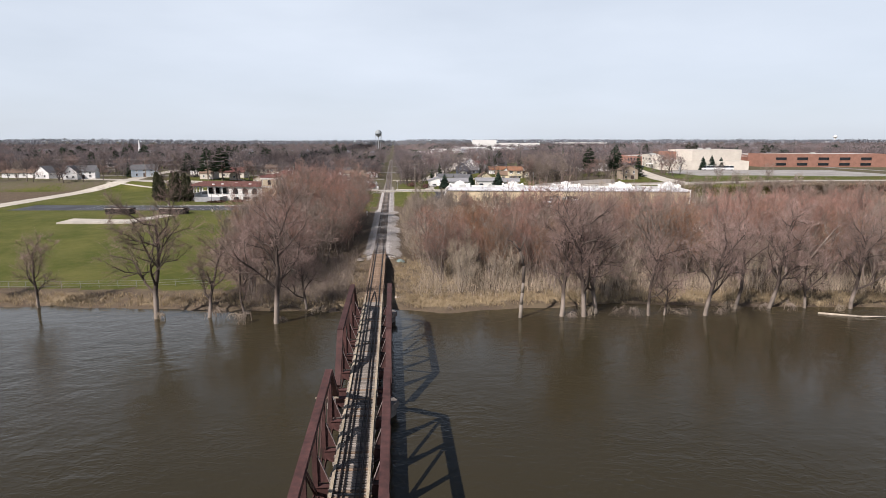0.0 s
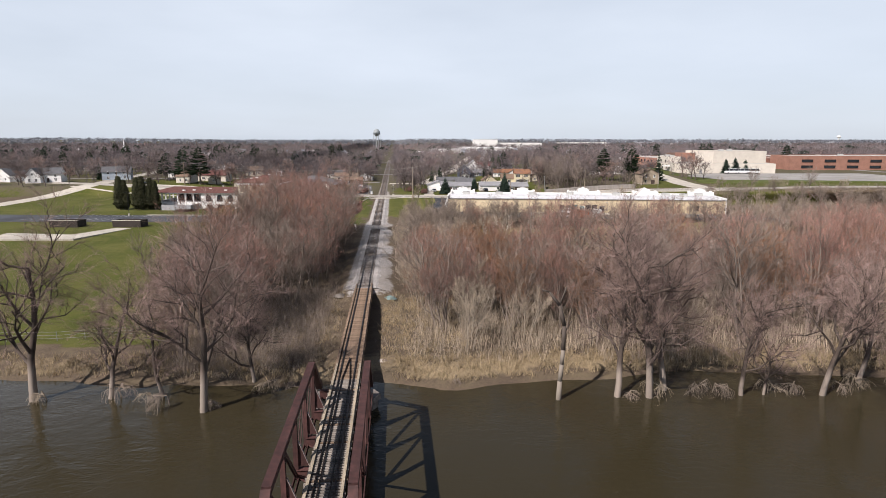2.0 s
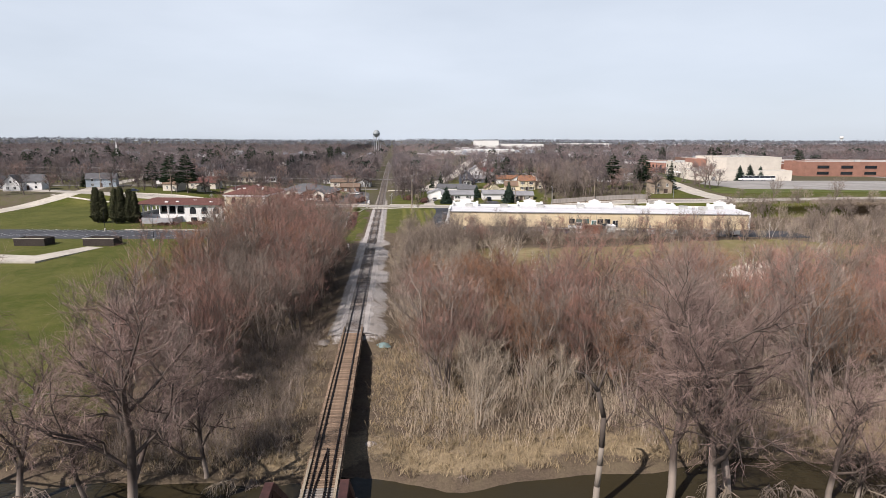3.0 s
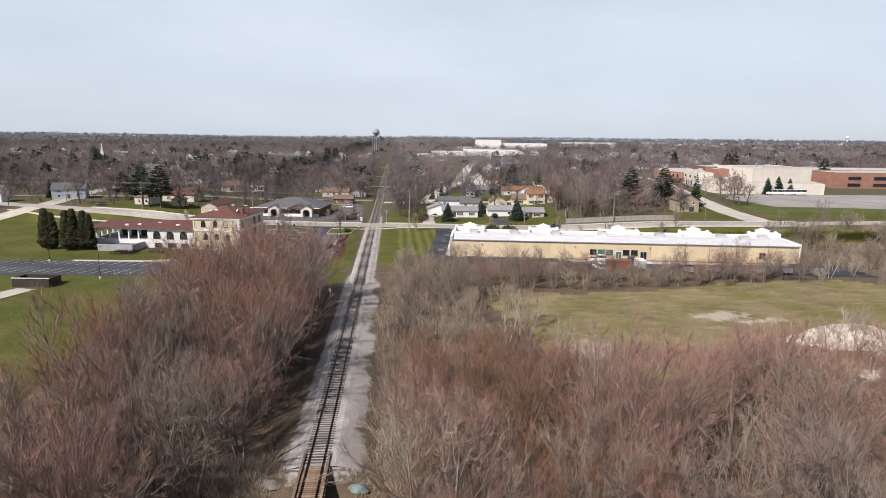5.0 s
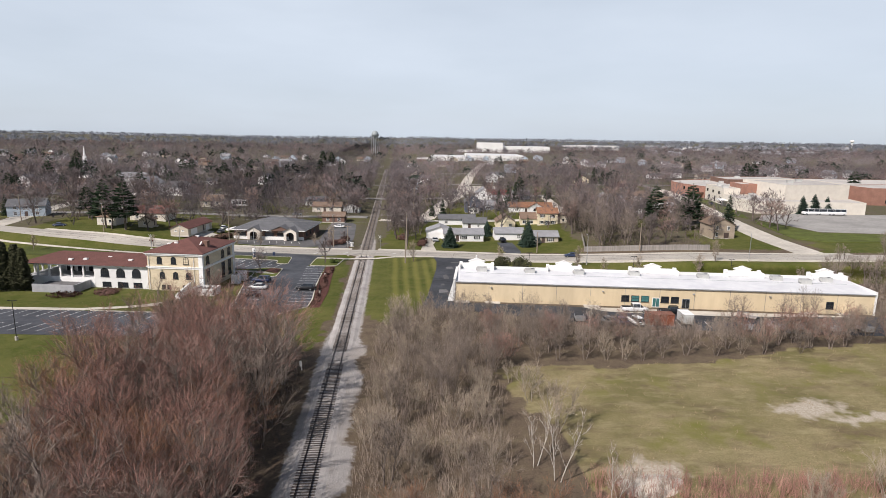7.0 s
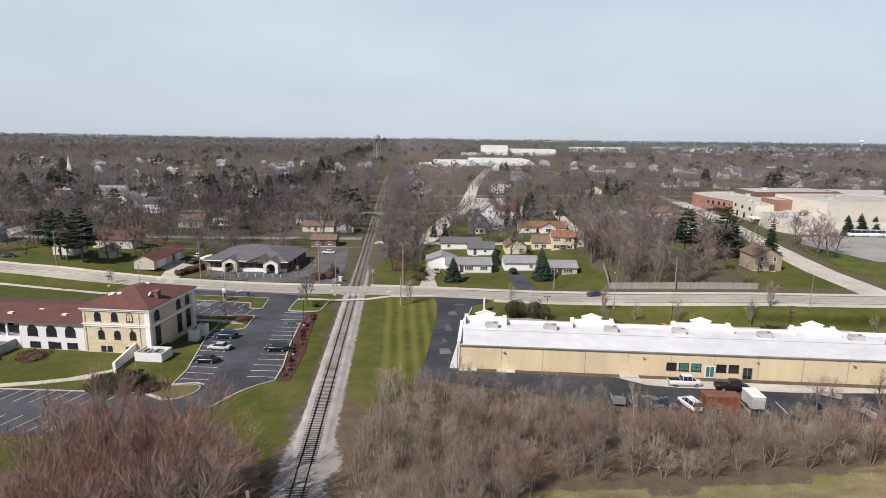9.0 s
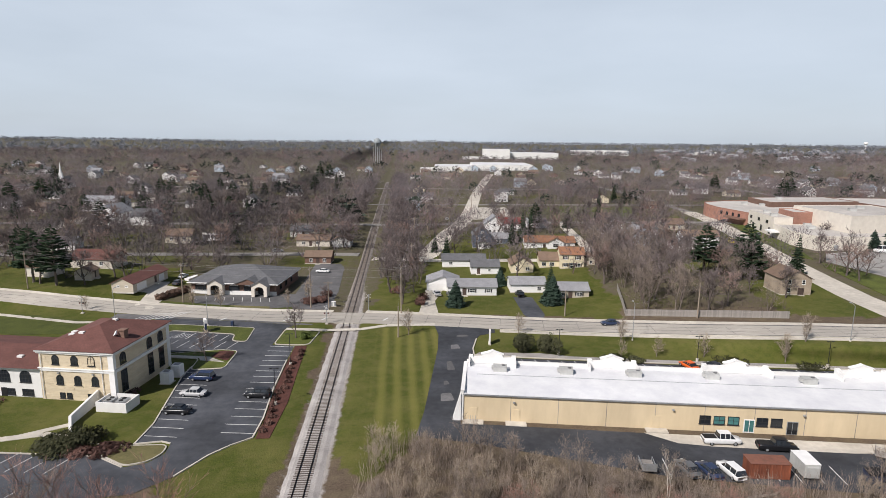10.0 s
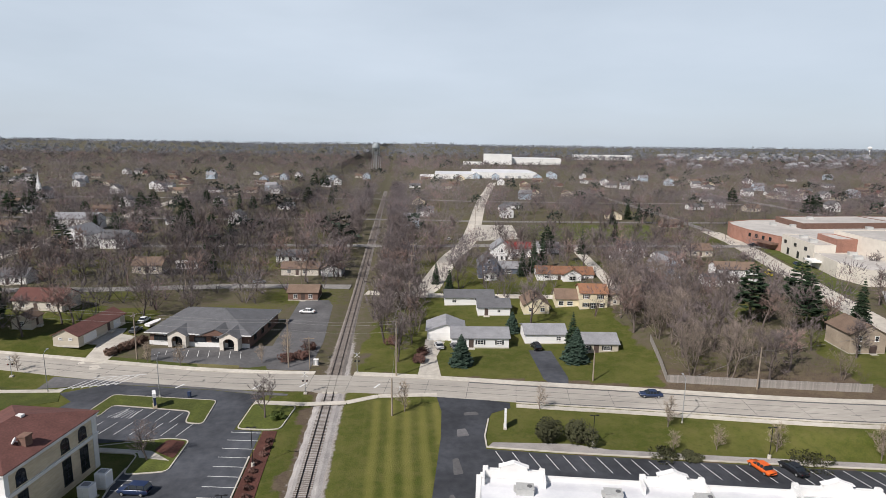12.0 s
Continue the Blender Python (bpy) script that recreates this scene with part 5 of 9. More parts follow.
def gable_roof(w, d, h, rise, along="x", over=0.4, th=0.16):
    s = Shape()
    span, run = (d, w) if along == "x" else (w, d)
    sl = rise / (span / 2)
    prof = [(-over, h - over * sl), (span / 2, h + rise), (span + over, h - over * sl), (span + over, h - over * sl + th), (span / 2, h + rise + th), (-over, h - over * sl + th)]
    if along == "y":
        s.wallprism([(a, z + 0.01) for a, z in prof], -over, run + over)
    else:
        n = 6
        v = [(x, y, z + 0.01) for x in (-over, run + over) for y, z in prof]
        s.add(v, [(0, 1, 4, 5)[::-1], (1, 2, 3, 4)[::-1], (6, 7, 10, 11), (7, 8, 9, 10)] + [(i, (i + 1) % n, n + (i + 1) % n, n + i) for i in range(n)])
    return s


def hip_roof(x0, x1, y0, y1, h, rise, over=0.5, th=0.18):
    s = Shape()
    x0, x1, y0, y1 = x0 - over, x1 + over, y0 - over, y1 + over
    k = min(x1 - x0, y1 - y0) / 2
    if x1 - x0 >= y1 - y0:
        r = [(x0 + k, (y0 + y1) / 2), (x1 - k, (y0 + y1) / 2)]
    else:
        r = [((x0 + x1) / 2, y0 + k), ((x0 + x1) / 2, y1 - k)]
    v = [(x, y, h) for x, y in ((x0, y0), (x1, y0), (x1, y1), (x0, y1))] + [(x, y, h + th) for x, y in ((x0, y0), (x1, y0), (x1, y1), (x0, y1))] + [(*p, h + th + rise) for p in r]
    f = [(3, 2, 1, 0)] + [(i, (i + 1) % 4, 4 + (i + 1) % 4, 4 + i) for i in range(4)]
    if x1 - x0 >= y1 - y0:
        f += [(4, 5, 9, 8), (5, 6, 9), (6, 7, 8, 9), (7, 4, 8)]
    else:
        f += [(4, 5, 8), (5, 6, 9, 8), (6, 7, 9), (7, 4, 8, 9)]
    return s.add(v, f)


def house(label, x, y, rot, w, d, h, rise, wall, roof, along="x", windows=(), doors=(), garage=(), chimney=None, group="", hip=False, name="house", z=-0.06, shutters=False, porch=None):
    t = thing(name, label, "house" if name == "house" else name, pose(x, y, z, 0, 0, rot), group)
    part("wall", gable_walls(w, d, h, 0.02 if hip else rise, along), wall, t)
    part("roof", hip_roof(0, w, 0, d, h + 0.02, rise) if hip else gable_roof(w, d, h, rise, along), roof, t)
    part("foundation", Shape().box(-0.04, w + 0.04, -0.04, d + 0.04, -0.3, 0.25), M_CONCRETE, t)
    for side, u, zz, ww, hh in windows:
        win = window(t, side_pose(side, u, zz, w, d), ww, hh, bars=(2 if ww > 1.1 else 1, 2))
        if shutters:
            for sg in (-1, 1):
                part("shutter", Shape().box(-0.19, 0.19, -0.06, 0.02, 0, hh), M_TRIM_BLACK, win, "black shutter", at=pose(sg * (ww / 2 + 0.24), 0, 0))
    for side, u, ww in doors:
        dr = part("door", Shape().box(-ww / 2, ww / 2, -0.06, 0.02, 0.2, 2.2).box(-ww / 2 - 0.1, ww / 2 + 0.1, -0.03, 0.02, 0.2, 2.32), [M_DOOR_RED, M_WHITE], t, at=side_pose(side, u, 0, w, d))
        part("step", Shape().box(-0.9, 0.9, -1.2, 0, -0.3, 0.15), M_CONCRETE, t, at=side_pose(side, u, 0, w, d))
    for side, u, ww in garage:
        s = Shape()
        for k in range(4):
            s.box(-ww / 2, ww / 2, -0.05, 0.02, 0.03 + k * 0.53, 0.54 + k * 0.53)
        part("garage_door", s, M_WHITE, t, at=side_pose(side, u, 0, w, d))
    if chimney:
        part("chimney", Shape().box(chimney[0] - 0.4, chimney[0] + 0.4, chimney[1] - 0.4, chimney[1] + 0.4, h * 0.6, h + rise + 0.9).box(chimney[0] - 0.5, chimney[0] + 0.5, chimney[1] - 0.5, chimney[1] + 0.5, h + rise + 0.8, h + rise + 1.0), M_BRICK, t)
    return t


# the stone office with its white wing
def stone_office():
    t = thing("office_building", "two-storey cream stone office with brown hip roof", "office building", pose(-49.3, 240.6, -0.06, 0, 0, -9.5))
    w, d, h = 13.7, 17.2, 8.9
    part("wall", Shape().box(0, w, 0, d, -0.4, h), M_STONE, t)
    part("roof", hip_roof(0, w, 0, d, h + 0.3, 2.4, 0.55, 0.12), M_ROOF_BROWN, t)
    part("cornice", Shape().box(-0.45, w + 0.45, -0.45, d + 0.45, h, h + 0.3).box(-0.25, w + 0.25, -0.25, d + 0.25, h - 0.35, h), M_WHITE, t, "white moulded cornice")
    part("band_course", Shape().box(-0.16, w + 0.16, -0.16, d + 0.16, 5.35, 5.75).box(-0.26, w + 0.26, -0.26, d + 0.26, 5.75, 5.9), M_WHITE, t, "white band between the storeys")
    part("corner_pilaster", Shape().box(w - 0.9, w + 0.1, -0.1, 0.6, 0.2, h - 0.35), M_WHITE, t)
    part("corner_pilaster", Shape().box(w - 0.3, w + 0.1, d - 0.9, d + 0.1, 0.2, h - 0.35), M_WHITE, t)
    for x in (0.45, 11.6):
        part("downpipe", Shape().tube((x, -0.14, 0.2), (x, -0.14, h - 0.4), 0.07, 0.07, 6), M_WHITE, t)
    # stone courses, shallow and uneven
    rnd = random.Random(8)
    z = 0.35
    meshes = [Shape().box(-L / 2, L / 2, -0.035, 0.02, 0, 0.26).mesh("stone", M_STONE) for L in (0.7, 1.1, 1.6)]
    while z < 8.3:
        x = 0.8 + rnd.random()
        while x < w - 1.8:
            if not 5.1 < z < 5.9 and rnd.random() < 0.42:
                part("stone", meshes[rnd.randrange(3)], None, t, at=pose(x, 0.0, z))
            x += 1.7 + rnd.random() * 0.8
        z += 0.42
    for x in (3.1, 6.6, 9.7):
        window(t, pose(x, -0.04, 6.55), 1.25, 1.75, True, M_TRIM_BLACK, (2, 3), glass=M_GLASS if x < 9 else M_STONE)
    for x in (3.6, 6.9, 10.1):
        window(t, pose(x, -0.04, 2.9), 1.25, 1.75, True, M_TRIM_BLACK, (2, 3))
    for x in (3.8, 5.1, 9.0):
        window(t, pose(x, -0.04, 0.35), 0.95, 1.05, False, M_TRIM_BLACK, (2, 2))
    part("service_door", Shape().box(9.75, 10.6, -0.07, 0.02, 0.2, 1.75), M_WHITE, t)
    for x in (3.5, 9.9):
        part("wall_light", Shape().box(x - 0.15, x + 0.15, -0.3, 0, 4.9, 5.15), M_METAL, t)
    for u in (2.6, 10.6, 14.2):
        m = pose(w, u, 0, 0, 0, 90)
        window(t, m @ pose(0, 0, 6.25), 1.7, 2.1, True, M_TRIM_BLACK, (2, 3))
        window(t, m @ pose(0, -0.02, 1.2), 1.7, 3.9, False, M_TRIM_BLACK, (2, 4))
    part("chimney", Shape().box(w - 2.2, w - 1.1, 5.2, 6.4, h + 0.4, h + 2.3).box(w - 2.3, w - 1.0, 5.1, 6.5, h + 2.3, h + 2.5), M_BRICK_DARK, t)
    part("satellite_dish", Shape().tube((w - 2.5, 5.0, h + 1.9), (w - 2.62, 4.9, h + 2.0), 0.45, 0.5, 12).tube((w - 2.2, 5.3, h + 1.6), (w - 2.5, 5.0, h + 1.9), 0.04, 0.04, 5), M_WHITE, t)
    for x, y in ((3.6, 4.0), (5.2, 4.4), (7.4, 10.5), (2.2, 6.5)):
        zr = h + 0.42 + 2.4 * min(min(x, w - x), min(y, d - y)) / (w / 2 + 0.5)
        part("roof_vent", Shape().box(x - 0.45, x + 0.45, y - 0.35, y + 0.35, zr - 0.1, zr + 0.35), M_STUCCO, t)
    # white wing
    g = thing("office_wing", "white stucco office wing with arched windows and brown roof", "office building", pose(-49.3, 240.6, -0.06, 0, 0, -9.5))
    W0, W1 = -13.9, -0.02
    part("wall", Shape().box(W0, W1, 0.35, 14.5, -0.4, 5.3), M_STUCCO, g)
    part("fascia", Shape().box(-32.4, W1, -0.1, 14.9, 5.3, 5.65), M_WHITE, g)
    r = Shape()
    r.add([(-32.9, -0.45, 5.65), (W1, -0.45, 5.65), (W1, 15.3, 5.65), (-32.9, 15.3, 5.65), (-27.5, 7.2, 7.3), (W1, 7.2, 7.3)], [(0, 1, 5, 4), (2, 3, 4, 5), (3, 0, 4), (1, 2, 5), (3, 2, 1, 0)])
    part("roof", r, M_ROOF_BROWN, g)
    for x in (-11.2, -7.2, -3.2):
        window(g, pose(x, 0.35, 2.75), 2.15, 2.2, True, M_TRIM_BLACK, (4, 3))
    for x in (-10.9, -3.0):
        window(g, pose(x, 0.35, 0.3), 2.2, 1.2, False, M_TRIM_BLACK, (4, 2))
    part("entrance_door", Shape().box(-8.1, -7.0, 0.27, 0.36, 0, 1.6), M_BLACK, g)
    window(g, pose(-6.2, 0.35, 0.3), 1.5, 1.2, False, M_TRIM_BLACK, (3, 2))
    part("downpipe", Shape().tube((-0.25, 0.25, 0.1), (-0.25, 0.25, 5.4), 0.08, 0.08, 6), M_WHITE, g)
    # terrace under the roof's far end
    part("terrace", Shape().box(-32, W0, 0.3, 14, -0.3, 2.4), M_STUCCO, g)
    for k in range(7):
        part("column", Shape().box(-0.17, 0.17, -0.17, 0.17, 2.4, 5.3).box(-0.25, 0.25, -0.25, 0.25, 2.4, 2.7), M_WHITE, g, at=pose(-31.6 + k * 2.95, 0.6, 0))
    for k in range(5):
        part("column", Shape().box(-0.17, 0.17, -0.17, 0.17, 2.4, 5.3), M_WHITE, g, at=pose(-31.6, 3.2 + k * 2.6, 0))
    part("back_wall", Shape().box(-26, W0, 6.5, 6.8, 2.4, 5.3), M_STUCCO, g)
    for k in range(4):
        window(g, pose(-24.6 + k * 2.95, 6.48, 2.5), 1.9, 2.2, False, M_TRIM_BLACK, (2, 2))
    part("terrace_wall", Shape().box(-25.5, W0 - 1, -5.6, -5.3, -0.4, 1.9).box(W0 - 1.3, W0 - 1, -5.6, 0.3, -0.4, 1.9), M_GREYWALL, g, "pale retaining wall in front of the terrace")
    # the terrace's dark interior is put into the grey of floor and slab
    part("terrace_floor", Shape().box(-25.5, W0 - 1.3, -5.3, 0.28, -0.4, 1.2), M_ASPHALT_OLD, g)
    part("terrace_paving", Shape().box(-31.9, W0 - 0.1, 0.5, 13.9, 2.3, 2.44), M_GREYWALL, g, "grey slab added for the shade inside the terrace")
    for x, y in ((-21, 2.2), (-17.5, 2.8), (-6, 3.0), (-12.5, 5.0)):
        part("roof_vent", Shape().box(x - 0.5, x + 0.5, y - 0.35, y + 0.35, 5.7, 6.35 + 0.1 * y), M_STUCCO, g)
    # retaining wall and steps, plant enclosure and cabinets beside the stone office
    k = thing("plant_enclosure", "white walled enclosure with two cooling units", "enclosure", pose(-37.6, 235.2, -0.06, 0, 0, -9.5))
    for name, x0, x1, y0, y1 in (("front_wall", 0, 5.4, -0.2, 0), ("back_wall", 0, 5.4, 3.4, 3.6), ("end_wall", 5.2, 5.4, 0, 3.4), ("end_wall", 0, 0.2, 0, 3.4)):
        part(name, Shape().box(x0, x1, y0, y1, -0.3, 1.7), M_STUCCO, k)
    part("floor", Shape().box(0.2, 5.2, 0, 3.4, -0.3, 0.1), M_CONCRETE, k)
    for x in (1.4, 3.6):
        u = part("cooling_unit", Shape().box(x - 0.8, x + 0.8, 0.8, 2.6, 0.1, 1.55), M_METAL, k)
        for y in (1.25, 2.15):
            part("fan_grille", Shape().tube((x, y, 1.55), (x, y, 1.62), 0.36, 0.36, 12), M_BLACK, u)
    rw = Shape()
    for a, b, h0, h1 in (((-39.0, 239.2), (-39.3, 230.4), 2.2, 1.5), ((-39.3, 230.4), (-37.2, 226.4), 1.5, 1.1)):
        d2 = (Vector(b) - Vector(a)).normalized()
        nrm = Vector((-d2.y, d2.x)) * 0.2
        p = [Vector(a) - nrm, Vector(b) - nrm, Vector(b) + nrm, Vector(a) + nrm]
        rw.add([(q.x, q.y, -0.4) for q in p] + [(q.x, q.y, z) for q, z in zip(p, (h0, h1, h1, h0))], [(3, 2, 1, 0), (4, 5, 6, 7), (0, 1, 5, 4), (1, 2, 6, 5), (2, 3, 7, 6), (3, 0, 4, 7)])
    whole("retaining_wall", rw, M_STUCCO, "pale stepped retaining wall beside the stone office", "wall")
    for x, y, h2 in ((-30.4, 246.6, 2.3), (-29.6, 249.8, 2.4)):
        c = thing("utility_cabinet", "white metal utility cabinet on a concrete pad", "utility cabinet", pose(x, y, -0.06, 0, 0, -9.5), "utility cabinets by the office")
        part("pad", Shape().box(-1.1, 1.1, -1.0, 1.0, -0.1, 0.12), M_CONCRETE, c)
        part("body", Shape().box(-0.9, 0.9, -0.8, 0.8, 0.12, h2), M_WHITE, c)
        for dx in (-0.45, 0.45):
            part("door", Shape().box(dx - 0.4, dx + 0.4, -0.84, -0.79, 0.25, h2 - 0.2), M_STUCCO, c)
        part("top_vent", Shape().box(-0.5, 0.5, -0.4, 0.4, h2, h2 + 0.12), M_METAL, c)


stone_office()


# the long row of shops
def shops():
    t = thing("shop_row", "long low shop row with tan rear wall and white roof", "shop building", SHOP_AT)
    L, D, H = 92.5, 12.2, 4.75
    part("wall", Shape().box(0, L, 0, D, -0.4, H), M_TAN, t, "tan metal rear wall")
    part("roof", Shape().add([(-0.05, -0.15, H), (L + 0.05, -0.15, H), (L + 0.05, 9.8, H + 0.55), (-0.05, 9.8, H + 0.55), (L + 0.05, D, H + 0.4), (-0.05, D, H + 0.4), (-0.05, -0.15, H - 0.12), (L + 0.05, -0.15, H - 0.12)],
                              [(0, 1, 2, 3), (3, 2, 4, 5), (6, 7, 1, 0), (6, 0, 3, 5), (1, 7, 4, 2)]), M_MEMBRANE, t, "white membrane roof")
    part("gutter", Shape().box(-0.1, L + 0.1, -0.32, -0.12, H - 0.26, H - 0.06), M_METAL, t)
    part("roof_seam", Shape().box(2.0, L - 2, 7.0, 7.14, H + 0.36, H + 0.44), M_METAL, t)
    for k in range(1, 12):
        part("wall_joint", Shape().box(k * 7.7 - 0.04, k * 7.7 + 0.04, -0.03, 0.01, 0, H - 0.26), M_WOOD_GREY, t)
    part("end_parapet", Shape().box(-0.45, -0.06, -0.2, D + 0.2, -0.3, H + 0.5).box(-0.55, 0.1, -0.3, D + 0.3, H + 0.5, H + 0.62), M_STUCCO, t)
    part("end_buttress", Shape().add([(-1.9, -0.4, -0.3), (-0.45, -0.4, -0.3), (-0.45, 1.6, -0.3), (-1.9, 1.6, -0.3), (-0.5, -0.4, H), (-0.45, -0.4, H), (-0.45, 1.6, H), (-0.5, 1.6, H)],
                                 [(0, 1, 5, 4), (1, 2, 6, 5), (2, 3, 7, 6), (3, 0, 4, 7), (4, 5, 6, 7)]), M_STUCCO, t)
    part("end_parapet", Shape().box(L + 0.06, L + 0.4, -0.2, D + 0.2, -0.3, H + 0.5), M_STUCCO, t)
    part("front_parapet", Shape().box(0, L, D, D + 0.35, 0, H + 1.0), M_STUCCO, t)
    for c, hw in ((4.6, 4.3), (26.1, 4.3), (47.6, 5.7), (69.0, 4.3), (88.2, 4.1)):
        z0 = H + 0.95
        o = [(-hw, z0 - 0.5), (hw, z0 - 0.5), (hw, z0 + 1.0), (hw - 0.75, z0 + 1.05), (hw - 0.8, z0 + 0.7), (2.0, z0 + 0.75), (1.75, z0 + 1.3), (0.9, z0 + 1.5), (0, z0 + 1.85), (-0.9, z0 + 1.5), (-1.75, z0 + 1.3), (-2.0, z0 + 0.75), (-hw + 0.8, z0 + 0.7), (-hw + 0.75, z0 + 1.05), (-hw, z0 + 1.0)]
        ped = part("pediment", Shape().wallprism(o, D - 0.12, D + 0.5), M_STUCCO, t, "white stepped and curved parapet gable", at=pose(c, 0, 0))
        for e in (-hw, hw - 0.3):
            part("return_wall", Shape().box(e, e + 0.3, D - 2.2, D - 0.12, H, z0 + 0.7), M_STUCCO, ped)
        part("coping", Shape().wallprism([(-2.1, z0 + 1.22), (-0.95, z0 + 1.52), (0, z0 + 1.9), (0.95, z0 + 1.52), (2.1, z0 + 1.22), (2.1, z0 + 1.34), (1.0, z0 + 1.66), (0, z0 + 2.05), (-1.0, z0 + 1.66), (-2.1, z0 + 1.34)], D - 0.2, D + 0.58), M_WHITE, ped)
    for x, y in ((6.0, 9.0), (17.6, 9.0), (29.4, 9.0), (42.6, 9.4), (58.6, 9.0), (75.6, 9.2), (81.0, 6.8), (86.8, 9.0)):
        u = part("rooftop_unit", Shape().box(-1.15, 1.15, -0.75, 0.75, 0.0, 0.95).box(-1.5, -1.15, -0.4, 0.4, 0.3, 0.85).box(-1.2, 1.2, -0.8, 0.8, 0.95, 1.0), M_UNIT, t, "grey rooftop cooling unit", at=pose(x, y, H + 0.45))
        part("fan", Shape().tube((0.6, 0, 1.0), (0.6, 0, 1.06), 0.34, 0.34, 12), M_UNIT_DARK, u)
        part("grille", Shape().box(1.15, 1.19, -0.6, 0.6, 0.15, 0.85), M_UNIT_DARK, u)
        part("curb", Shape().box(-1.25, 1.25, -0.85, 0.85, -0.5, 0.0), M_UNIT, u)
    for x, film in ((38.6, M_GLASS), (40.8, M_TEAL), (43.0, M_TEAL), (47.4, M_GLASS), (49.6, M_GLASS)):
        window(t, pose(x, -0.02, 1.3), 1.75, 1.4, False, M_TRIM_BLACK, (2, 2), glass=film)
    d = part("door", Shape().box(44.6, 46.3, -0.08, 0.02, 0.1, 2.35), M_STUCCO, t)
    part("door_glass", Shape().box(44.75, 45.4, -0.1, -0.07, 0.3, 2.2).box(45.5, 46.15, -0.1, -0.07, 0.3, 2.2), M_TEAL, d)
    d = part("double_door", Shape().box(51.2, 52.9, -0.08, 0.02, 0.1, 2.3), M_METAL, t)
    part("door_glass", Shape().box(51.3, 52.0, -0.1, -0.07, 0.2, 2.2).box(52.1, 52.8, -0.1, -0.07, 0.2, 2.2), M_GLASS, d)
    window(t, pose(83.2, -0.02, 1.1), 1.6, 1.6, False, M_TRIM_BLACK, (2, 2), glass=M_GLASS)
    for x in (1.6, 8.6, 31.0, 78.4, 86.5):
        part("service_door", Shape().box(x - 0.55, x + 0.55, -0.06, 0.02, 0.1, 2.2).box(x - 0.65, x + 0.65, -0.03, 0.02, 0.1, 2.3), M_TAN, t)
        part("landing", Shape().box(x - 1.7, x + 1.7, -1.5, -0.02, -0.2, 0.18), M_CONCRETE, t)
    for x in (8.2, 33.5, 53.6, 70.2):
        part("wall_light", Shape().box(x - 0.18, x + 0.18, -0.4, 0, 3.4, 3.6), M_METAL, t)
    for k in range(6):
        part("meter_cage_bar", Shape().tube((0.6 + k * 0.28, -0.9, 0), (0.6 + k * 0.28, -0.9, 1.3), 0.03, 0.03, 5), M_METAL, t)


shops()


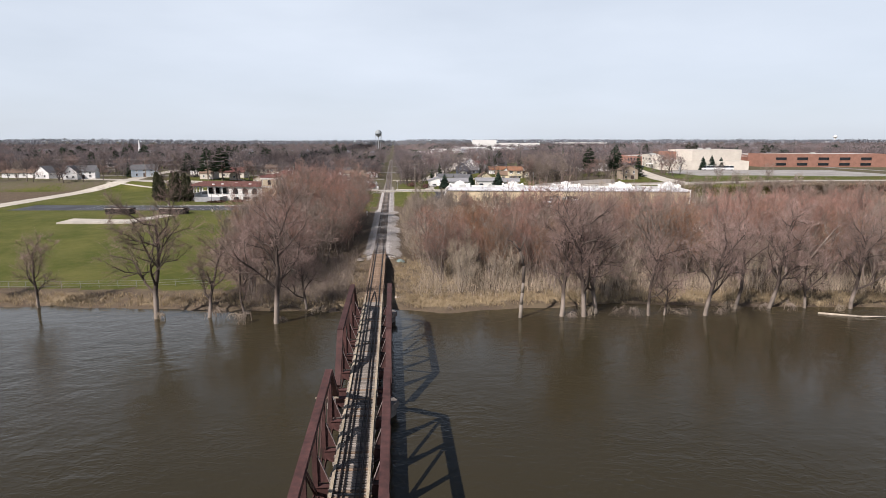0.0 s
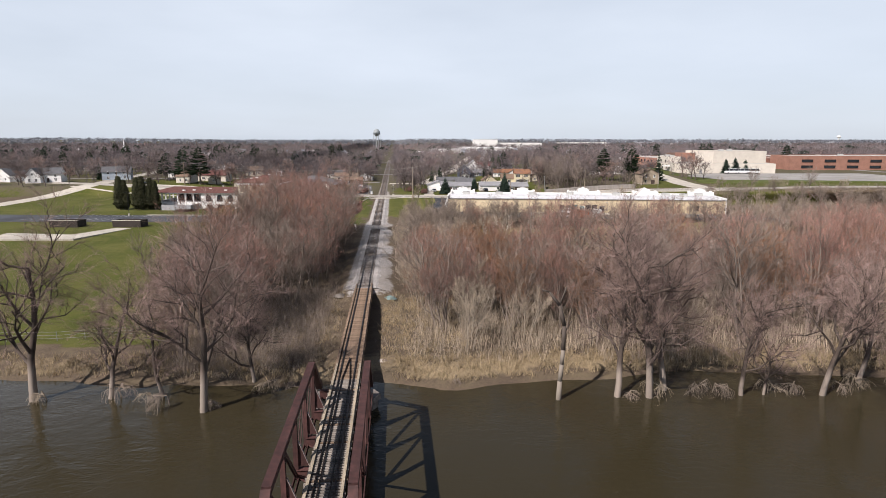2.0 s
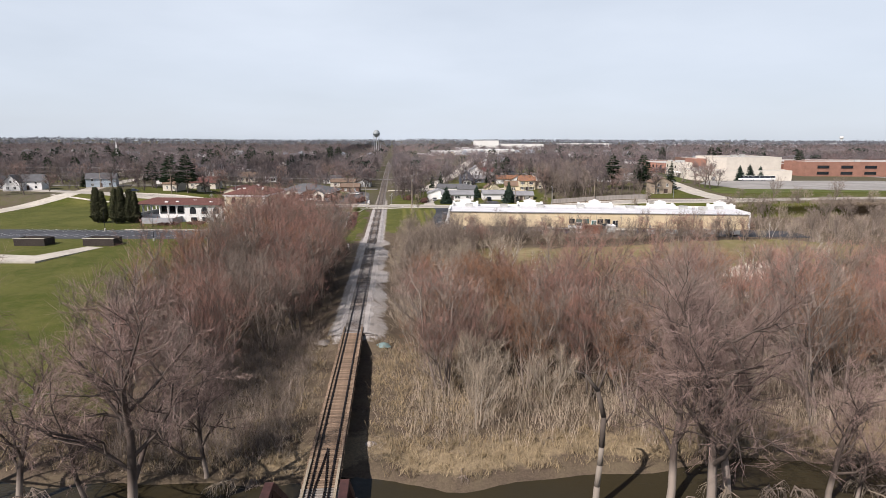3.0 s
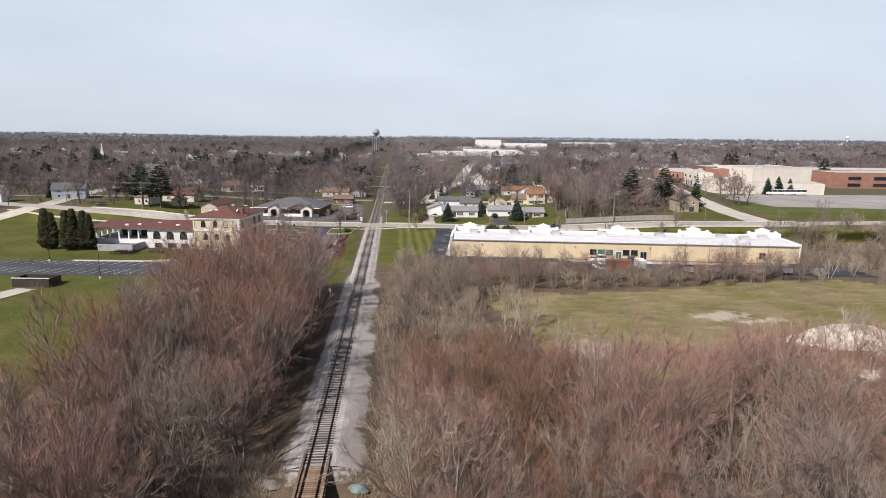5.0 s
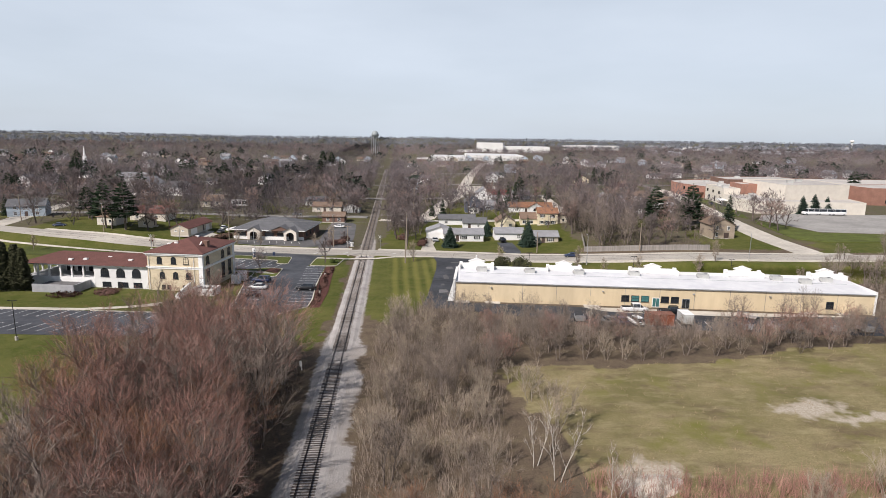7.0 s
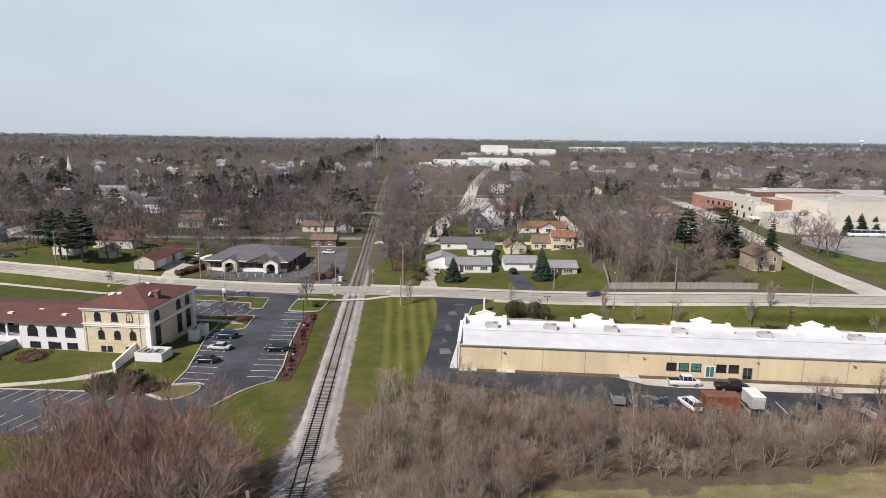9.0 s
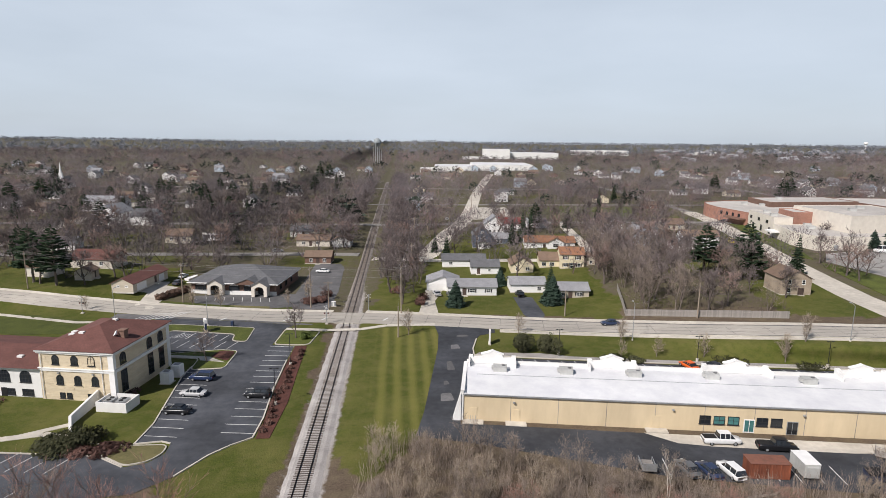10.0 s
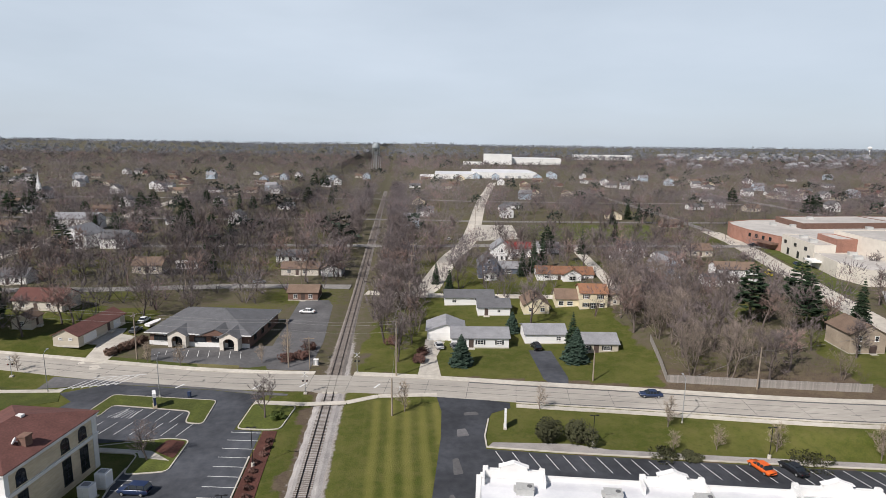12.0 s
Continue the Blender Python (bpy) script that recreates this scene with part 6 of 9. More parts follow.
# grey-roofed brick office beyond the road
def brick_office():
    t = thing("office_building", "single-storey brick office with grey roof and arched porches", "office building", pose(-48.2, 312.6, -0.06, 0, 0, -8.0))
    w, d, h = 25.5, 21, 3.3
    part("wall", Shape().box(0, w, 0, d, -0.3, h), M_BRICK_DARK, t)
    part("roof", hip_roof(0, w, 0, d, h, 3.3, 0.9, 0.18), M_ROOF_GREY, t)
    part("fascia", Shape().box(-0.95, w + 0.95, -0.95, -0.85, h - 0.12, h + 0.14).box(w + 0.85, w + 0.95, -0.95, d, h - 0.12, h + 0.14), M_WHITE, t)
    part("base_course", Shape().box(-0.12, w + 0.12, -0.14, 0.1, -0.2, 1.0), M_STUCCO, t, "pale stone base course")
    for c, front in ((7.9, -1.8), (21.4, -2.6)):
        p = part("porch", Shape().wallprism([(c - 2.3, 0), (c - 1.35, 0), (c - 1.35, 2.0)] + [(c + 1.35 * math.cos(a), 2.0 + 0.95 * math.sin(a)) for a in [math.pi * k / 8 for k in range(7, 0, -1)]] + [(c + 1.35, 2.0), (c + 1.35, 0), (c + 2.3, 0), (c + 2.3, h), (c, h + 1.25), (c - 2.3, h)], front, front + 0.4), M_CREAMWALL, t, "pale arched gable porch")
        part("porch_side", Shape().box(c - 2.3, c - 2.0, front + 0.4, 0, 0, h).box(c + 2.0, c + 2.3, front + 0.4, 0, 0, h), M_CREAMWALL, p)
        part("porch_roof", Shape().add([(c - 2.9, front - 0.35, h - 0.3), (c, front - 0.35, h + 1.3), (c + 2.9, front - 0.35, h - 0.3), (c - 2.9, 8.2, h - 0.3), (c, 8.4, h + 1.3), (c + 2.9, 8.2, h - 0.3),
                                        (c - 2.9, front - 0.35, h - 0.1), (c, front - 0.35, h + 1.5), (c + 2.9, front - 0.35, h - 0.1), (c - 2.9, 8.2, h - 0.1), (c, 8.4, h + 1.5), (c + 2.9, 8.2, h - 0.1)],
                                       [(6, 7, 10, 9), (7, 8, 11, 10), (3, 4, 1, 0), (4, 5, 2, 1), (0, 1, 7, 6), (1, 2, 8, 7), (0, 6, 9, 3), (2, 5, 11, 8)]), M_ROOF_GREY, p)
        dr = part("door", Shape().box(c - 1.2, c + 1.2, -0.15, -0.02, 0, 2.5), M_BLACK, t)
        part("door_glass", Shape().box(c - 1.1, c - 0.1, -0.18, -0.14, 0.2, 2.4).box(c + 0.1, c + 1.1, -0.18, -0.14, 0.2, 2.4), M_GLASS, dr)
    b = Shape().wallprism([(13.7, h - 0.1), (20.9, h - 0.1), (17.6, h + 1.45)], -1.4, -1.2)
    part("sign_gable", b, M_BRICK_DARK, t)
    part("gable_roof", Shape().add([(13.2, -1.6, h - 0.15), (17.6, -1.6, h + 1.6), (22.0, -1.6, h - 0.15), (13.2, 9, h - 0.15), (17.6, 9, h + 1.75), (22, 9, h - 0.15), (13.2, -1.6, h + 0.02), (17.6, -1.6, h + 1.75), (22.0, -1.6, h + 0.02)],
                                   [(6, 7, 4, 3), (7, 8, 5, 4), (0, 1, 7, 6), (1, 2, 8, 7), (0, 3, 4, 1), (1, 4, 5, 2)]), M_ROOF_GREY, t)
    for x, ww in ((2.8, 3.4), (13.0, 3.2), (17.2, 2.6)):
        window(t, pose(x, -0.02, 0.9), ww, 1.5, False, M_TRIM_BLACK, (3, 1))
        part("sign_bar", Shape().box(x - ww * 0.36, x + ww * 0.36, -0.12, -0.02, 2.6, 2.8), M_WHITE, t)
    for u in (4, 9, 14):
        window(t, pose(w, u, 0.9, 0, 0, 90), 1.6, 1.5, False, M_TRIM_BLACK, (2, 1))


brick_office()
house("long pale garage with a brown shingle roof", -71.6, 313.6, -7.5, 6.6, 19.5, 2.7, 1.6, M_BEIGE, M_ROOF_BROWN, "y", [("s", 2.0, 1.6, 0.9, 0.5), ("s", 4.6, 1.6, 0.9, 0.5)], [("e", 12.2, 1.0)], [("e", 4.5, 5.0), ("e", 15.8, 3.0)], name="garage")
house("small brown house with a gable porch", -90, 328.5, 5, 5, 6, 2.6, 1.5, M_BEIGE, M_ROOF_TAN, "y", [("s", 2.5, 1.0, 1.2, 1.1)], [("e", 3, 0.9)], name="house")
house("pale house with a dark brown roof behind trees", -101, 347, -6, 15, 9, 3.2, 2.6, M_CREAMWALL, M_ROOF_BROWN, "x", [("s", 3, 1, 1.4, 1.3), ("s", 11, 1, 1.4, 1.3)], [("s", 7, 1.0)])

# houses beyond the crossing, by the road
house("white ranch garage with a pale grey roof", 21.4, 312.8, -4, 9.8, 8.5, 2.7, 1.8, M_SIDING, M_ROOF_PALE, "y", garage=[("s", 2.7, 4.2), ("s", 7.4, 3.8)])
house("white ranch house with black shutters and grey roof", 27.4, 306.9, -3, 14.4, 8.2, 2.75, 1.5, M_SIDING, M_ROOF_PALE, "x", [("s", 2.5, 1.0, 1.4, 1.2), ("s", 7.2, 1.0, 1.6, 1.2), ("s", 12.0, 1.0, 1.3, 1.1)], [("s", 4.9, 1.0)], shutters=True)
house("white carport house with a pale grey roof", 46.6, 309.2, -3, 10.6, 8.2, 2.7, 1.5, M_SIDING, M_ROOF_PALE, "x", [("s", 8.6, 1.0, 1.2, 1.1)], garage=[("s", 3.0, 0.2)])
house("tan ranch house with a pale grey roof", 57.8, 302.2, -5, 10.4, 8.0, 2.65, 1.5, M_BEIGE, M_ROOF_PALE, "x", [("s", 2.4, 1.0, 1.6, 1.1), ("s", 7.6, 1.0, 1.6, 1.1)], [("s", 5.0, 1.0)], shutters=True)
house("white garage with a slate grey roof", 37.6, 334.2, -3, 9.6, 8.0, 2.7, 1.7, M_SIDING, M_ROOF_GREY, "x", [("s", 6.2, 1.2, 0.9, 0.9)], [("s", 2.5, 0.9)])
house("long low house with a dark grey roof", 28.5, 345.5, -3, 15.5, 7.5, 2.7, 1.6, M_SIDING, M_ROOF_GREY, "x", [("s", 3, 1.0, 1.3, 1.1), ("s", 13, 1.0, 1.0, 1.0)])
house("cream cottage with a tan gable roof", 51.7, 335.4, -4, 7.6, 9.5, 3.0, 2.6, M_CREAM, M_ROOF_TAN, "y", [("s", 2.0, 1.0, 1.0, 1.1), ("s", 5.6, 1.0, 1.3, 1.2)], [("e", 4, 0.9)])
house("two-storey cream house with a red-brown roof", 70.6, 341.4, -7, 8.4, 8.5, 5.4, 1.9, M_CREAM, M_ROOF_RUST, "x", [("s", 1.8, 3.6, 1.2, 1.3), ("s", 6.2, 3.6, 1.2, 1.3), ("s", 1.8, 0.9, 1.2, 1.3), ("s", 4.2, 0.4, 1.6, 1.9), ("s", 6.6, 0.9, 1.1, 1.3)], [], shutters=True)
house("cream house wing with a brown roof", 63.5, 343.4, -7, 7.2, 7.6, 3.0, 2.2, M_CREAM, M_ROOF_TAN, "x", [("s", 1.6, 0.8, 1.6, 1.4), ("s", 4.4, 0.8, 1.8, 1.4)], [])
house("tan shed with a brown roof", 80.5, 346, -6, 5.5, 6.5, 2.6, 1.6, M_BEIGE, M_ROOF_TAN, "y", [("s", 2.7, 1.0, 1.0, 1.0)], name="shed")
house("white ranch house with a rust-orange roof", 66, 380.5, -6, 21, 9, 2.9, 2.0, M_SIDING, M_ROOF_RUST, "x", [("s", 3.5, 1.0, 1.6, 1.2), ("s", 12.0, 0.8, 2.4, 1.5), ("s", 18.5, 1.0, 1.4, 1.2)], [("s", 8.2, 1.0)])
house("white house gable with a rust-orange roof", 75.5, 379, -6, 6.8, 6, 2.9, 2.0, M_SIDING, M_ROOF_RUST, "y", [("s", 3.4, 0.8, 2.4, 1.5)])
house("slate blue two-storey house with white trim", 44.0, 382.5, -4, 7.8, 11, 5.4, 3.2, M_BLUEGREY, M_ROOF_GREY, "y", [("s", 1.9, 3.4, 1.0, 1.5), ("s", 4.3, 3.4, 1.8, 1.5), ("s", 3.9, 6.2, 1.0, 1.0)], [])
house("white enclosed porch with a grey roof", 45.4, 379.0, -4, 5.2, 3.4, 2.6, 1.0, M_SIDING, M_ROOF_GREY, "y", [("s", 1.3, 0.9, 1.3, 1.4), ("s", 3.4, 0.9, 1.6, 1.4)], [], name="porch")
house("slate blue house wing with a grey roof", 52.4, 389, -4, 10, 7, 3.0, 2.0, M_BLUEGREY, M_ROOF_PALE, "x", [("s", 4, 1.0, 2.4, 1.3)], [])
house("white two-storey farmhouse with a dark red roof", 54, 416, -4, 9, 10, 5.6, 3.4, M_SIDING, M_ROOF_PALE, "y", [("s", 2.5, 0.8, 1.0, 1.8), ("s", 4.5, 0.8, 1.0, 1.8), ("s", 6.5, 0.8, 1.0, 1.8), ("s", 4.5, 4.2, 1.0, 1.4)], [])
house("white farmhouse wing with a dark red roof", 60, 424, -4, 13, 9, 4.6, 2.2, M_SIDING, mat("dark_red_metal_roof", (0.28, 0.05, 0.045), (0.2, 0.04, 0.036), 1, 0.5, 0.1), "x", [("s", 7, 1.0, 1.3, 1.3), ("s", 10, 1.0, 1.3, 1.3)], [])
house("white garage with an evergreen beside it", 79, 436, -4, 10, 8, 3, 2, M_SIDING, M_ROOF_PALE, "x", [("s", 5, 1, 1.2, 1.1)], [])
house("small white house with a pale roof", 107, 415, -4, 9, 8, 2.8, 1.6, M_SIDING, M_ROOF_PALE, "x", [("s", 3, 1.0, 1.2, 1.2), ("s", 7, 1.0, 1.2, 1.2)], [])
house("small white cottage with a grey gable roof", 118, 428, -4, 9, 10, 3.6, 2.8, M_SIDING, M_ROOF_GREY, "y", [("s", 2.5, 1.0, 1.2, 1.2), ("s", 6.5, 1.0, 1.2, 1.2)], [])
house("low brown house beside the railway", -21.5, 352.5, -2, 9.5, 8, 2.7, 1.5, M_BRICK_DARK, M_ROOF_TAN, "x", [("s", 2.4, 0.8, 1.2, 1.3), ("s", 7.2, 0.8, 1.2, 1.3)], [("s", 4.8, 1.0)])
house("cream ranch house with a tan roof", -30.5, 388, -3, 14, 8.5, 2.8, 1.7, M_CREAMWALL, M_ROOF_TAN, "x", [("s", 3, 1, 1.5, 1.2), ("s", 9, 1, 1.5, 1.2)], [("s", 6, 1.0)])
house("white garage with a tan gable roof", -15.5, 386, -3, 8, 8, 2.7, 2.0, M_SIDING, M_ROOF_TAN, "y", garage=[("s", 4.0, 4.5)])
house("two-storey white house with a dark roof", 134, 378, -8, 15, 9, 5.6, 2.0, M_SIDING, M_ROOF_TAN, "x", [("s", 3, 3.6, 1.2, 1.3), ("s", 7, 3.6, 1.2, 1.3), ("s", 11, 3.6, 1.2, 1.3), ("s", 3, 0.9, 1.2, 1.3), ("s", 11, 0.9, 1.2, 1.3)], [("s", 7, 1.0)])
house("small white garage with a grey roof", 127, 373, -8, 7, 7, 2.7, 1.6, M_SIDING, M_ROOF_GREY, "x", garage=[("s", 3.5, 4)])
house("tan two-storey brick house among bare trees", 128, 303, -6, 9, 10, 5.2, 2.4, mat("tan_brick", (0.38, 0.31, 0.24), (0.28, 0.225, 0.17), 0.4, 0.9), M_ROOF_TAN, "y", [("s", 2.4, 3.4, 1.0, 1.4), ("s", 6.6, 3.4, 1.0, 1.4), ("s", 2.4, 0.8, 1.0, 1.5)], [("s", 6.0, 1.6)])
house("white two-storey house beside the side street", -154, 354, 16, 14, 9, 4.6, 2.6, M_PALEBLUE, M_ROOF_GREY, "x", [("s", 3, 3.4, 1.2, 1.4), ("s", 7, 3.4, 1.2, 1.4), ("s", 11, 3.4, 1.2, 1.4), ("s", 3, 0.8, 1.2, 1.4), ("s", 11, 0.8, 1.2, 1.4)], [("s", 7, 1)])
house("large white house with a dark roof and front gable", -183, 338, 10, 15, 9, 4.4, 3.0, M_SIDING, M_ROOF_GREY, "x", [("s", 2.5, 0.9, 1.2, 1.4), ("s", 5, 0.9, 1.2, 1.4), ("s", 12.5, 0.9, 1.2, 1.4), ("s", 12.5, 3.0, 1.0, 1.1)], [("s", 9, 1)])
house("white gabled house wing with a dark roof", -181.5, 332.5, 10, 7, 8, 4.2, 3.4, M_SIDING, M_ROOF_GREY, "y", [("s", 2, 0.9, 1.2, 1.4), ("s", 5, 0.9, 1.2, 1.4), ("s", 3.5, 4.0, 1.0, 1.2)])
house("white barn with a dark steep roof", -203, 344, -14, 9, 12, 3.6, 3.6, M_SIDING, M_ROOF_GREY, "y", [("s", 2.4, 1, 1.1, 1.2), ("s", 6.4, 1, 1.1, 1.2)])
house("long low white house among bare trees", -226, 352, 2, 17, 8, 3.0, 2.0, M_SIDING, M_ROOF_TAN, "x", [("s", 4, 1, 1.3, 1.2), ("s", 12, 1, 1.3, 1.2)], [("s", 8, 1)])
house("small white house with a grey roof by the street", -128, 378, 3, 12, 8, 3.0, 2.2, M_SIDING, M_ROOF_GREY, "x", [("s", 3, 1, 1.3, 1.2), ("s", 9, 1, 1.3, 1.2)], [("s", 6, 1)])
house("cream cottage with a brown roof among pines", -108, 334, -12, 8, 7, 3.4, 2.4, M_CREAMWALL, M_ROOF_TAN, "x", [("s", 2.4, 1, 1.1, 1.3), ("s", 5.6, 1, 1.1, 1.3)], [])
house("large white house with a grey gable roof", -142, 446, -4, 13, 16, 6.4, 4, M_SIDING, M_ROOF_PALE, "y", [("s", 3, 1, 1.2, 1.5), ("s", 6.5, 1, 1.2, 1.5), ("s", 10, 1, 1.2, 1.5), ("s", 4, 4.4, 1.2, 1.5), ("s", 9, 4.4, 1.2, 1.5)], [])
house("white barn-like house with a grey roof", -124, 447, -4, 11, 12, 5, 3, M_SIDING, M_ROOF_GREY, "x", [("s", 3, 1, 1.2, 1.4), ("s", 8, 1, 1.2, 1.4)], [])
house("long white house with a grey roof", -178, 505, -4, 24, 12, 6, 3, M_SIDING, M_ROOF_PALE, "x", [("s", 4, 3.4, 1.4, 1.4), ("s", 12, 3.4, 1.4, 1.4), ("s", 20, 3.4, 1.4, 1.4)], [])


# the school: brick and cream blocks, flat pale roofs
def flat_block(parent, name, x0, x1, y0, y1, h, wall, coping=True):
    b = part(name, Shape().box(x0, x1, y0, y1, -0.4, h), wall, parent)
    part("roof_membrane", Shape().box(x0 + 0.3, x1 - 0.3, y0 + 0.3, y1 - 0.3, h - 0.05, h + 0.05), M_MEMBRANE, b)
    if coping:
        c = Shape()
        c.box(x0 - 0.1, x1 + 0.1, y0 - 0.1, y0 + 0.3, h, h + 0.35).box(x0 - 0.1, x1 + 0.1, y1 - 0.3, y1 + 0.1, h, h + 0.35).box(x0 - 0.1, x0 + 0.3, y0 + 0.3, y1 - 0.3, h, h + 0.35).box(x1 - 0.3, x1 + 0.1, y0 + 0.3, y1 - 0.3, h, h + 0.35)
        part("coping", c, M_STUCCO, b)
    return b


M_ROOF_DECK = mat("pale_gravel_roof", (0.52, 0.485, 0.45), (0.4, 0.375, 0.345), 3, 0.9, 0, 0.003, 0.1)


def poly_block(parent, name, poly, h, wall):
    b = part(name, Shape().prism(poly, -0.4, h), wall, parent)
    k, inner = ring(poly, 0.35, h - 0.02, h + 0.4)
    part("coping", k, wall, b)
    part("roof_deck", Shape().prism(inner, h - 0.1, h + 0.08), M_ROOF_DECK, b)
    return b


def wall_pose(a, b, u, z):
    """Pose on the wall that runs from a to b with its outside to the right, u metres along it."""
    d = (Vector(b) - Vector(a)).normalized()
    p = Vector(a) + d * u
    return pose(p.x, p.y, z, 0, 0, math.degrees(math.atan2(d.y, d.x)))


def school():
    t = thing("school_building", "large flat-roofed school of red brick and cream blocks", "school", pose(0, 0, -0.06))
    A, B = (195, 410), (201, 441)
    cl = poly_block(t, "class_block", [A, (203.8, 408.6), (210, 439.6), B], 9.0, M_CREAMWALL)
    poly_block(t, "low_block", [(189, 388), (191, 373.5), (245, 366.5), (251.6, 386.4), (211.8, 381.6), (213.2, 408.2), (204, 408.2), (195, 409.6)], 5.8, M_CREAMWALL)
    poly_block(t, "gym_block", [(212, 382), (251.5, 387), (257, 426), (214.4, 424.5)], 13.3, M_CREAMWALL)
    poly_block(t, "brick_cube", [(204.2, 409), (213.4, 408.6), (214.2, 424.4), (207.2, 425.4)], 11.6, M_BRICK)
    br = poly_block(t, "brick_block", [(202, 442), (210.4, 440), (207.6, 426), (214.3, 425), (257, 426.6), (300, 440), (300, 512), (224, 506), (206, 498), (201, 486), (199, 468)], 7.2, M_BRICK)
    poly_block(t, "roof_storey", [(232, 470), (290, 474), (290, 504), (236, 500)], 10.0, M_BRICK_DARK)
    poly_block(t, "brick_wing", [(286, 411.6), (380, 402), (388, 452), (300.6, 439), (286, 434.6)], 9.6, M_BRICK)
    poly_block(t, "brick_wing", [(301, 442), (400, 456), (410, 510), (301, 520)], 8.0, M_BRICK_DARK)
    for k in range(3):
        window(cl, wall_pose(B, A, 4 + k * 10, 5.6), 2.6, 1.5, False, M_TRIM_BLACK, (2, 1), name="window")
        window(cl, wall_pose(B, A, 7.5 + k * 10, 0.8), 2.2, 3.0, False, M_TRIM_BLACK, (2, 2))
    for k in range(4):
        window(br, wall_pose((199, 468), (202, 442), 0, 0) @ pose(3 + k * 5, -0.02, 4.2), 1.8, 1.8, False, M_TRIM_BLACK, (2, 1))
    part("entrance_canopy", Shape().box(-7, 7, -4, 0, 3.2, 4.0), M_BRICK_DARK, t, at=wall_pose((199, 468), (202, 442), 17, 0))
    part("entrance_canopy", Shape().box(-4, 4, -4, 0, 3.0, 3.7), M_WHITE, t, at=wall_pose(A, (189, 388), 5, 0))
    for k in range(5):
        window(t, pose(298 + k * 16, 410.2 - k * 1.64, 5.6, 0, 0, -5.85), 8, 1.8, False, M_TRIM_BLACK, (4, 1))
        window(t, pose(298 + k * 16, 410.2 - k * 1.64, 1.4, 0, 0, -5.85), 8, 1.8, False, M_TRIM_BLACK, (4, 1))
    for x in (199, 216, 226):
        part("service_door", Shape().box(-0.8, 0.8, -0.1, 0.05, 0, 2.3), M_METAL, t, at=pose(x, 373.5 - (x - 191) * 0.1296 - 0.03, 0, 0, 0, -7.4))
    for x, y, z in ((200, 418, 9.0), (204, 430, 9.0), (204, 396, 5.8), (208, 404, 5.8), (225, 485, 7.2), (232, 478, 7.2), (255, 480, 7.2), (270, 470, 7.2), (228, 402, 13.3), (240, 412, 13.3), (250, 490, 10), (330, 420, 9.6), (350, 470, 8)):
        part("rooftop_unit", Shape().box(-1.6, 1.6, -1.1, 1.1, -0.1, 1.4).box(-1.7, 1.7, -1.2, 1.2, 1.4, 1.5), M_UNIT, t, at=pose(x, y, z, 0, 0, -15))


school()

# water tower
wt = thing("water_tower", "pale round water tower on slender legs", "water tower", pose(-26, 1178, 0))
s = Shape()
prof = [(0.3, 30.5), (4.0, 32.5), (6.2, 36), (6.4, 38.5), (5.0, 42), (2.4, 44.2), (0.1, 44.8)]
for (r0, z0), (r1, z1) in zip(prof, prof[1:]):
    s.tube((0, 0, z0), (0, 0, z1), r0, r1, 16, caps=False)
part("tank", s, mat("pale_tower_paint", (0.36, 0.40, 0.41), (0.28, 0.31, 0.32), 3, 0.6), wt, smooth=True)
for k in range(6):
    a = k * math.pi / 3
    part("leg", Shape().tube((7.6 * math.cos(a), 7.6 * math.sin(a), -1), (5.9 * math.cos(a), 5.9 * math.sin(a), 36), 0.38, 0.32, 6), M_METAL, wt)
part("riser", Shape().tube((0, 0, -1), (0, 0, 31), 0.9, 0.8, 8), M_METAL, wt)
part("walkway", Shape().tube((0, 0, 36.4), (0, 0, 36.7), 7.2, 7.2, 16), M_METAL, wt)


# far warehouses
def warehouse(x, y, w, d, h, rot=0, wall=None, label="large white flat-roofed warehouse far off among trees"):
    t = thing("warehouse", label, "warehouse", pose(x, y, height(x, y) - 0.5, 0, 0, rot), "far warehouses")
    flat_block(t, "wall", 0, w, 0, d, h, wall or M_STUCCO)
    for k in range(max(1, int(w / 18))):
        part("loading_door", Shape().box(6 + k * 18, 10 + k * 18, -0.2, 0.1, 0, 4.5), M_METAL, t)


warehouse(60, 945, 60, 70, 8, -4)
warehouse(118, 985, 86, 95, 8.5, -4)
warehouse(40, 930, 18, 30, 6, -4)
warehouse(200, 1470, 60, 60, 22, -6)
warehouse(262, 1478, 110, 80, 14, -6)
warehouse(150, 1440, 45, 25, 6, -6)
warehouse(520, 1850, 160, 60, 14, -6)
warehouse(930, 1900, 90, 60, 10, 0)


# ---- planting ----
rnd = random.Random(77)


def scatter(poly, n, apart, avoid=()):
    """Up to n places inside an outline, at least so far apart."""
    xs, ys = [p[0] for p in poly], [p[1] for p in poly]
    out, tries = [], 0
    while len(out) < n and tries < n * 60:
        tries += 1
        x, y = rnd.uniform(min(xs), max(xs)), rnd.uniform(min(ys), max(ys))
        if inside(poly, np.array(x), np.array(y)) and all((x - a) ** 2 + (y - b) ** 2 > apart ** 2 for a, b in out) and all(math.hypot(x - a, y - b) > r for a, b, r in avoid):
            out.append((x, y))
    return out


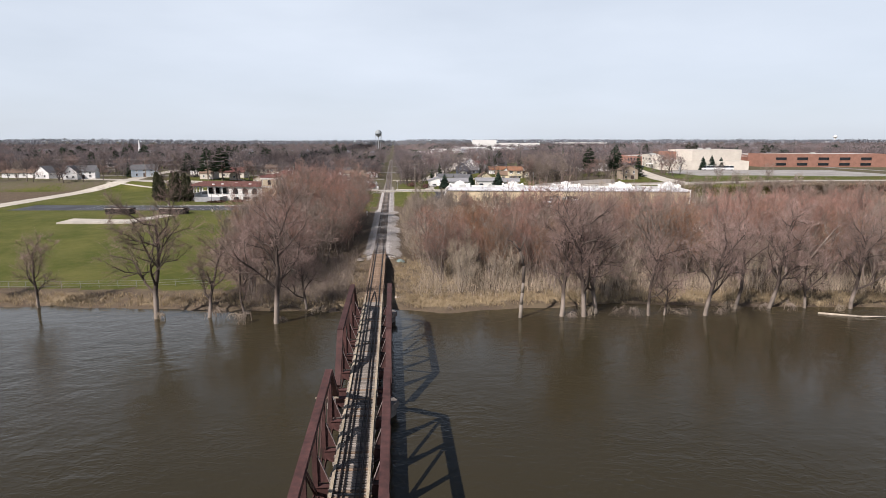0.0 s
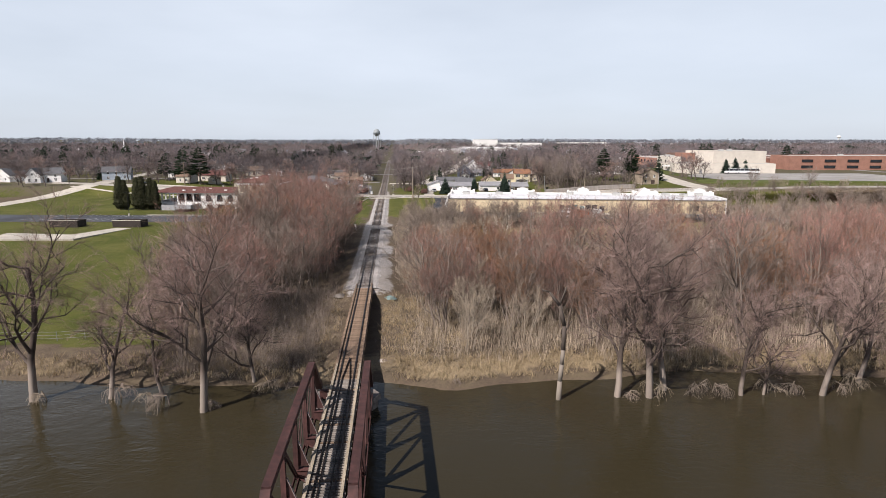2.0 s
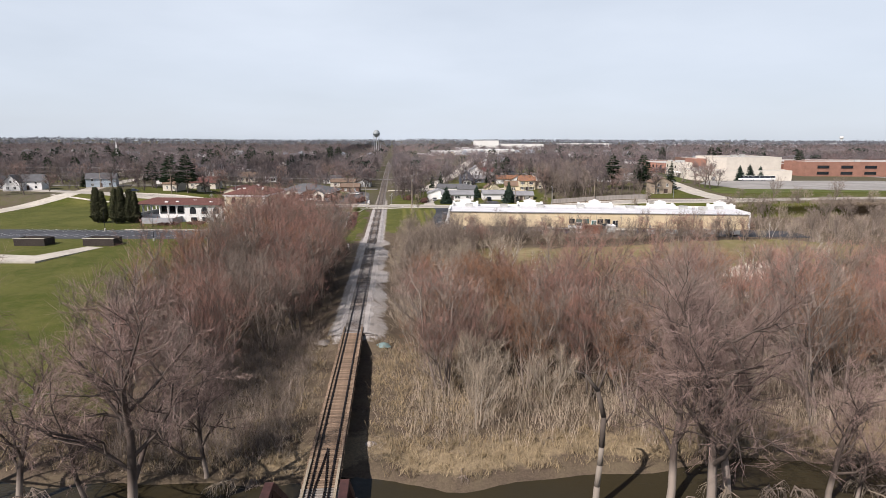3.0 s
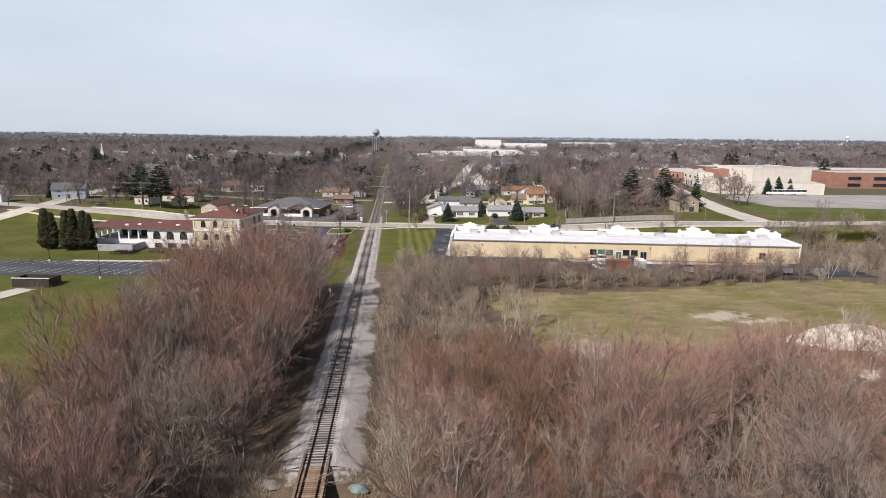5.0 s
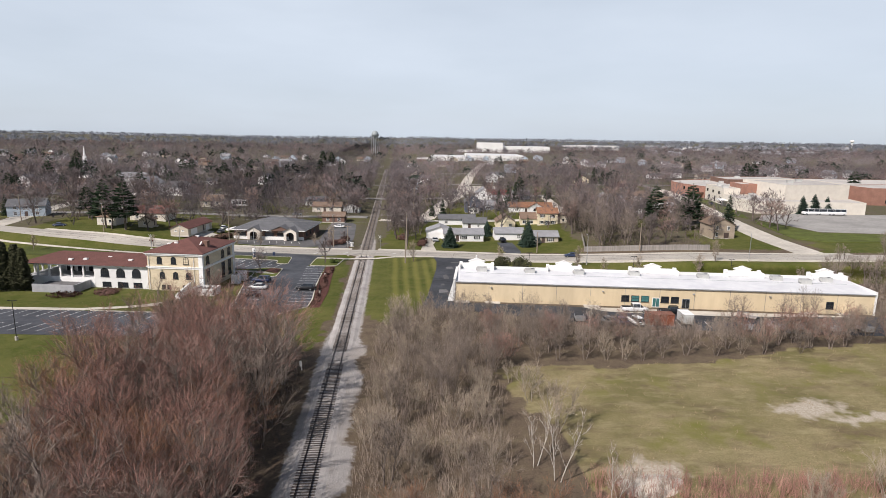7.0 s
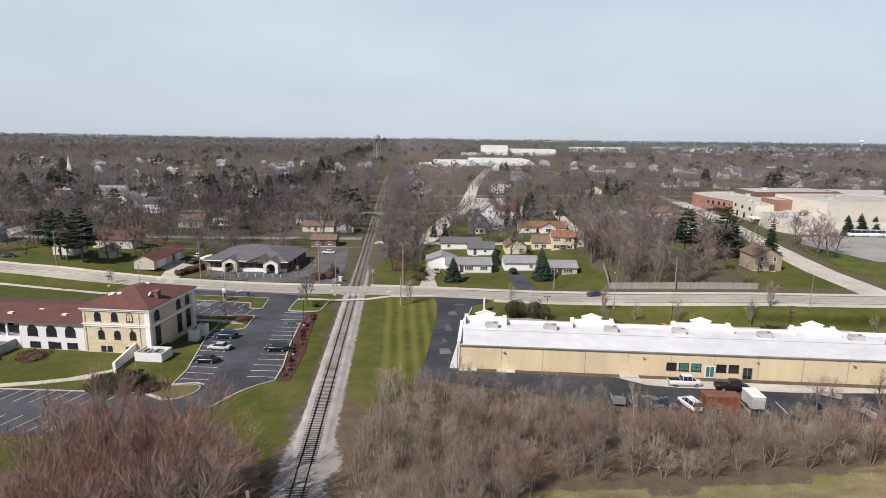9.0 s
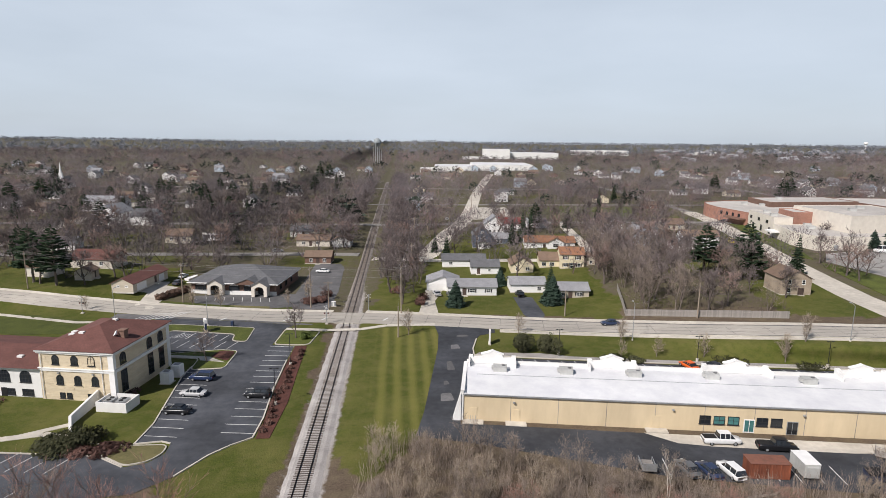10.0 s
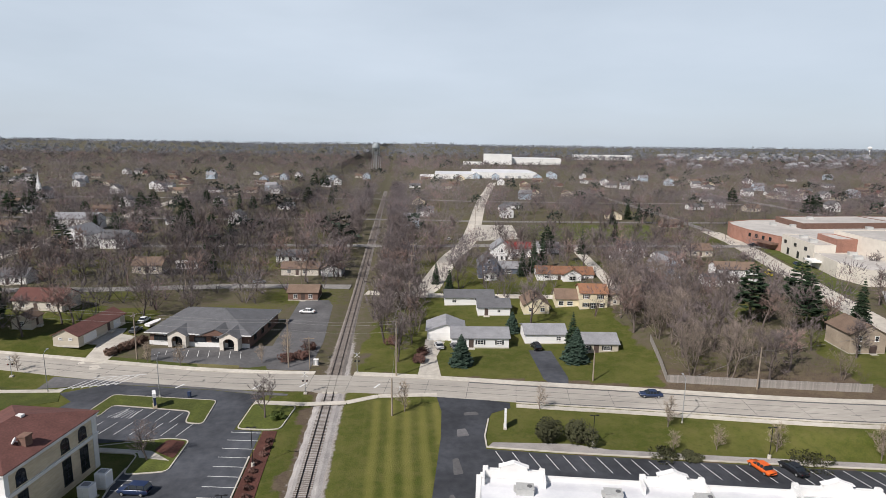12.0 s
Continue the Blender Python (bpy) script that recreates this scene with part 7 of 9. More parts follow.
# along the water's edge
for x, y, h, k in ((-55, 98.4, 13, 0), (-33.3, 90.2, 22, 1), (-25.6, 90.2, 15, 2), (-19.8, 90.4, 12, 3), (-14.6, 86.2, 22, 1), (-11.0, 93, 12, 2), (-66, 101.5, 12, 3), (-82, 104, 13, 1),
                   (28.8, 86.0, 18.5, 0), (32.6, 86.0, 22, 1), (35.0, 87.4, 19, 2), (42.9, 85.8, 14, 3), (45.2, 85.6, 9, 1), (51.6, 85.2, 17.5, 2), (58, 88, 15, 3), (64, 88.5, 18, 0), (70, 87.5, 13, 1), (77.4, 86.9, 18, 2), (88, 84.5, 17, 3), (98, 86, 16, 0)):
    plant(RIVER[k], x, y, h / 13.6, rnd.random() * 6.3, "trees at the water's edge", z=WATER - 0.9, wide=0.98)
# a dead snag standing in the water
snag = thing("dead_snag", "leaning dead tree snag with a bleached broken trunk", "tree", pose(22.5, 86.2, WATER) @ Matrix.Scale(1.32, 4))
part("trunk", Shape().tube((0, 0, -1), (0.08, 0, 1.6), 0.25, 0.2, 8).tube((0.08, 0, 1.6), (0.2, 0.05, 3.0), 0.2, 0.18, 8).tube((0.2, 0.05, 3.0), (0.28, 0.1, 4.2), 0.18, 0.17, 8), M_SNAG, snag, smooth=True)
part("broken_limb", Shape().tube((0.28, 0.1, 4.2), (0.3, 0.1, 6.2), 0.18, 0.16, 7).tube((0.3, 0.1, 6.2), (-0.15, 0.12, 7.9), 0.16, 0.14, 7).tube((-0.15, 0.12, 7.9), (-1.0, 0.2, 9.0), 0.14, 0.09, 6).tube((-1.0, 0.2, 9.0), (-1.6, 0.2, 9.2), 0.09, 0.05, 6).tube((-0.15, 0.12, 7.9), (0.4, 0.2, 9.4), 0.09, 0.05, 5).tube((0.3, 0.1, 5.6), (0.9, 0.1, 6.6), 0.07, 0.03, 5), mat("dark_snag_bark", (0.115, 0.093, 0.078), (0.085, 0.069, 0.058), 0.6, 0.95, 0, 0.01, 0.05), snag, smooth=True)

WOOD_WEST = [(-22, 99), (-15, 99), (-14, 116), (-8.5, 128), (-6.8, 150), (-6.8, 184), (-12, 189), (-23, 190), (-26, 172), (-27, 140), (-26, 116)]
for i, (x, y) in enumerate(scatter(WOOD_WEST, 64, 4.2)):
    kind = rnd.choice(REDS + GREYS + RUSTS) if y > 118 else rnd.choice(REDS + GREYS + GREYS)
    near_track = ramp(-6, -16, x)
    plant(kind, x, y, rnd.uniform(1.08, 1.36) * (0.84 + 0.16 * float(near_track)) * (1.18 if y > 134 else 1.0), rnd.random() * 6.3, "riverside wood")
WOOD_EAST = [(12, 99), (110, 94), (165, 92), (170, 140), (125, 160), (105, 138), (86, 134), (64, 136), (44, 138), (30, 146), (10, 148), (9, 120)]
for i, (x, y) in enumerate(scatter(WOOD_EAST, 172, 4.6)):
    kind = rnd.choice(REDS + REDS + GREYS + TANS + RUSTS) if x > 26 else rnd.choice(GREYS + TANS + TANS + RUSTS)
    plant(kind, x, y, rnd.uniform(1.28, 1.66) * (1.0 if x < 110 else 0.72) * (1 - 0.6 * float(ramp(122, 147, y))) * (0.85 if x < 24 else 0.93), rnd.random() * 6.3, "riverside wood")
for x, y in scatter([(9, 106), (30, 104), (33, 142), (14, 150), (8, 130)], 24, 4.6):
    plant(rnd.choice(RUSTS + RUSTS + REDS[:2]), x, y, rnd.uniform(0.9, 1.15), rnd.random() * 6.3, "riverside wood")
STRIP_EAST = [(5.5, 128), (14, 128), (24, 160), (27, 196), (36, 203), (60, 201), (100, 200), (108, 208), (60, 208), (34, 212), (20, 222), (9, 222), (5.5, 190)]
for i, (x, y) in enumerate(scatter(STRIP_EAST, 84, 3.2, [(64, 205, 9), (54, 207, 5)])):
    plant(rnd.choice(TANS + TANS + GREYS), x, y, rnd.uniform(0.62, 0.95) * (0.9 if y < 200 else 0.75), rnd.random() * 6.3, "thicket beside the track")
for x, y in scatter([(24, 186), (30, 178), (33, 192), (60, 190), (74, 193), (110, 194), (110, 200), (60, 199), (30, 210)], 58, 2.8, [(64, 203, 8)]):
    plant(rnd.choice(TANS + GREYS + GREYS + REDS[:1]), x, y, rnd.uniform(0.42, 0.66), rnd.random() * 6.3, "thicket beside the shop yard")
for x, y, s in ((72, 152, 1.0), (78, 150, 1.1), (64, 152, 0.9), (86, 158, 1.0), (54, 150, 0.8), (31, 168, 1.1), (29.5, 177, 0.9)):
    plant(TANS[0], x, y, s, rnd.random() * 6.3, "thicket beside the field")


COPSE_EAST = [(119, 192), (190, 184), (198, 252), (150, 258), (119, 246)]
for x, y in scatter(COPSE_EAST, 62, 5.6):
    plant(rnd.choice(TANS + GREYS + GREYS), x, y, rnd.uniform(0.55, 0.9), rnd.random() * 6.3, "copse beside the shops")


for x, y, s in ((26.5, 161, 1.0), (28.5, 158, 1.1), (33, 152, 1.0), (36, 149, 0.9), (62, 146, 1.1), (66, 148, 1.0), (70, 145, 0.9), (74, 150, 1.1), (80, 148, 1.0), (91, 152, 1.0), (96, 157, 1.1), (48, 206, 0.75), (88, 201, 0.8), (112, 199, 0.8)):
    plant(BIRCH, x, y, s, rnd.random() * 6.3, "birches beside the field")


# low brush, reeds and flood wrack
def brush(name, places, low, tall, width, material, label, lean=0.35, per=9, spread=0.7):
    s_v, s_f = [], []
    for x, y in places:
        z = height(x, y) - 0.05
        for k in range(per):
            a, r = rnd.random() * 6.3, spread * rnd.random()
            h = rnd.uniform(low, tall)
            bx, by = x + r * math.cos(a), y + r * math.sin(a)
            t = rnd.random() * 6.3
            w = width * rnd.uniform(0.6, 1.3) / 2
            dx, dy = lean * h * rnd.gauss(0, 0.6), lean * h * rnd.gauss(0, 0.6)
            n = len(s_v)
            s_v += [(bx - w * math.cos(t), by - w * math.sin(t), z), (bx + w * math.cos(t), by + w * math.sin(t), z), (bx + dx, by + dy, z + h),
                    (bx + 0.5 * dx, by + 0.5 * dy, z + 0.5 * h), (bx + 0.5 * dx + w, by + 0.5 * dy, z + 0.5 * h), (bx + dx * 0.6 + rnd.gauss(0, 0.25) * h, by + dy * 0.6 + rnd.gauss(0, 0.25) * h, z + 0.9 * h)]
            s_f += [(n, n + 1, n + 2), (n + 3, n + 4, n + 5)]
    s = Shape()
    s.v, s.f, s.s = s_v, s_f, [0] * len(s_f)
    return whole(name, s, material, label, "brush", kind="stuff")


def many(poly, n):
    xs, ys = [p[0] for p in poly], [p[1] for p in poly]
    out = []
    while len(out) < n:
        x, y = rnd.uniform(min(xs), max(xs)), rnd.uniform(min(ys), max(ys))
        if inside(poly, np.array(x), np.array(y)):
            out.append((x, y))
    return out


brush("understorey_brush", many([(6.5, 96), (150, 88), (150, 108), (9, 116)], 1700), 1.2, 3.6, 0.05, M_TWIG_TAN, "tan leafless understorey brush in the wood")
# farther in, the brush's darker colour stands in for the wood's shade
brush("understorey_brush", many([(9, 114), (150, 106), (160, 150), (112, 153), (64, 150), (9, 150)], 1300), 0.8, 2.6, 0.05, M_TWIG_SHADE, "leafless understorey brush in the wood, darkened for shade")
brush("understorey_brush", many(STRIP_EAST, 1500), 1.0, 3.2, 0.05, M_TWIG_GREY, "grey-brown leafless brush beside the track")
brush("understorey_brush", many([(-22, 98), (-5.2, 96), (-4.8, 196), (-30, 203), (-38, 170), (-30, 130)], 1300), 0.6, 2.0, 0.05, M_TWIG_SHADE, "grey-brown leafless brush in the wood, darkened for shade")
brush("understorey_brush", many([(30, 150), (112, 148), (112, 156), (86, 152), (60, 156), (32, 158)], 700), 1.0, 3.0, 0.05, M_TWIG_RED, "reddish leafless brush at the field's edge")
brush("understorey_brush", many([(79, 288), (120, 284), (127, 300), (121, 330), (112, 368), (93, 370), (82, 330)], 500), 0.8, 2.0, 0.06, M_TWIG_SHADE, "grey-brown leafless brush in the grove, darkened for shade")
brush("understorey_brush", many([(-22, 95), (-5, 95), (-4.6, 128), (-15, 130)], 800), 0.6, 2.4, 0.05, M_TWIG_GREY, "tangled grey brush on the west bank", 0.8)
brush("understorey_brush", many(COPSE_EAST, 1300), 1.0, 3.2, 0.06, M_TWIG_GREY, "grey-brown leafless brush beside the shops")
edge_w = [(x, float(lerp_line(SHORE, x)) + rnd.uniform(-0.5, 5.0)) for x in [rnd.uniform(-110, -4) for k in range(900)]]
edge_e = [(x, float(lerp_line(SHORE, x)) + rnd.uniform(-0.5, 5.5)) for x in [rnd.uniform(5, 115) for k in range(1500)]]
brush("dry_reeds", edge_w + edge_e, 0.35, 1.0, 0.07, M_REED, "dry tan reeds and grass along the waterline", 0.6, 8, 0.6)
brush("fallen_sticks", many([(3.2, 94.5), (16, 94), (18, 126), (3.4, 124)], 420) + many([(-20, 94), (-2.8, 93), (-2.8, 124), (-12, 128)], 620), 0.25, 0.8, 0.06, M_TWIG_TAN, "tangled pale fallen sticks on the bank", 1.8, 7, 0.9)
brush("dry_grass_tufts", many([(3.2, 96), (14, 96), (16, 126), (3.4, 124)], 520) + many([(-16, 95), (-2.8, 95), (-3, 124), (-14, 124)], 340), 0.3, 0.9, 0.07, M_REED, "dry tan grass tufts on the bank", 0.7, 8, 0.6)


def fallen(x, y, z, seed, size, label, material):
    """A flooded limb whose long shoots arch outwards and hang down into the water."""
    r = random.Random(seed)
    s = Shape()
    heading = r.uniform(-2.4, -0.7)
    s.tube((0, 0.6, -0.6), (0, 0, size * 0.8), 0.08, 0.05, 5, caps=False)
    for j in range(5):
        a = heading + r.gauss(0, 1.1)
        fork = Vector((math.cos(a), math.sin(a), 0)) * size * r.uniform(0.3, 1.0) + Vector((0, 0, size * r.uniform(0.35, 1.15)))
        s.tube((0, 0, size * r.uniform(0.5, 0.8)), fork, 0.045, 0.025, 4, caps=False)
        for k in range(9):
            b = a + r.gauss(0, 0.7)
            p = Vector((0, 0, size * 0.75)).lerp(fork, r.uniform(0.35, 1))
            out = Vector((math.cos(b), math.sin(b), 0)) * size * r.uniform(0.1, 0.5)
            m = p + out + Vector((0, 0, -p.z * r.uniform(0.15, 0.4)))
            e = m + out * r.uniform(0.1, 0.6) + Vector((0, 0, -m.z * r.uniform(0.2, 1.0)))
            s.tube(p, m, 0.02, 0.015, 3, caps=False)
            s.tube(m, e, 0.015, 0.006, 3, caps=False)
            q = m.lerp(e, r.random())
            s.tube(q, q + Vector((r.gauss(0, 0.25), r.gauss(0, 0.25), -q.z * 0.5)), 0.011, 0.005, 3, caps=False)
    whole("drooping_limb", s, material, label, "branch", "branches at the water's edge", m=pose(x, y, z))


for k, (x, y, sz) in enumerate(((-21, 89.5, 3.6), (-18.5, 87.6, 4.2), (-14, 87.2, 3.6), (-9, 91.2, 3.0), (-6.8, 92.0, 2.2), (-24.5, 90.2, 3.4), (-32, 90.0, 3.2), (12, 91.2, 1.8), (30.5, 86.2, 3.2), (34, 86.4, 3.8), (38, 86.6, 4.6), (40, 86.2, 3.6), (46.5, 86.0, 4.0), (49, 86, 3.4), (54, 85.4, 4.2), (57, 87, 3.6), (62, 87, 4.0), (66, 86.6, 3.8), (74, 85.5, 4.4), (82, 84.5, 4.6), (90, 84, 4.4))):
    fallen(x, y, WATER - 0.1, 200 + k, sz * (0.5 if k % 2 else 0.34), "bleached drooping branches trailing in the water", M_TWIG_GREY if k % 3 else M_TWIG_TAN)
whole("driftwood_log", Shape().tube((0, 0, 0), (5.2, -2.6, 0.1), 0.22, 0.16, 8).tube((5.2, -2.6, 0.1), (9, -3.4, 0.3), 0.16, 0.06, 8), M_BARK_PALE, "pale driftwood log lying in the river", "log", m=pose(70, 84.5, WATER + 0.02), smooth=True)

# clipped evergreens beside the office wing
for x, y, s in ((-90.2, 242.0, 1.25), (-88.6, 242.2, 1.12), (-83.6, 240.2, 1.22), (-81.9, 240.4, 1.26), (-79.2, 240.6, 1.2), (-77.8, 240.6, 1.1)):
    plant(CEDAR, x, y, s * 1.42, rnd.random() * 6, "arborvitae beside the office wing", wide=0.82)
# single trees
for kind, x, y, s in ((TOWN[0], -10.7, 270.6, 0.72), (SMALL[0], 15.3, 272.4, 1.25), (SMALL[0], 41.6, 271.9, 1.0), (SMALL[0], 63.7, 264.2, 1.2), (TOWN[0], -26.2, 256.6, 0.62), (SMALL[0], -43.5, 299.6, 1.0), (SMALL[0], -35.6, 297.4, 1.05), (SMALL[0], -17.5, 298.5, 0.9),
                      (SMALL[0], 107.5, 262.5, 1.35), (SMALL[0], 68.5, 255.6, 0.9), (SMALL[0], 78.5, 254.8, 1.1), (SMALL[0], 94.5, 251.2, 1.25), (SMALL[0], 60.5, 255.0, 0.8), (SMALL[0], -104, 290, 1.0), (SMALL[0], -70, 296, 0.8), (TOWN[2], -75.9, 331.5, 1.1), (TOWN[0], -45, 332, 0.9), (TOWN[1], -8, 303, 0.45), (SMALL[0], -12.6, 302, 1.3), (TOWN[1], 208, 392, 0.9)):
    plant(kind, x, y, s, rnd.random() * 6)
for kind, x, y, s in ((SPRUCE, 28.6, 295.8, 1.0), (SPRUCE, 56.2, 297.0, 1.15), (FIR, 57.6, 305, 0.72), (SPRUCE, 45.0, 319, 0.8), (FIR, 30.5, 352, 0.78), (FIR, 68, 396, 1.0), (FIR, 73, 402, 0.95), (PINE, 82, 432, 0.9), (FIR, 100, 436, 0.9), (FIR, 128, 470, 0.9), (FIR, 62, 389, 0.8), (FIR, 27.4, 374, 0.6),
                      (PINE, 118, 330, 1.15), (FIR, 146, 322, 1.1), (PINE, 130, 322, 1.05), (PINE, 137, 336, 1.15), (PINE, -92, 322, 1.2), (PINE, -101, 326, 1.15), (PINE, -120, 352, 0.9), (FIR, -158, 360, 0.7), (PINE, -128, 425, 1.0), (PINE, -110, 520, 1.1), (PINE, -96, 470, 1.0), (FIR, -66, 450, 1.0), (FIR, -62, 400, 0.8), (FIR, -58, 396, 0.7), (PINE, -152, 560, 1.1), (PINE, -220, 540, 1.2), (PINE, -228, 520, 1.1),
                      (SPRUCE, 214.5, 371.0, 1.25), (SPRUCE, 220.5, 370.6, 1.35), (SPRUCE, 227, 370.2, 1.2), (PINE, 300, 560, 1.2), (PINE, 312, 570, 1.2), (FIR, -40, 640, 1.1), (FIR, -14, 700, 1.0), (PINE, 330, 480, 1.1), (FIR, 170, 560, 1.0), (FIR, 176, 556, 0.9), (FIR, 152, 540, 0.9), (PINE, 290, 640, 1.1), (PINE, -300, 700, 1.2), (PINE, -60, 760, 1.2), (PINE, -70, 764, 1.2)):
    plant(kind, x, y, s, rnd.random() * 6)


# rounded shrubs of many small leaves
def shrub(x, y, w, h, material, label, seed, leaves=900, name="shrub", leaf=0.22):
    r = random.Random(seed)
    s, b = Shape(), Shape()
    lobes = [(Vector((r.uniform(-0.55, 0.55) * w / 2, r.uniform(-0.55, 0.55) * w / 2, h * r.uniform(0.3, 0.6))), r.uniform(0.4, 0.62)) for k in range(7)]
    for k in range(leaves):
        c, q = lobes[r.randrange(7)]
        d = Vector((r.gauss(0, 1), r.gauss(0, 1), r.gauss(0, 1))).normalized()
        p = c + Vector((d.x * w / 2 * q, d.y * w / 2 * q, d.z * h * q * 0.75)) * r.uniform(0.75, 1.05)
        p.z = max(p.z, 0.05)
        u = d.orthogonal().normalized() * leaf * r.uniform(0.6, 1.3)
        v = d.cross(u).normalized() * leaf * r.uniform(0.5, 1.0)
        s.add([p - u, p + v * 0.8, p + u + d * leaf, p - v * 0.8], [(0, 1, 2, 3)])
    for c, q in lobes:
        b.tube((0, 0, -0.2), c, 0.06, 0.03, 4, caps=False)
    t = thing(name, label, "shrub", pose(x, y, height(x, y), 0, 0, r.uniform(0, 360)))
    part("stems", b, M_BARK, t)
    part("foliage", s, material, t)


shrub(39.6, 260.2, 5.4, 4.4, M_SHRUB, "large rounded dark evergreen shrub on the lawn", 1, 1500)
shrub(45.6, 258.8, 5.6, 4.6, M_SHRUB, "large rounded dark evergreen shrub on the lawn", 2, 1500)
shrub(-36.6, 223.4, 8.4, 2.3, M_SHRUB, "broad low dark evergreen shrub by the wall", 3, 1800)
shrub(-33.0, 224.6, 5.0, 1.8, M_SHRUB, "broad low dark evergreen shrub by the wall", 4, 1000)
M_REDTWIG = mat("dark_red_brown_twigs", (0.16, 0.085, 0.068), (0.1, 0.056, 0.046), 0.6, 0.95)
shrub(-29.5, 221.6, 5.0, 1.0, M_REDTWIG, "low leafless red-brown shrub bed", 5, 1200)
shrub(-33.8, 220.9, 4.6, 0.9, M_REDTWIG, "low leafless red-brown shrub bed", 6, 1000)
shrub(-8.2, 270.2, 2.6, 1.6, mat("bright_green_shrub", (0.10, 0.13, 0.03), (0.06, 0.085, 0.02), 0.4), "rounded green shrub on the lawn corner", 7, 600)
for k, (x, y, w) in enumerate(((58.5, 253.8, 6), (63, 253.0, 4), (82.5, 250.4, 8), (98, 247.6, 7))):
    shrub(x, y, w, 0.9, M_SHRUB, "low clipped dark shrub bed by the kerb", 20 + k, 700)
for k in range(16):
    shrub(-8.3 + 0.4 * math.sin(k), 226.5 + k * 2.35, 1.3, 0.8, M_REDTWIG, "small leafless shrub in the mulch strip", 40 + k, 120)
for k in range(9):
    shrub(-54.6 + k * 0.55, 304.6 + k * 1.2, 2.4, 1.9, mat("brown_hedge_twigs", (0.2, 0.125, 0.09), (0.13, 0.085, 0.065), 0.6, 0.95) if k == 0 else bpy.data.materials["brown_hedge_twigs"], "brown leafless hedge beside the drive", 60 + k, 420, "hedge_shrub")
for x, y, w, h, k in ((-12.5, 299.5, 5, 2.2, 90), (-9, 301.0, 4, 1.8, 91), (-7.5, 307, 4, 2.0, 92), (18.8, 297.6, 3.2, 2.2, 93), (20.0, 303, 3.0, 2.0, 94), (12.6, 310, 4, 2.4, 95), (-66, 236.2, 8, 0.8, 96), (-58, 238.0, 7, 0.8, 97), (-35.5, 241.5, 5, 0.9, 98)):
    shrub(x, y, w, h, M_REDTWIG, "leafless brown shrub beside the lot", k, 600)


# ---- the town's trees and houses ----
KEEP = [(160, 372, 14), (168, 400, 14), (176, 430, 14), (156, 345, 10), (150, 312, 12), (134, 370, 10), (-36, 322, 24), (-64, 322, 14), (29, 312, 12), (38, 312, 11), (51, 312, 11), (63, 304, 10), (42, 338, 10), (36, 350, 11), (55, 340, 9), (70, 346, 11), (76, 385, 14), (50, 388, 12), (63, 424, 14), (-17, 356, 10), (-24, 392, 12), (140, 382, 14), (40, 300, 12), (51, 294, 10), (22, 300, 9), (10, 298, 9), (-86, 340, 8), (-10, 340, 12), (-95, 350, 10), (124, 308, 12), (-148, 360, 13), (-122, 384, 9), (-176, 344, 15), (-199, 350, 10), (-218, 356, 12), (-105, 338, 8), (-136, 452, 16), (-10, 318, 12), (62, 330, 9), (75, 360, 10), (55, 370, 9), (24, 335, 9)]


def free(x, y, pad):
    if abs(x) < 5.0 + pad * 0.5 or y < float(lerp_line(ROAD, x)) + 9 + pad:
        return False
    if any(math.hypot(x - a, y - b) < r + pad * 0.4 for a, b, r in KEEP):
        return False
    if 176 < x < 410 and 296 < y < 525:
        return False
    if 80 < x < 172 and 472 < y < 534 or 44 < x < 84 and 468 < y < 530:
        return False
    for pts, half in STREETS:
        for a, b in pts:
            if (x - a) ** 2 + (y - b) ** 2 < (half + 7 + pad) ** 2 and math.hypot(x - a, y - b) < half + 6.5 * (pad > 4) + pad:
                return False
    return True


protos = []
for i, (w, d, h, rise, wall, roof, al) in enumerate(((12, 8, 2.8, 2.0, M_SIDING, M_ROOF_GREY, "x"), (8, 10, 5.2, 2.8, M_SIDING, M_ROOF_GREY, "y"), (11, 9, 3.0, 2.4, M_BEIGE, M_ROOF_TAN, "x"), (9, 11, 5.4, 3.0, M_PALEBLUE, M_ROOF_PALE, "y"), (13, 8, 2.8, 2.0, M_BRICK_DARK, M_ROOF_TAN, "x"), (10, 9, 3.2, 3.0, M_CREAM, M_ROOF_BROWN, "y"))):
    text = ("white house with a dark grey roof", "two-storey white house with a grey roof", "beige house with a brown roof", "pale blue two-storey house with a pale roof", "low brown brick house with a brown roof", "cream cottage with a red-brown roof")[i]
    wins = [("s", w * 0.25, 1.0, 1.2, 1.3), ("s", w * 0.75, 1.0, 1.2, 1.3)] + ([("s", w * 0.25, 3.6, 1.1, 1.2), ("s", w * 0.75, 3.6, 1.1, 1.2)] if h > 4 else [])
    protos.append(house("%s among bare town trees" % text, 400 + i * 22, 700 + i * 9, 0, w, d, h, rise, wall, roof, al, wins, [("s", w * 0.5, 1.0)], group="town houses"))
spots = []
tries = 0
while len(spots) < 170 and tries < 9000:
    tries += 1
    y = 375 + 650 * rnd.random() ** 1.3
    x = rnd.uniform(-0.62 * y - 20, 0.72 * y)
    if abs(x) > 20 and not (-260 < x < -40 and y < 480 and rnd.random() < 0.6) and free(x, y, 8) and all(math.hypot(x - a, y - b) > 19 for a, b in spots):
        spots.append((x, y))
for k, (x, y) in enumerate(spots):
    copy_thing(protos[rnd.choice((0, 0, 1, 1, 2, 2, 3, 4, 4, 5))], pose(x - 5, y - 4, height(x, y), 0, 0, rnd.choice((-6, -4, 0, 84, 88, 174))))
houses_at = [(x, y, 8) for x, y in spots]
KEEP += houses_at

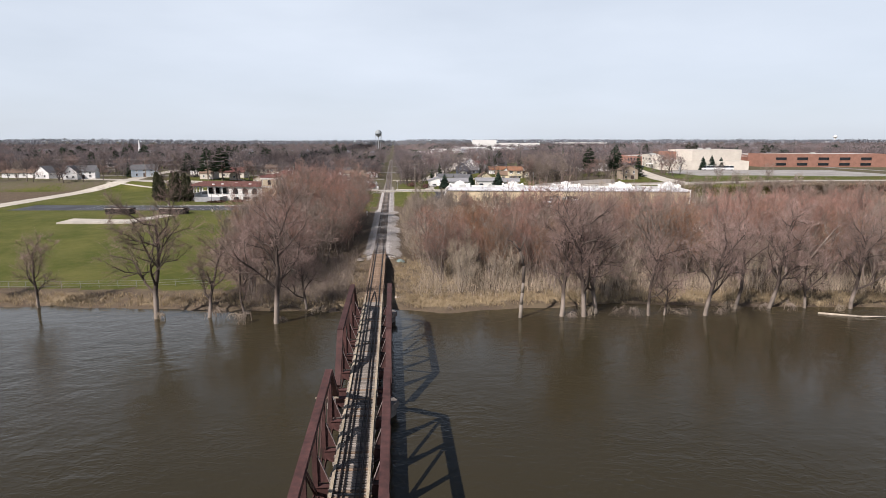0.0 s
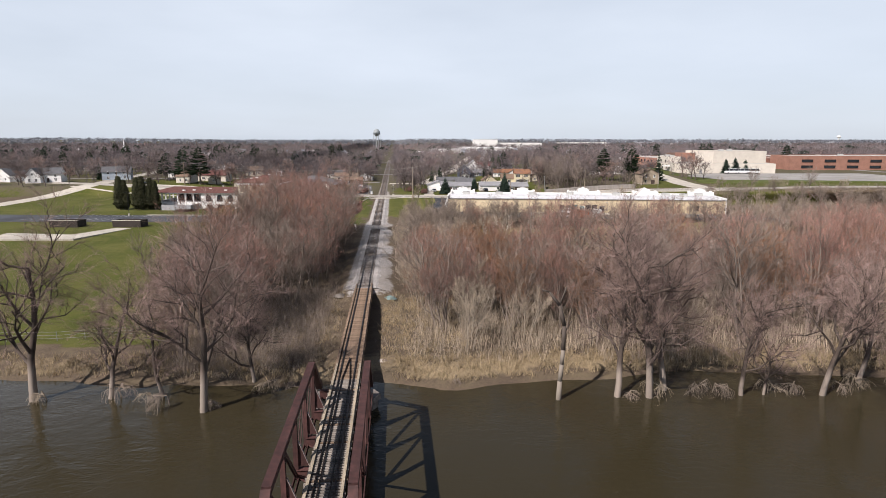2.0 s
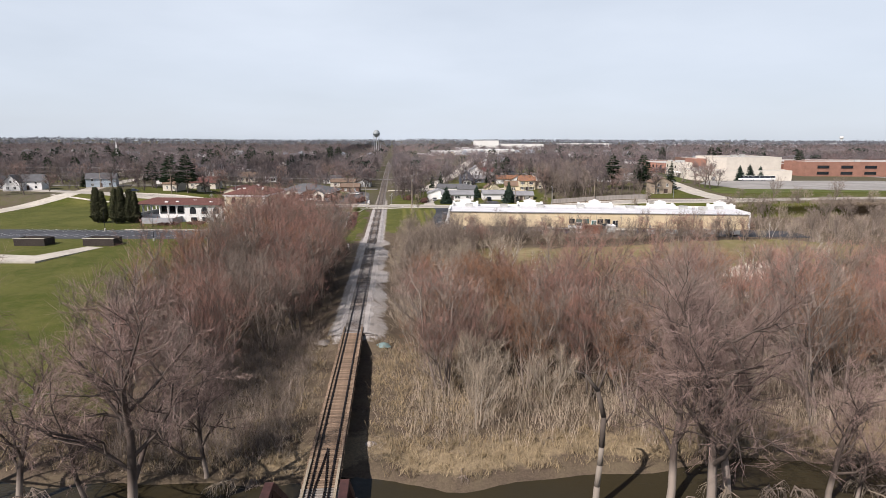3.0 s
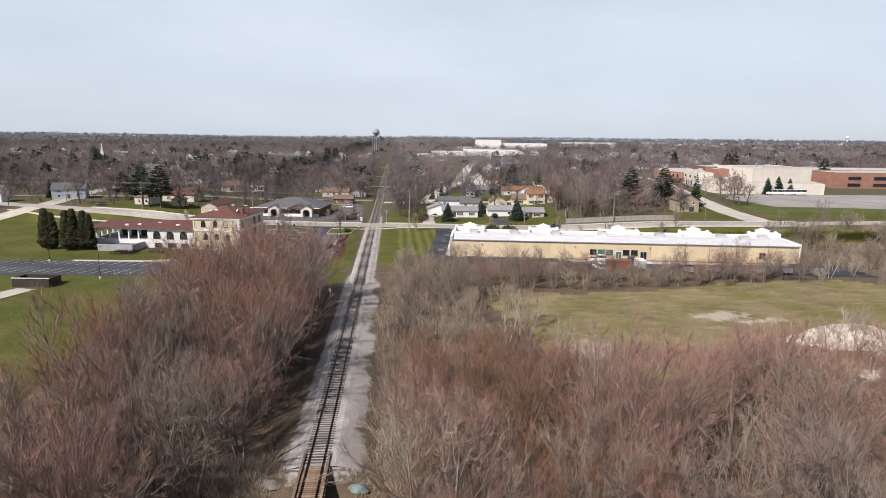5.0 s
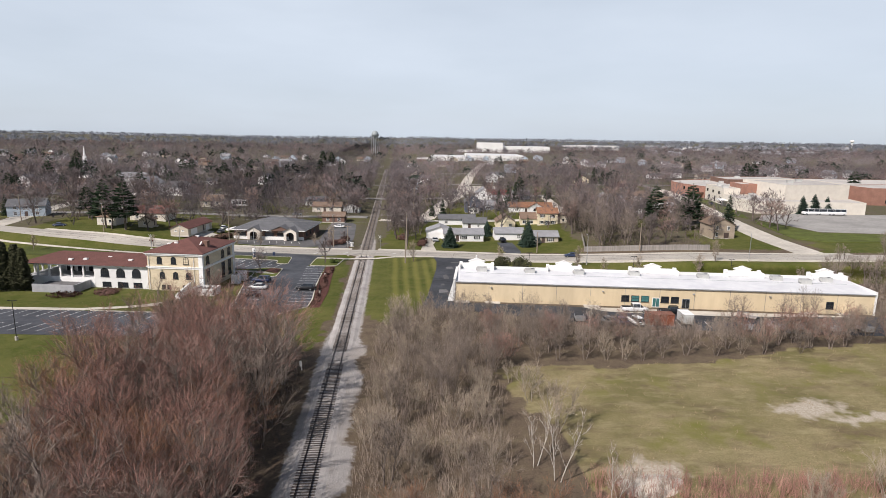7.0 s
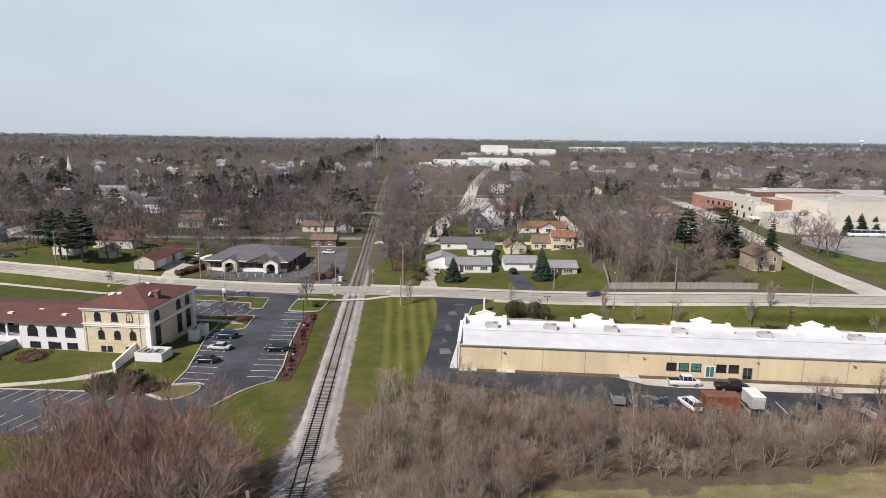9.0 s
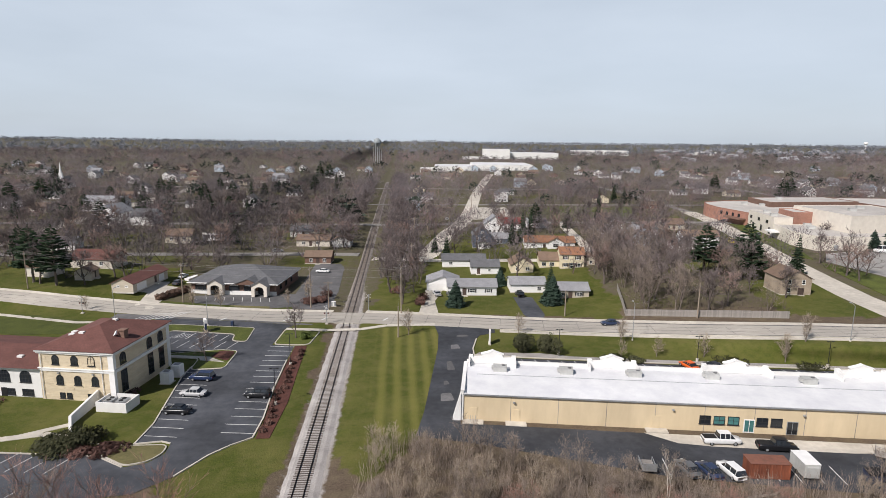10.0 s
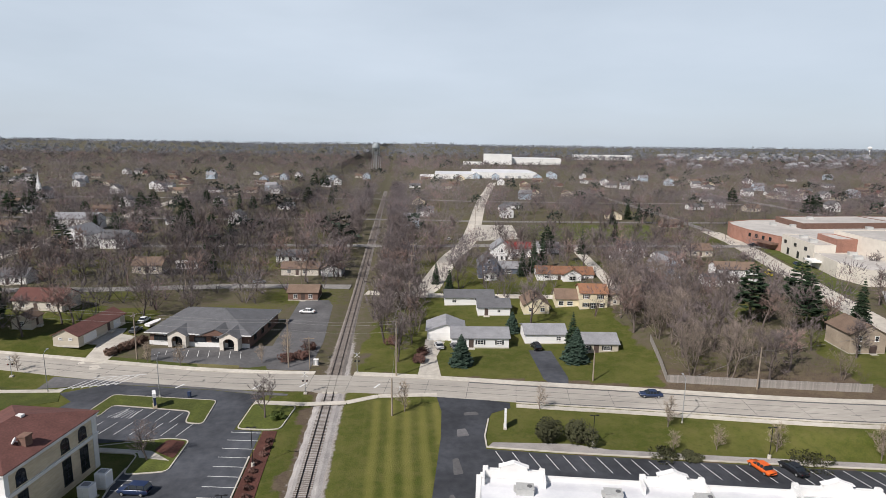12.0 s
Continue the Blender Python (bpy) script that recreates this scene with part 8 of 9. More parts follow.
# the tree belt along the railway beyond the crossing
for k in range(30):
    y = 300 + k * 7.0
    plant(rnd.choice(TOWN[:2] if y < 430 else TOWN_FAR), 10.5 + rnd.uniform(-2.5, 3.5) if y > 312 else 14, y + rnd.uniform(-3, 3), rnd.uniform(0.8, 1.2), rnd.random() * 6, "tree belt beside the railway")
    if y > 312:
        plant(rnd.choice(TOWN if y < 430 else TOWN_FAR), 16 + rnd.uniform(-2, 4), y + rnd.uniform(-3, 3), rnd.uniform(0.65, 0.9), rnd.random() * 6, "tree belt beside the railway")
    if y > 380:
        plant(rnd.choice(TOWN if y < 430 else TOWN_FAR), -9.5 + rnd.uniform(-4, 2), y + rnd.uniform(-3, 3), rnd.uniform(0.7, 1.0), rnd.random() * 6, "tree belt beside the railway")
# trees round the houses in the west
for x, y in scatter([(-250, 322), (-160, 312), (-158, 332), (-196, 336), (-250, 348)], 18, 7, [(-176, 342, 9), (-199, 348, 7)]) + scatter([(-250, 366), (-120, 366), (-120, 366.5), (-110, 352), (-140, 356), (-250, 380)], 18, 7, [(-146, 360, 12), (-122, 382, 9)]):
    plant(rnd.choice(TOWN + GREYS), x, y, rnd.uniform(0.8, 1.25), rnd.random() * 6, "trees round the western houses")
# the grove behind the fence
for x, y in scatter([(78, 287), (97, 285), (101, 320), (106, 372), (90, 376), (80, 330)], 34, 4.0):
    plant(rnd.choice(TOWN[:2] + GREYS), x, y, rnd.uniform(1.0, 1.4), rnd.random() * 6, "grove behind the fence")
for x, y in scatter([(100, 287), (122, 284), (128, 300), (120, 345), (106, 350)], 11, 6.5):
    plant(rnd.choice(TOWN + GREYS), x, y, rnd.uniform(0.6, 1.05), rnd.random() * 6, "grove behind the fence")
done = []
tries = 0
while len(done) < 215 and tries < 16000:
    tries += 1
    y = 318 + 190 * rnd.random()
    x = rnd.uniform(-0.66 * y - 20, 0.74 * y)
    if free(x, y, 3) and all(math.hypot(x - a, y - b) > 7 for a, b in done):
        done.append((x, y))
        plant(rnd.choice(TOWN if y < 430 else TOWN_FAR), x, y, rnd.uniform(0.85, 1.4), rnd.random() * 6, "town trees")


def far_wood(name, places, size, blades, width, material, label, slim=False):
    """Many bare crowns in one mesh: bundles of slender shoots that rise from short stems."""
    g = np.random.default_rng(len(places) + blades)
    n = len(places)
    P = np.array(places)
    zs = land(P[:, 0], P[:, 1])
    hgt = size * g.uniform(0.7, 1.2, n)
    rad = hgt * g.uniform(0.4, 0.6, n)
    a = g.uniform(0, 2 * np.pi, (n, blades))
    u = g.uniform(0.0, 1.0, (n, blades))
    el = np.arcsin(np.clip(u * 1.15 - 0.17, -0.2, 0.98))
    reach = g.uniform(0.75, 1.05, (n, blades))
    tip = np.stack([np.cos(a) * np.cos(el) * rad[:, None] * reach, np.sin(a) * np.cos(el) * rad[:, None] * reach, hgt[:, None] * (0.42 + 0.58 * np.sin(el) * reach)], -1)
    heart = np.stack([0 * a, 0 * a, hgt[:, None] * 0.45 + 0 * a], -1)
    root = heart + (tip - heart) * g.uniform(0.25, 0.72, (n, blades))[..., None]
    limbs = 6
    root[:, :limbs] = 0
    tip[:, :limbs] = heart[:, :limbs] + (tip[:, :limbs] - heart[:, :limbs]) * 0.8
    root[:, limbs:] += g.normal(0, 0.035, root[:, limbs:].shape) * hgt[:, None, None]
    t = g.uniform(0, 2 * np.pi, (n, blades))
    w = (width * g.uniform(0.6, 1.3, (n, blades)))[..., None] * np.stack([np.cos(t), np.sin(t), g.uniform(-0.4, 0.4, (n, blades))], -1)
    mid = root * 0.35 + tip * 0.65
    base = np.concatenate([P, zs[:, None]], 1)[:, None, None, :]
    if slim:
        # short shoots that stand out from the crown's surface
        out = (tip - heart)
        foot = heart + out * g.uniform(0.45, 0.9, (n, blades))[..., None] + g.normal(0, 0.03, tip.shape) * hgt[:, None, None]
        end = foot + out * g.uniform(0.16, 0.34, (n, blades))[..., None] + g.normal(0, 0.035, tip.shape) * hgt[:, None, None]
        foot[:, :limbs], end[:, :limbs] = 0, tip[:, :limbs]
        corners = [foot - w, foot + w, end]
    else:
        # small ragged clumps all over the crown
        q = heart + (tip - heart) * g.uniform(0.7, 1.0, (n, blades))[..., None]
        patch = rad[:, None, None] * width
        q0, q1, q2 = (g.normal(0, 1, (n, blades, 3)) * np.array([1, 1, 0.7]) for k in range(3))
        corners = [q + c / np.linalg.norm(c, axis=-1, keepdims=True) * patch for c in (q0, q1, q2)]
        corners[0][:, :3], corners[1][:, :3], corners[2][:, :3] = -w[:, :3], w[:, :3], tip[:, :3]
    v = (np.stack(corners, 2) + base).reshape(-1, 3)
    f = np.arange(len(v)).reshape(-1, len(corners))
    me = bpy.data.meshes.new(name)
    me.from_pydata(v.tolist(), [], f.tolist())
    me.materials.append(material)
    tagged(new(name, me), label, "woods", kind="stuff")


g = np.random.default_rng(5)


def fan(n, y0, y1, power=1.0):
    out = []
    while len(out) < n:
        y = y0 + (y1 - y0) * g.random() ** power
        x = g.uniform(-0.7 * y - 30, 0.92 * y + 20)
        if abs(x) < 5 or (180 < x < 412 and y < 525) or (34 < x < 225 and 890 < y < 1085) or (135 < x < 390 and 1330 < y < 1560) or (y < 700 and not free(x, y, 1.5)):
            continue
        out.append((x, y))
    return out


M_FAR_GREY = mat("distant_grey_woods", (0.2, 0.17, 0.172), (0.12, 0.102, 0.105), 30, 0.95, 0, 0, 0.2, 6, island=0.3)
M_FAR_RED = mat("distant_reddish_woods", (0.225, 0.158, 0.152), (0.135, 0.097, 0.095), 30, 0.95, 0, 0, 0.2, 6, island=0.3)
for k in range(40):
    y = 405 + 230 * rnd.random()
    x = rnd.uniform(-0.62 * y, -30)
    if free(x, y, 2):
        plant(rnd.choice((PINE, PINE, PINE, FIR)), x, y, rnd.uniform(0.7, 1.05), rnd.random() * 6, "town pines")
M_FAR_PINE = mat("distant_pine_woods", (0.05, 0.062, 0.045), (0.032, 0.042, 0.034), 30, 0.95, 0, 0, 0.2, 6, island=0.3)
far_wood("town_woods", [(float(g.uniform(7, 19)), float(g.uniform(505, 760))) for k in range(70)] + [(float(g.uniform(-16, -7)), float(g.uniform(505, 760))) for k in range(34)], 12, 170, 0.12, M_FAR_GREY, "grey-brown bare trees lining the railway", True)
far_wood("town_woods", fan(2100, 330, 700), 12.5, 160, 0.12, M_FAR_GREY, "grey-brown bare trees filling the town", True)
far_wood("town_woods", fan(620, 330, 700), 12, 160, 0.12, M_FAR_RED, "reddish bare trees filling the town", True)
far_wood("town_woods", fan(2900, 620, 1250), 12.5, 90, 0.095, M_FAR_GREY, "grey-brown bare trees filling the town")
far_wood("town_woods", fan(800, 680, 1250), 12.5, 90, 0.095, M_FAR_RED, "reddish bare trees filling the town")
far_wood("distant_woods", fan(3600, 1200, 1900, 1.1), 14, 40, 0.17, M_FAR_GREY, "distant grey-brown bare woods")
far_wood("distant_woods", fan(1300, 1200, 2100, 1.1), 14, 40, 0.17, M_FAR_RED, "distant reddish bare woods")
far_wood("distant_pines", fan(420, 420, 2600, 1.3), 13, 60, 0.26, M_FAR_PINE, "scattered dark pines in the distance")
# distance haze is put into this blue-grey base colour
M_HORIZON_WOOD = mat("haze_tinted_far_woods", (0.215, 0.225, 0.255), (0.15, 0.16, 0.185), 120, 0.95, 0, 0, 0.15, 6, island=0.25)
far_wood("horizon_woods", fan(5600, 1700, 4700, 1.0), 17, 18, 0.36, M_HORIZON_WOOD, "horizon woods with distance haze in their blue-grey colour")


# far white church with a slender steeple
ch = thing("church", "white church with a tall slender steeple among trees", "church", pose(-275, 665, height(-275, 665), 0, 0, 12) @ Matrix.Scale(0.78, 4))
part("nave", Shape().box(-6, 6, 0, 24, -0.5, 7), M_SIDING, ch)
part("roof", Shape().wallprism([(-6.6, 6.8), (0, 12.5), (6.6, 6.8)], -0.4, 24.4), M_ROOF_GREY, ch)
part("tower", Shape().box(-2.2, 2.2, -4.0, 0.0, -0.5, 13).box(-1.7, 1.7, -3.5, -0.5, 13, 17), M_SIDING, ch)
part("spire", Shape().tube((0, -2, 17), (0, -2, 29), 1.5, 0.06, 8), M_WHITE, ch)
# pale houses of a far suburb, too small to pick apart
s = Shape()
for k in range(85):
    x, y = rnd.uniform(0.42, 0.78), rnd.uniform(1350, 2500)
    x *= y
    a, b, h, z = rnd.uniform(5, 10), rnd.uniform(5, 8), rnd.uniform(4, 8), height(x, y)
    s.box(x - a, x + a, y - b, y + b, z - 1, z + h)
    s.add([(x - a, y - b, z + h), (x + a, y - b, z + h), (x + a, y + b, z + h), (x - a, y + b, z + h), (x - a, y, z + h + 4), (x + a, y, z + h + 4)], [(0, 1, 5, 4), (2, 3, 4, 5), (0, 4, 3), (1, 2, 5)])
whole("distant_houses", s, M_GREYWALL, "pale houses of a far suburb among woods", "houses", kind="stuff")

# a far white water tower on one stem
ft = thing("water_tower", "far white water tower on a single stem", "water tower", pose(2282, 2900, height(2282, 2900)))
part("stem", Shape().tube((0, 0, -2), (0, 0, 26), 4, 3, 12), M_WHITE, ft)
part("tank", Shape().tube((0, 0, 24), (0, 0, 29), 4, 10, 14).tube((0, 0, 29), (0, 0, 34), 10, 10, 14).tube((0, 0, 34), (0, 0, 38), 10, 4, 14), M_WHITE, ft)


# ---- vehicles ----
def paint(name, c, rough=0.3):
    return mat(name, c, tuple(x * 0.9 for x in c), 1.0, rough, 0.0, 0, 0.04, spec=0.6)


P_WHITE, P_BLACK, P_NAVY, P_SILVER = paint("white_car_paint", (0.78, 0.78, 0.77)), paint("black_car_paint", (0.012, 0.012, 0.014)), paint("dark_blue_car_paint", (0.02, 0.035, 0.09)), paint("silver_car_paint", (0.5, 0.5, 0.5))
P_ORANGE, P_GREY, P_YELLOW, P_BLUE = paint("orange_car_paint", (0.75, 0.13, 0.02)), paint("grey_car_paint", (0.12, 0.125, 0.13)), paint("yellow_car_paint", (0.75, 0.6, 0.03)), paint("blue_car_paint", (0.025, 0.04, 0.09))
M_TYRE = mat("black_tyre_rubber", (0.02, 0.02, 0.02), None, 0.3, 0.9)
M_LAMP = mat("clear_lamp_glass", (0.6, 0.6, 0.58), None, 0.4, 0.15)
M_TAIL = mat("red_lamp_glass", (0.35, 0.02, 0.02), None, 0.4, 0.2)


def loft(rows):
    """A skin through cross sections given as (x, half-widths and heights from bottom to top)."""
    s = Shape()
    rings = []
    for x, pts in rows:
        k = len(s.v)
        ring_pts = [(x, w, z) for w, z in pts] + [(x, -w, z) for w, z in reversed(pts)]
        s.v += ring_pts
        rings.append(range(k, k + len(ring_pts)))
    n = len(rings[0])
    for a, b in zip(rings, rings[1:]):
        for i in range(n):
            s.f.append((a[i], a[(i + 1) % n], b[(i + 1) % n], b[i]))
            s.s.append(0)
    for r in (rings[0], rings[-1]):
        s.f.append(tuple(r))
        s.s.append(0)
    return s


CAR_MESH = {}


def car_meshes(kind):
    if kind in CAR_MESH:
        return CAR_MESH[kind]
    L, roof, belt = {"sedan": (4.7, 1.45, 0.92), "suv": (4.7, 1.72, 1.05), "pickup": (5.8, 1.9, 1.12), "van": (5.6, 2.2, 1.3)}[kind]
    h = L / 2
    def sec(x, w, lo, hi):
        return x, [(w * 0.9, lo), (w, lo + 0.18), (w, hi - 0.14), (w * 0.93, hi)]
    b_rows = [sec(-h, 0.72, 0.42, belt - 0.12), sec(-h + 0.18, 0.86, 0.3, belt - 0.02), sec(-h + 0.9, 0.91, 0.26, belt), sec(0, 0.92, 0.25, belt), sec(h - 1.3, 0.91, 0.26, belt - 0.03), sec(h - 0.35, 0.86, 0.3, belt - 0.18), sec(h, 0.68, 0.42, belt - 0.34)]
    body = loft(b_rows)
    if kind == "sedan":
        cab = [(-h + 0.75, -h + 1.35, h - 2.05, h - 1.25)]
    elif kind == "pickup":
        cab = [(-0.75, -0.55, 1.05, 1.75)]
    elif kind == "van":
        cab = [(-h + 0.08, -h + 0.2, h - 1.5, h - 0.75)]
    else:
        cab = [(-h + 0.1, -h + 0.45, h - 2.0, h - 1.25)]
    x0, x1, x2, x3 = cab[0]
    glass = loft([(x0, [(0.8, belt - 0.05), (0.8, belt), (0.79, belt + 0.02)]), (x1, [(0.84, belt - 0.05), (0.8, belt + 0.2), (0.66, roof - 0.06)]), (x2, [(0.84, belt - 0.05), (0.8, belt + 0.2), (0.66, roof - 0.06)]), (x3, [(0.8, belt - 0.05), (0.8, belt), (0.79, belt + 0.02)])])
    top = Shape().prism([(x1 - 0.05, -0.62), (x2 + 0.1, -0.62), (x2 + 0.15, 0), (x2 + 0.1, 0.62), (x1 - 0.05, 0.62), (x1 - 0.1, 0)], roof - 0.07, roof)
    pillars = []
    for xx in (x1 + 0.02, (x1 + x2) / 2, x2 - 0.05):
        for sg in (-1, 1):
            pillars.append(Shape().beam((xx, sg * 0.845, belt - 0.02), (xx, sg * 0.665, roof - 0.04), 0.09, 0.05, up=(1, 0, 0)))
    bed = None
    if kind == "pickup":
        bed = Shape().box(-h + 0.12, -0.85, -0.72, 0.72, belt - 0.1, belt + 0.012)
    tyre = Shape().tube((0, -0.11, 0), (0, 0.11, 0), 0.34, 0.34, 16)
    rim = Shape().tube((0, -0.118, 0), (0, 0.118, 0), 0.2, 0.2, 12)
    lamp = Shape().box(h - 0.22, h - 0.06, -0.16, 0.16, belt - 0.36, belt - 0.22)
    tail = Shape().box(-h + 0.02, -h + 0.14, -0.12, 0.12, belt - 0.3, belt - 0.1)
    CAR_MESH[kind] = (L, belt, roof, body, glass.mesh("window_band", M_GLASS, False), top, bed, tyre.mesh("tyre", M_TYRE), rim.mesh("rim", M_METAL), lamp.mesh("headlight", M_LAMP), tail.mesh("tail_light", M_TAIL), {}, pillars)
    return CAR_MESH[kind]


def car(kind, x, y, heading, colour, label, z=-0.012, name="car", group="", roof_colour=None):
    L, belt, roof, body, glass, top, bed, tyre, rim, lamp, tail, painted, pillars = car_meshes(kind)
    if colour.name not in painted:
        painted[colour.name] = (body.mesh("body", colour, True), top.mesh("roof", roof_colour or colour), [q.mesh("pillar", roof_colour or colour) for q in pillars])
    t = thing(name, label, "car" if kind != "pickup" else "pickup truck", pose(x, y, z, 0, 0, heading), group)
    part("body", painted[colour.name][0], None, t)
    r_ob = part("roof", painted[colour.name][1], None, t)
    for q in painted[colour.name][2]:
        part("pillar", q, None, r_ob)
    part("window_band", glass, None, t)
    if bed is not None:
        part("bed", bed, M_BLACK, t)
    for sx in (-0.3 * L, 0.31 * L):
        for sy in (-0.8, 0.8):
            w = part("wheel", rim, None, t, at=pose(sx, sy, 0.34))
            part("tyre", tyre, None, w)
    for sy in (-0.52, 0.52):
        part("headlight", lamp, None, t, at=pose(0, sy, 0))
        part("tail_light", tail, None, t, at=pose(0, sy * 1.2, 0))
    return t


car("suv", -24.3, 247.6, 172, P_NAVY, "dark blue sport utility car parked in a bay")
car("sedan", -23.6, 240.6, 172, P_SILVER, "silver saloon car parked in a bay")
car("sedan", -24.0, 233.8, 172, P_BLACK, "black saloon car parked in a bay")
car("suv", -12.0, 239.4, 174, P_BLACK, "black hatchback car parked in a bay")
car("pickup", 62.6, 219.2, -6, P_WHITE, "white crew-cab pickup truck parked by the shop wall", z=0.03)
car("pickup", 70.0, 216.8, -10, P_BLACK, "black pickup truck parked by the shop wall", z=0.03)
car("suv", 59.4, 210.9, 98, P_WHITE, "white sport utility car parked in the yard")
car("sedan", 53.6, 211.8, 98, P_GREY, "dark grey saloon car parked in the yard")
car("sedan", 56.4, 211.2, 98, P_BLUE, "dark blue car parked in the yard")
car("sedan", 72.3, 249.0, 103, P_ORANGE, "bright orange coupe car parked in a bay")
car("sedan", 77.2, 248.4, 103, P_BLACK, "black coupe car parked in a bay")
car("sedan", 66.0, 277.3, 172.5, P_BLUE, "dark blue saloon car on the main road", z=0.0)
car("sedan", 24.2, 307.4, 100, P_SILVER, "silver car parked on a house drive", z=0.0)
car("sedan", 28.2, 306.6, 100, P_GREY, "dark grey car parked by a house", z=0.0)
car("suv", 48.6, 305.6, 95, P_BLACK, "black car parked under a carport", z=0.0)
car("sedan", -13.2, 338.2, 172, P_WHITE, "white car parked behind the office", z=-0.005)
for k, (x, y, c) in enumerate(((216, 366.6, P_WHITE), (222.6, 366.0, P_WHITE), (229.2, 365.4, P_WHITE))):
    bus = car("van", x, y, 175, c, "white minibus parked beside the school", name="minibus")
    bus.matrix_basis = bus.matrix_basis @ Matrix.Scale(1.45, 4)
car("van", 163.5, 392, 75, P_YELLOW, "bright yellow van parked by the side street", name="van", z=-0.03)
for x, y, c, h in ((189, 412, P_BLUE, 70), (196, 458, P_BLACK, 80), (199, 461, P_GREY, 80), (202, 458, P_SILVER, 80), (-56.0, 323, P_GREY, 85), (-57.5, 332, P_WHITE, 85), (-120, 330, P_BLUE, 10), (112, 376, P_SILVER, 0), (40, 470, P_WHITE, 80), (-36, 376, P_GREY, 0), (96, 362, P_WHITE, 80)):
    car("sedan", x, y, h, c, "car parked in the town beyond the road", z=-0.04, group="parked town cars")

# boat trailers beside the garage
for x, y, a in ((-53.2, 327.5, 70), (-48.0, 333.0, 40)):
    b = thing("boat", "small white boat on a trailer", "boat", pose(x, y, 0, 0, 0, a), "boats on trailers")
    part("hull", loft([(-2.4, [(0.7, 0.55), (0.85, 0.8), (0.9, 1.2)]), (0.5, [(0.6, 0.5), (0.85, 0.8), (0.92, 1.25)]), (2.0, [(0.25, 0.6), (0.5, 0.85), (0.6, 1.3)]), (2.7, [(0.02, 0.95), (0.04, 1.1), (0.06, 1.4)])]), M_WHITE, b)
    part("trailer_frame", Shape().beam((-2.2, 0, 0.42), (3.6, 0, 0.42), 0.12, 0.1).beam((-0.8, -0.9, 0.36), (-0.8, 0.9, 0.36), 0.1, 0.1), M_METAL, b)
    for sy in (-0.95, 0.95):
        part("wheel", Shape().tube((-0.8, sy - 0.09, 0.3), (-0.8, sy + 0.09, 0.3), 0.3, 0.3, 12), M_TYRE, b)

# yard things behind the shops
c = thing("container", "rusty red-brown wooden skip container in the yard", "container", pose(61.4, 209.6, -0.012, 0, 0, -7))
part("body", Shape().box(0, 5.4, 0, 2.4, 0.1, 2.3), M_RUSTBOX, c)
part("roof", Shape().box(-0.08, 5.48, -0.08, 2.48, 2.3, 2.38), mat("rusty_lid", (0.22, 0.09, 0.06), (0.14, 0.07, 0.05), 0.6), c)
for k in range(14):
    part("rib", Shape().box(0.1 + k * 0.39, 0.2 + k * 0.39, -0.06, 0.02, 0.1, 2.3), M_RUSTBOX, c)
part("skid", Shape().box(0.1, 5.3, 0.3, 0.5, -0.05, 0.1).box(0.1, 5.3, 1.9, 2.1, -0.05, 0.1), M_RUSTBOX, c)
tr = thing("cargo_trailer", "silver enclosed cargo trailer parked beside the container", "trailer", pose(68.6, 208.8, -0.012, 0, 0, -7))
part("body", Shape().box(0, 2.1, 0, 3.8, 0.45, 2.4).box(0.25, 1.85, -0.35, 0, 0.6, 2.1), M_UNIT, tr)
part("roof", Shape().box(-0.04, 2.14, -0.04, 3.84, 2.4, 2.46), M_WHITE, tr)
for sx in (-0.08, 2.18):
    part("wheel", Shape().tube((sx - 0.1, 1.8, 0.33), (sx + 0.1, 1.8, 0.33), 0.33, 0.33, 12), M_TYRE, tr)
part("drawbar", Shape().beam((1.05, 3.8, 0.45), (1.05, 5.2, 0.45), 0.12, 0.12), M_BLACK, tr)
rnd = random.Random(12)


def utility_trailer(x, y, a, label, size=3.4):
    t = thing("utility_trailer", label, "trailer", pose(x, y, -0.012, 0, 0, a), "open trailers in the yard")
    part("bed", Shape().box(-size / 2, size / 2, -0.95, 0.95, 0.5, 0.62), M_WOOD_GREY, t)
    for sg in (-1, 1):
        s = Shape().beam((-size / 2, sg * 0.95, 1.15), (size / 2, sg * 0.95, 1.15), 0.06, 0.06)
        for k in range(5):
            s.beam((-size / 2 + k * size / 4, sg * 0.95, 0.6), (-size / 2 + k * size / 4, sg * 0.95, 1.15), 0.05, 0.05)
        part("side_rail", s, M_METAL, t)
        part("wheel", Shape().tube((0, sg * 1.08 - 0.09, 0.32), (0, sg * 1.08 + 0.09, 0.32), 0.32, 0.32, 12), M_TYRE, t)
    part("tail_ramp", Shape().box(-size / 2 - 0.06, -size / 2, -0.95, 0.95, 0.6, 1.7), M_METAL, t)
    part("drawbar", Shape().beam((size / 2, 0, 0.5), (size / 2 + 1.2, 0, 0.45), 0.1, 0.1), M_BLACK, t)


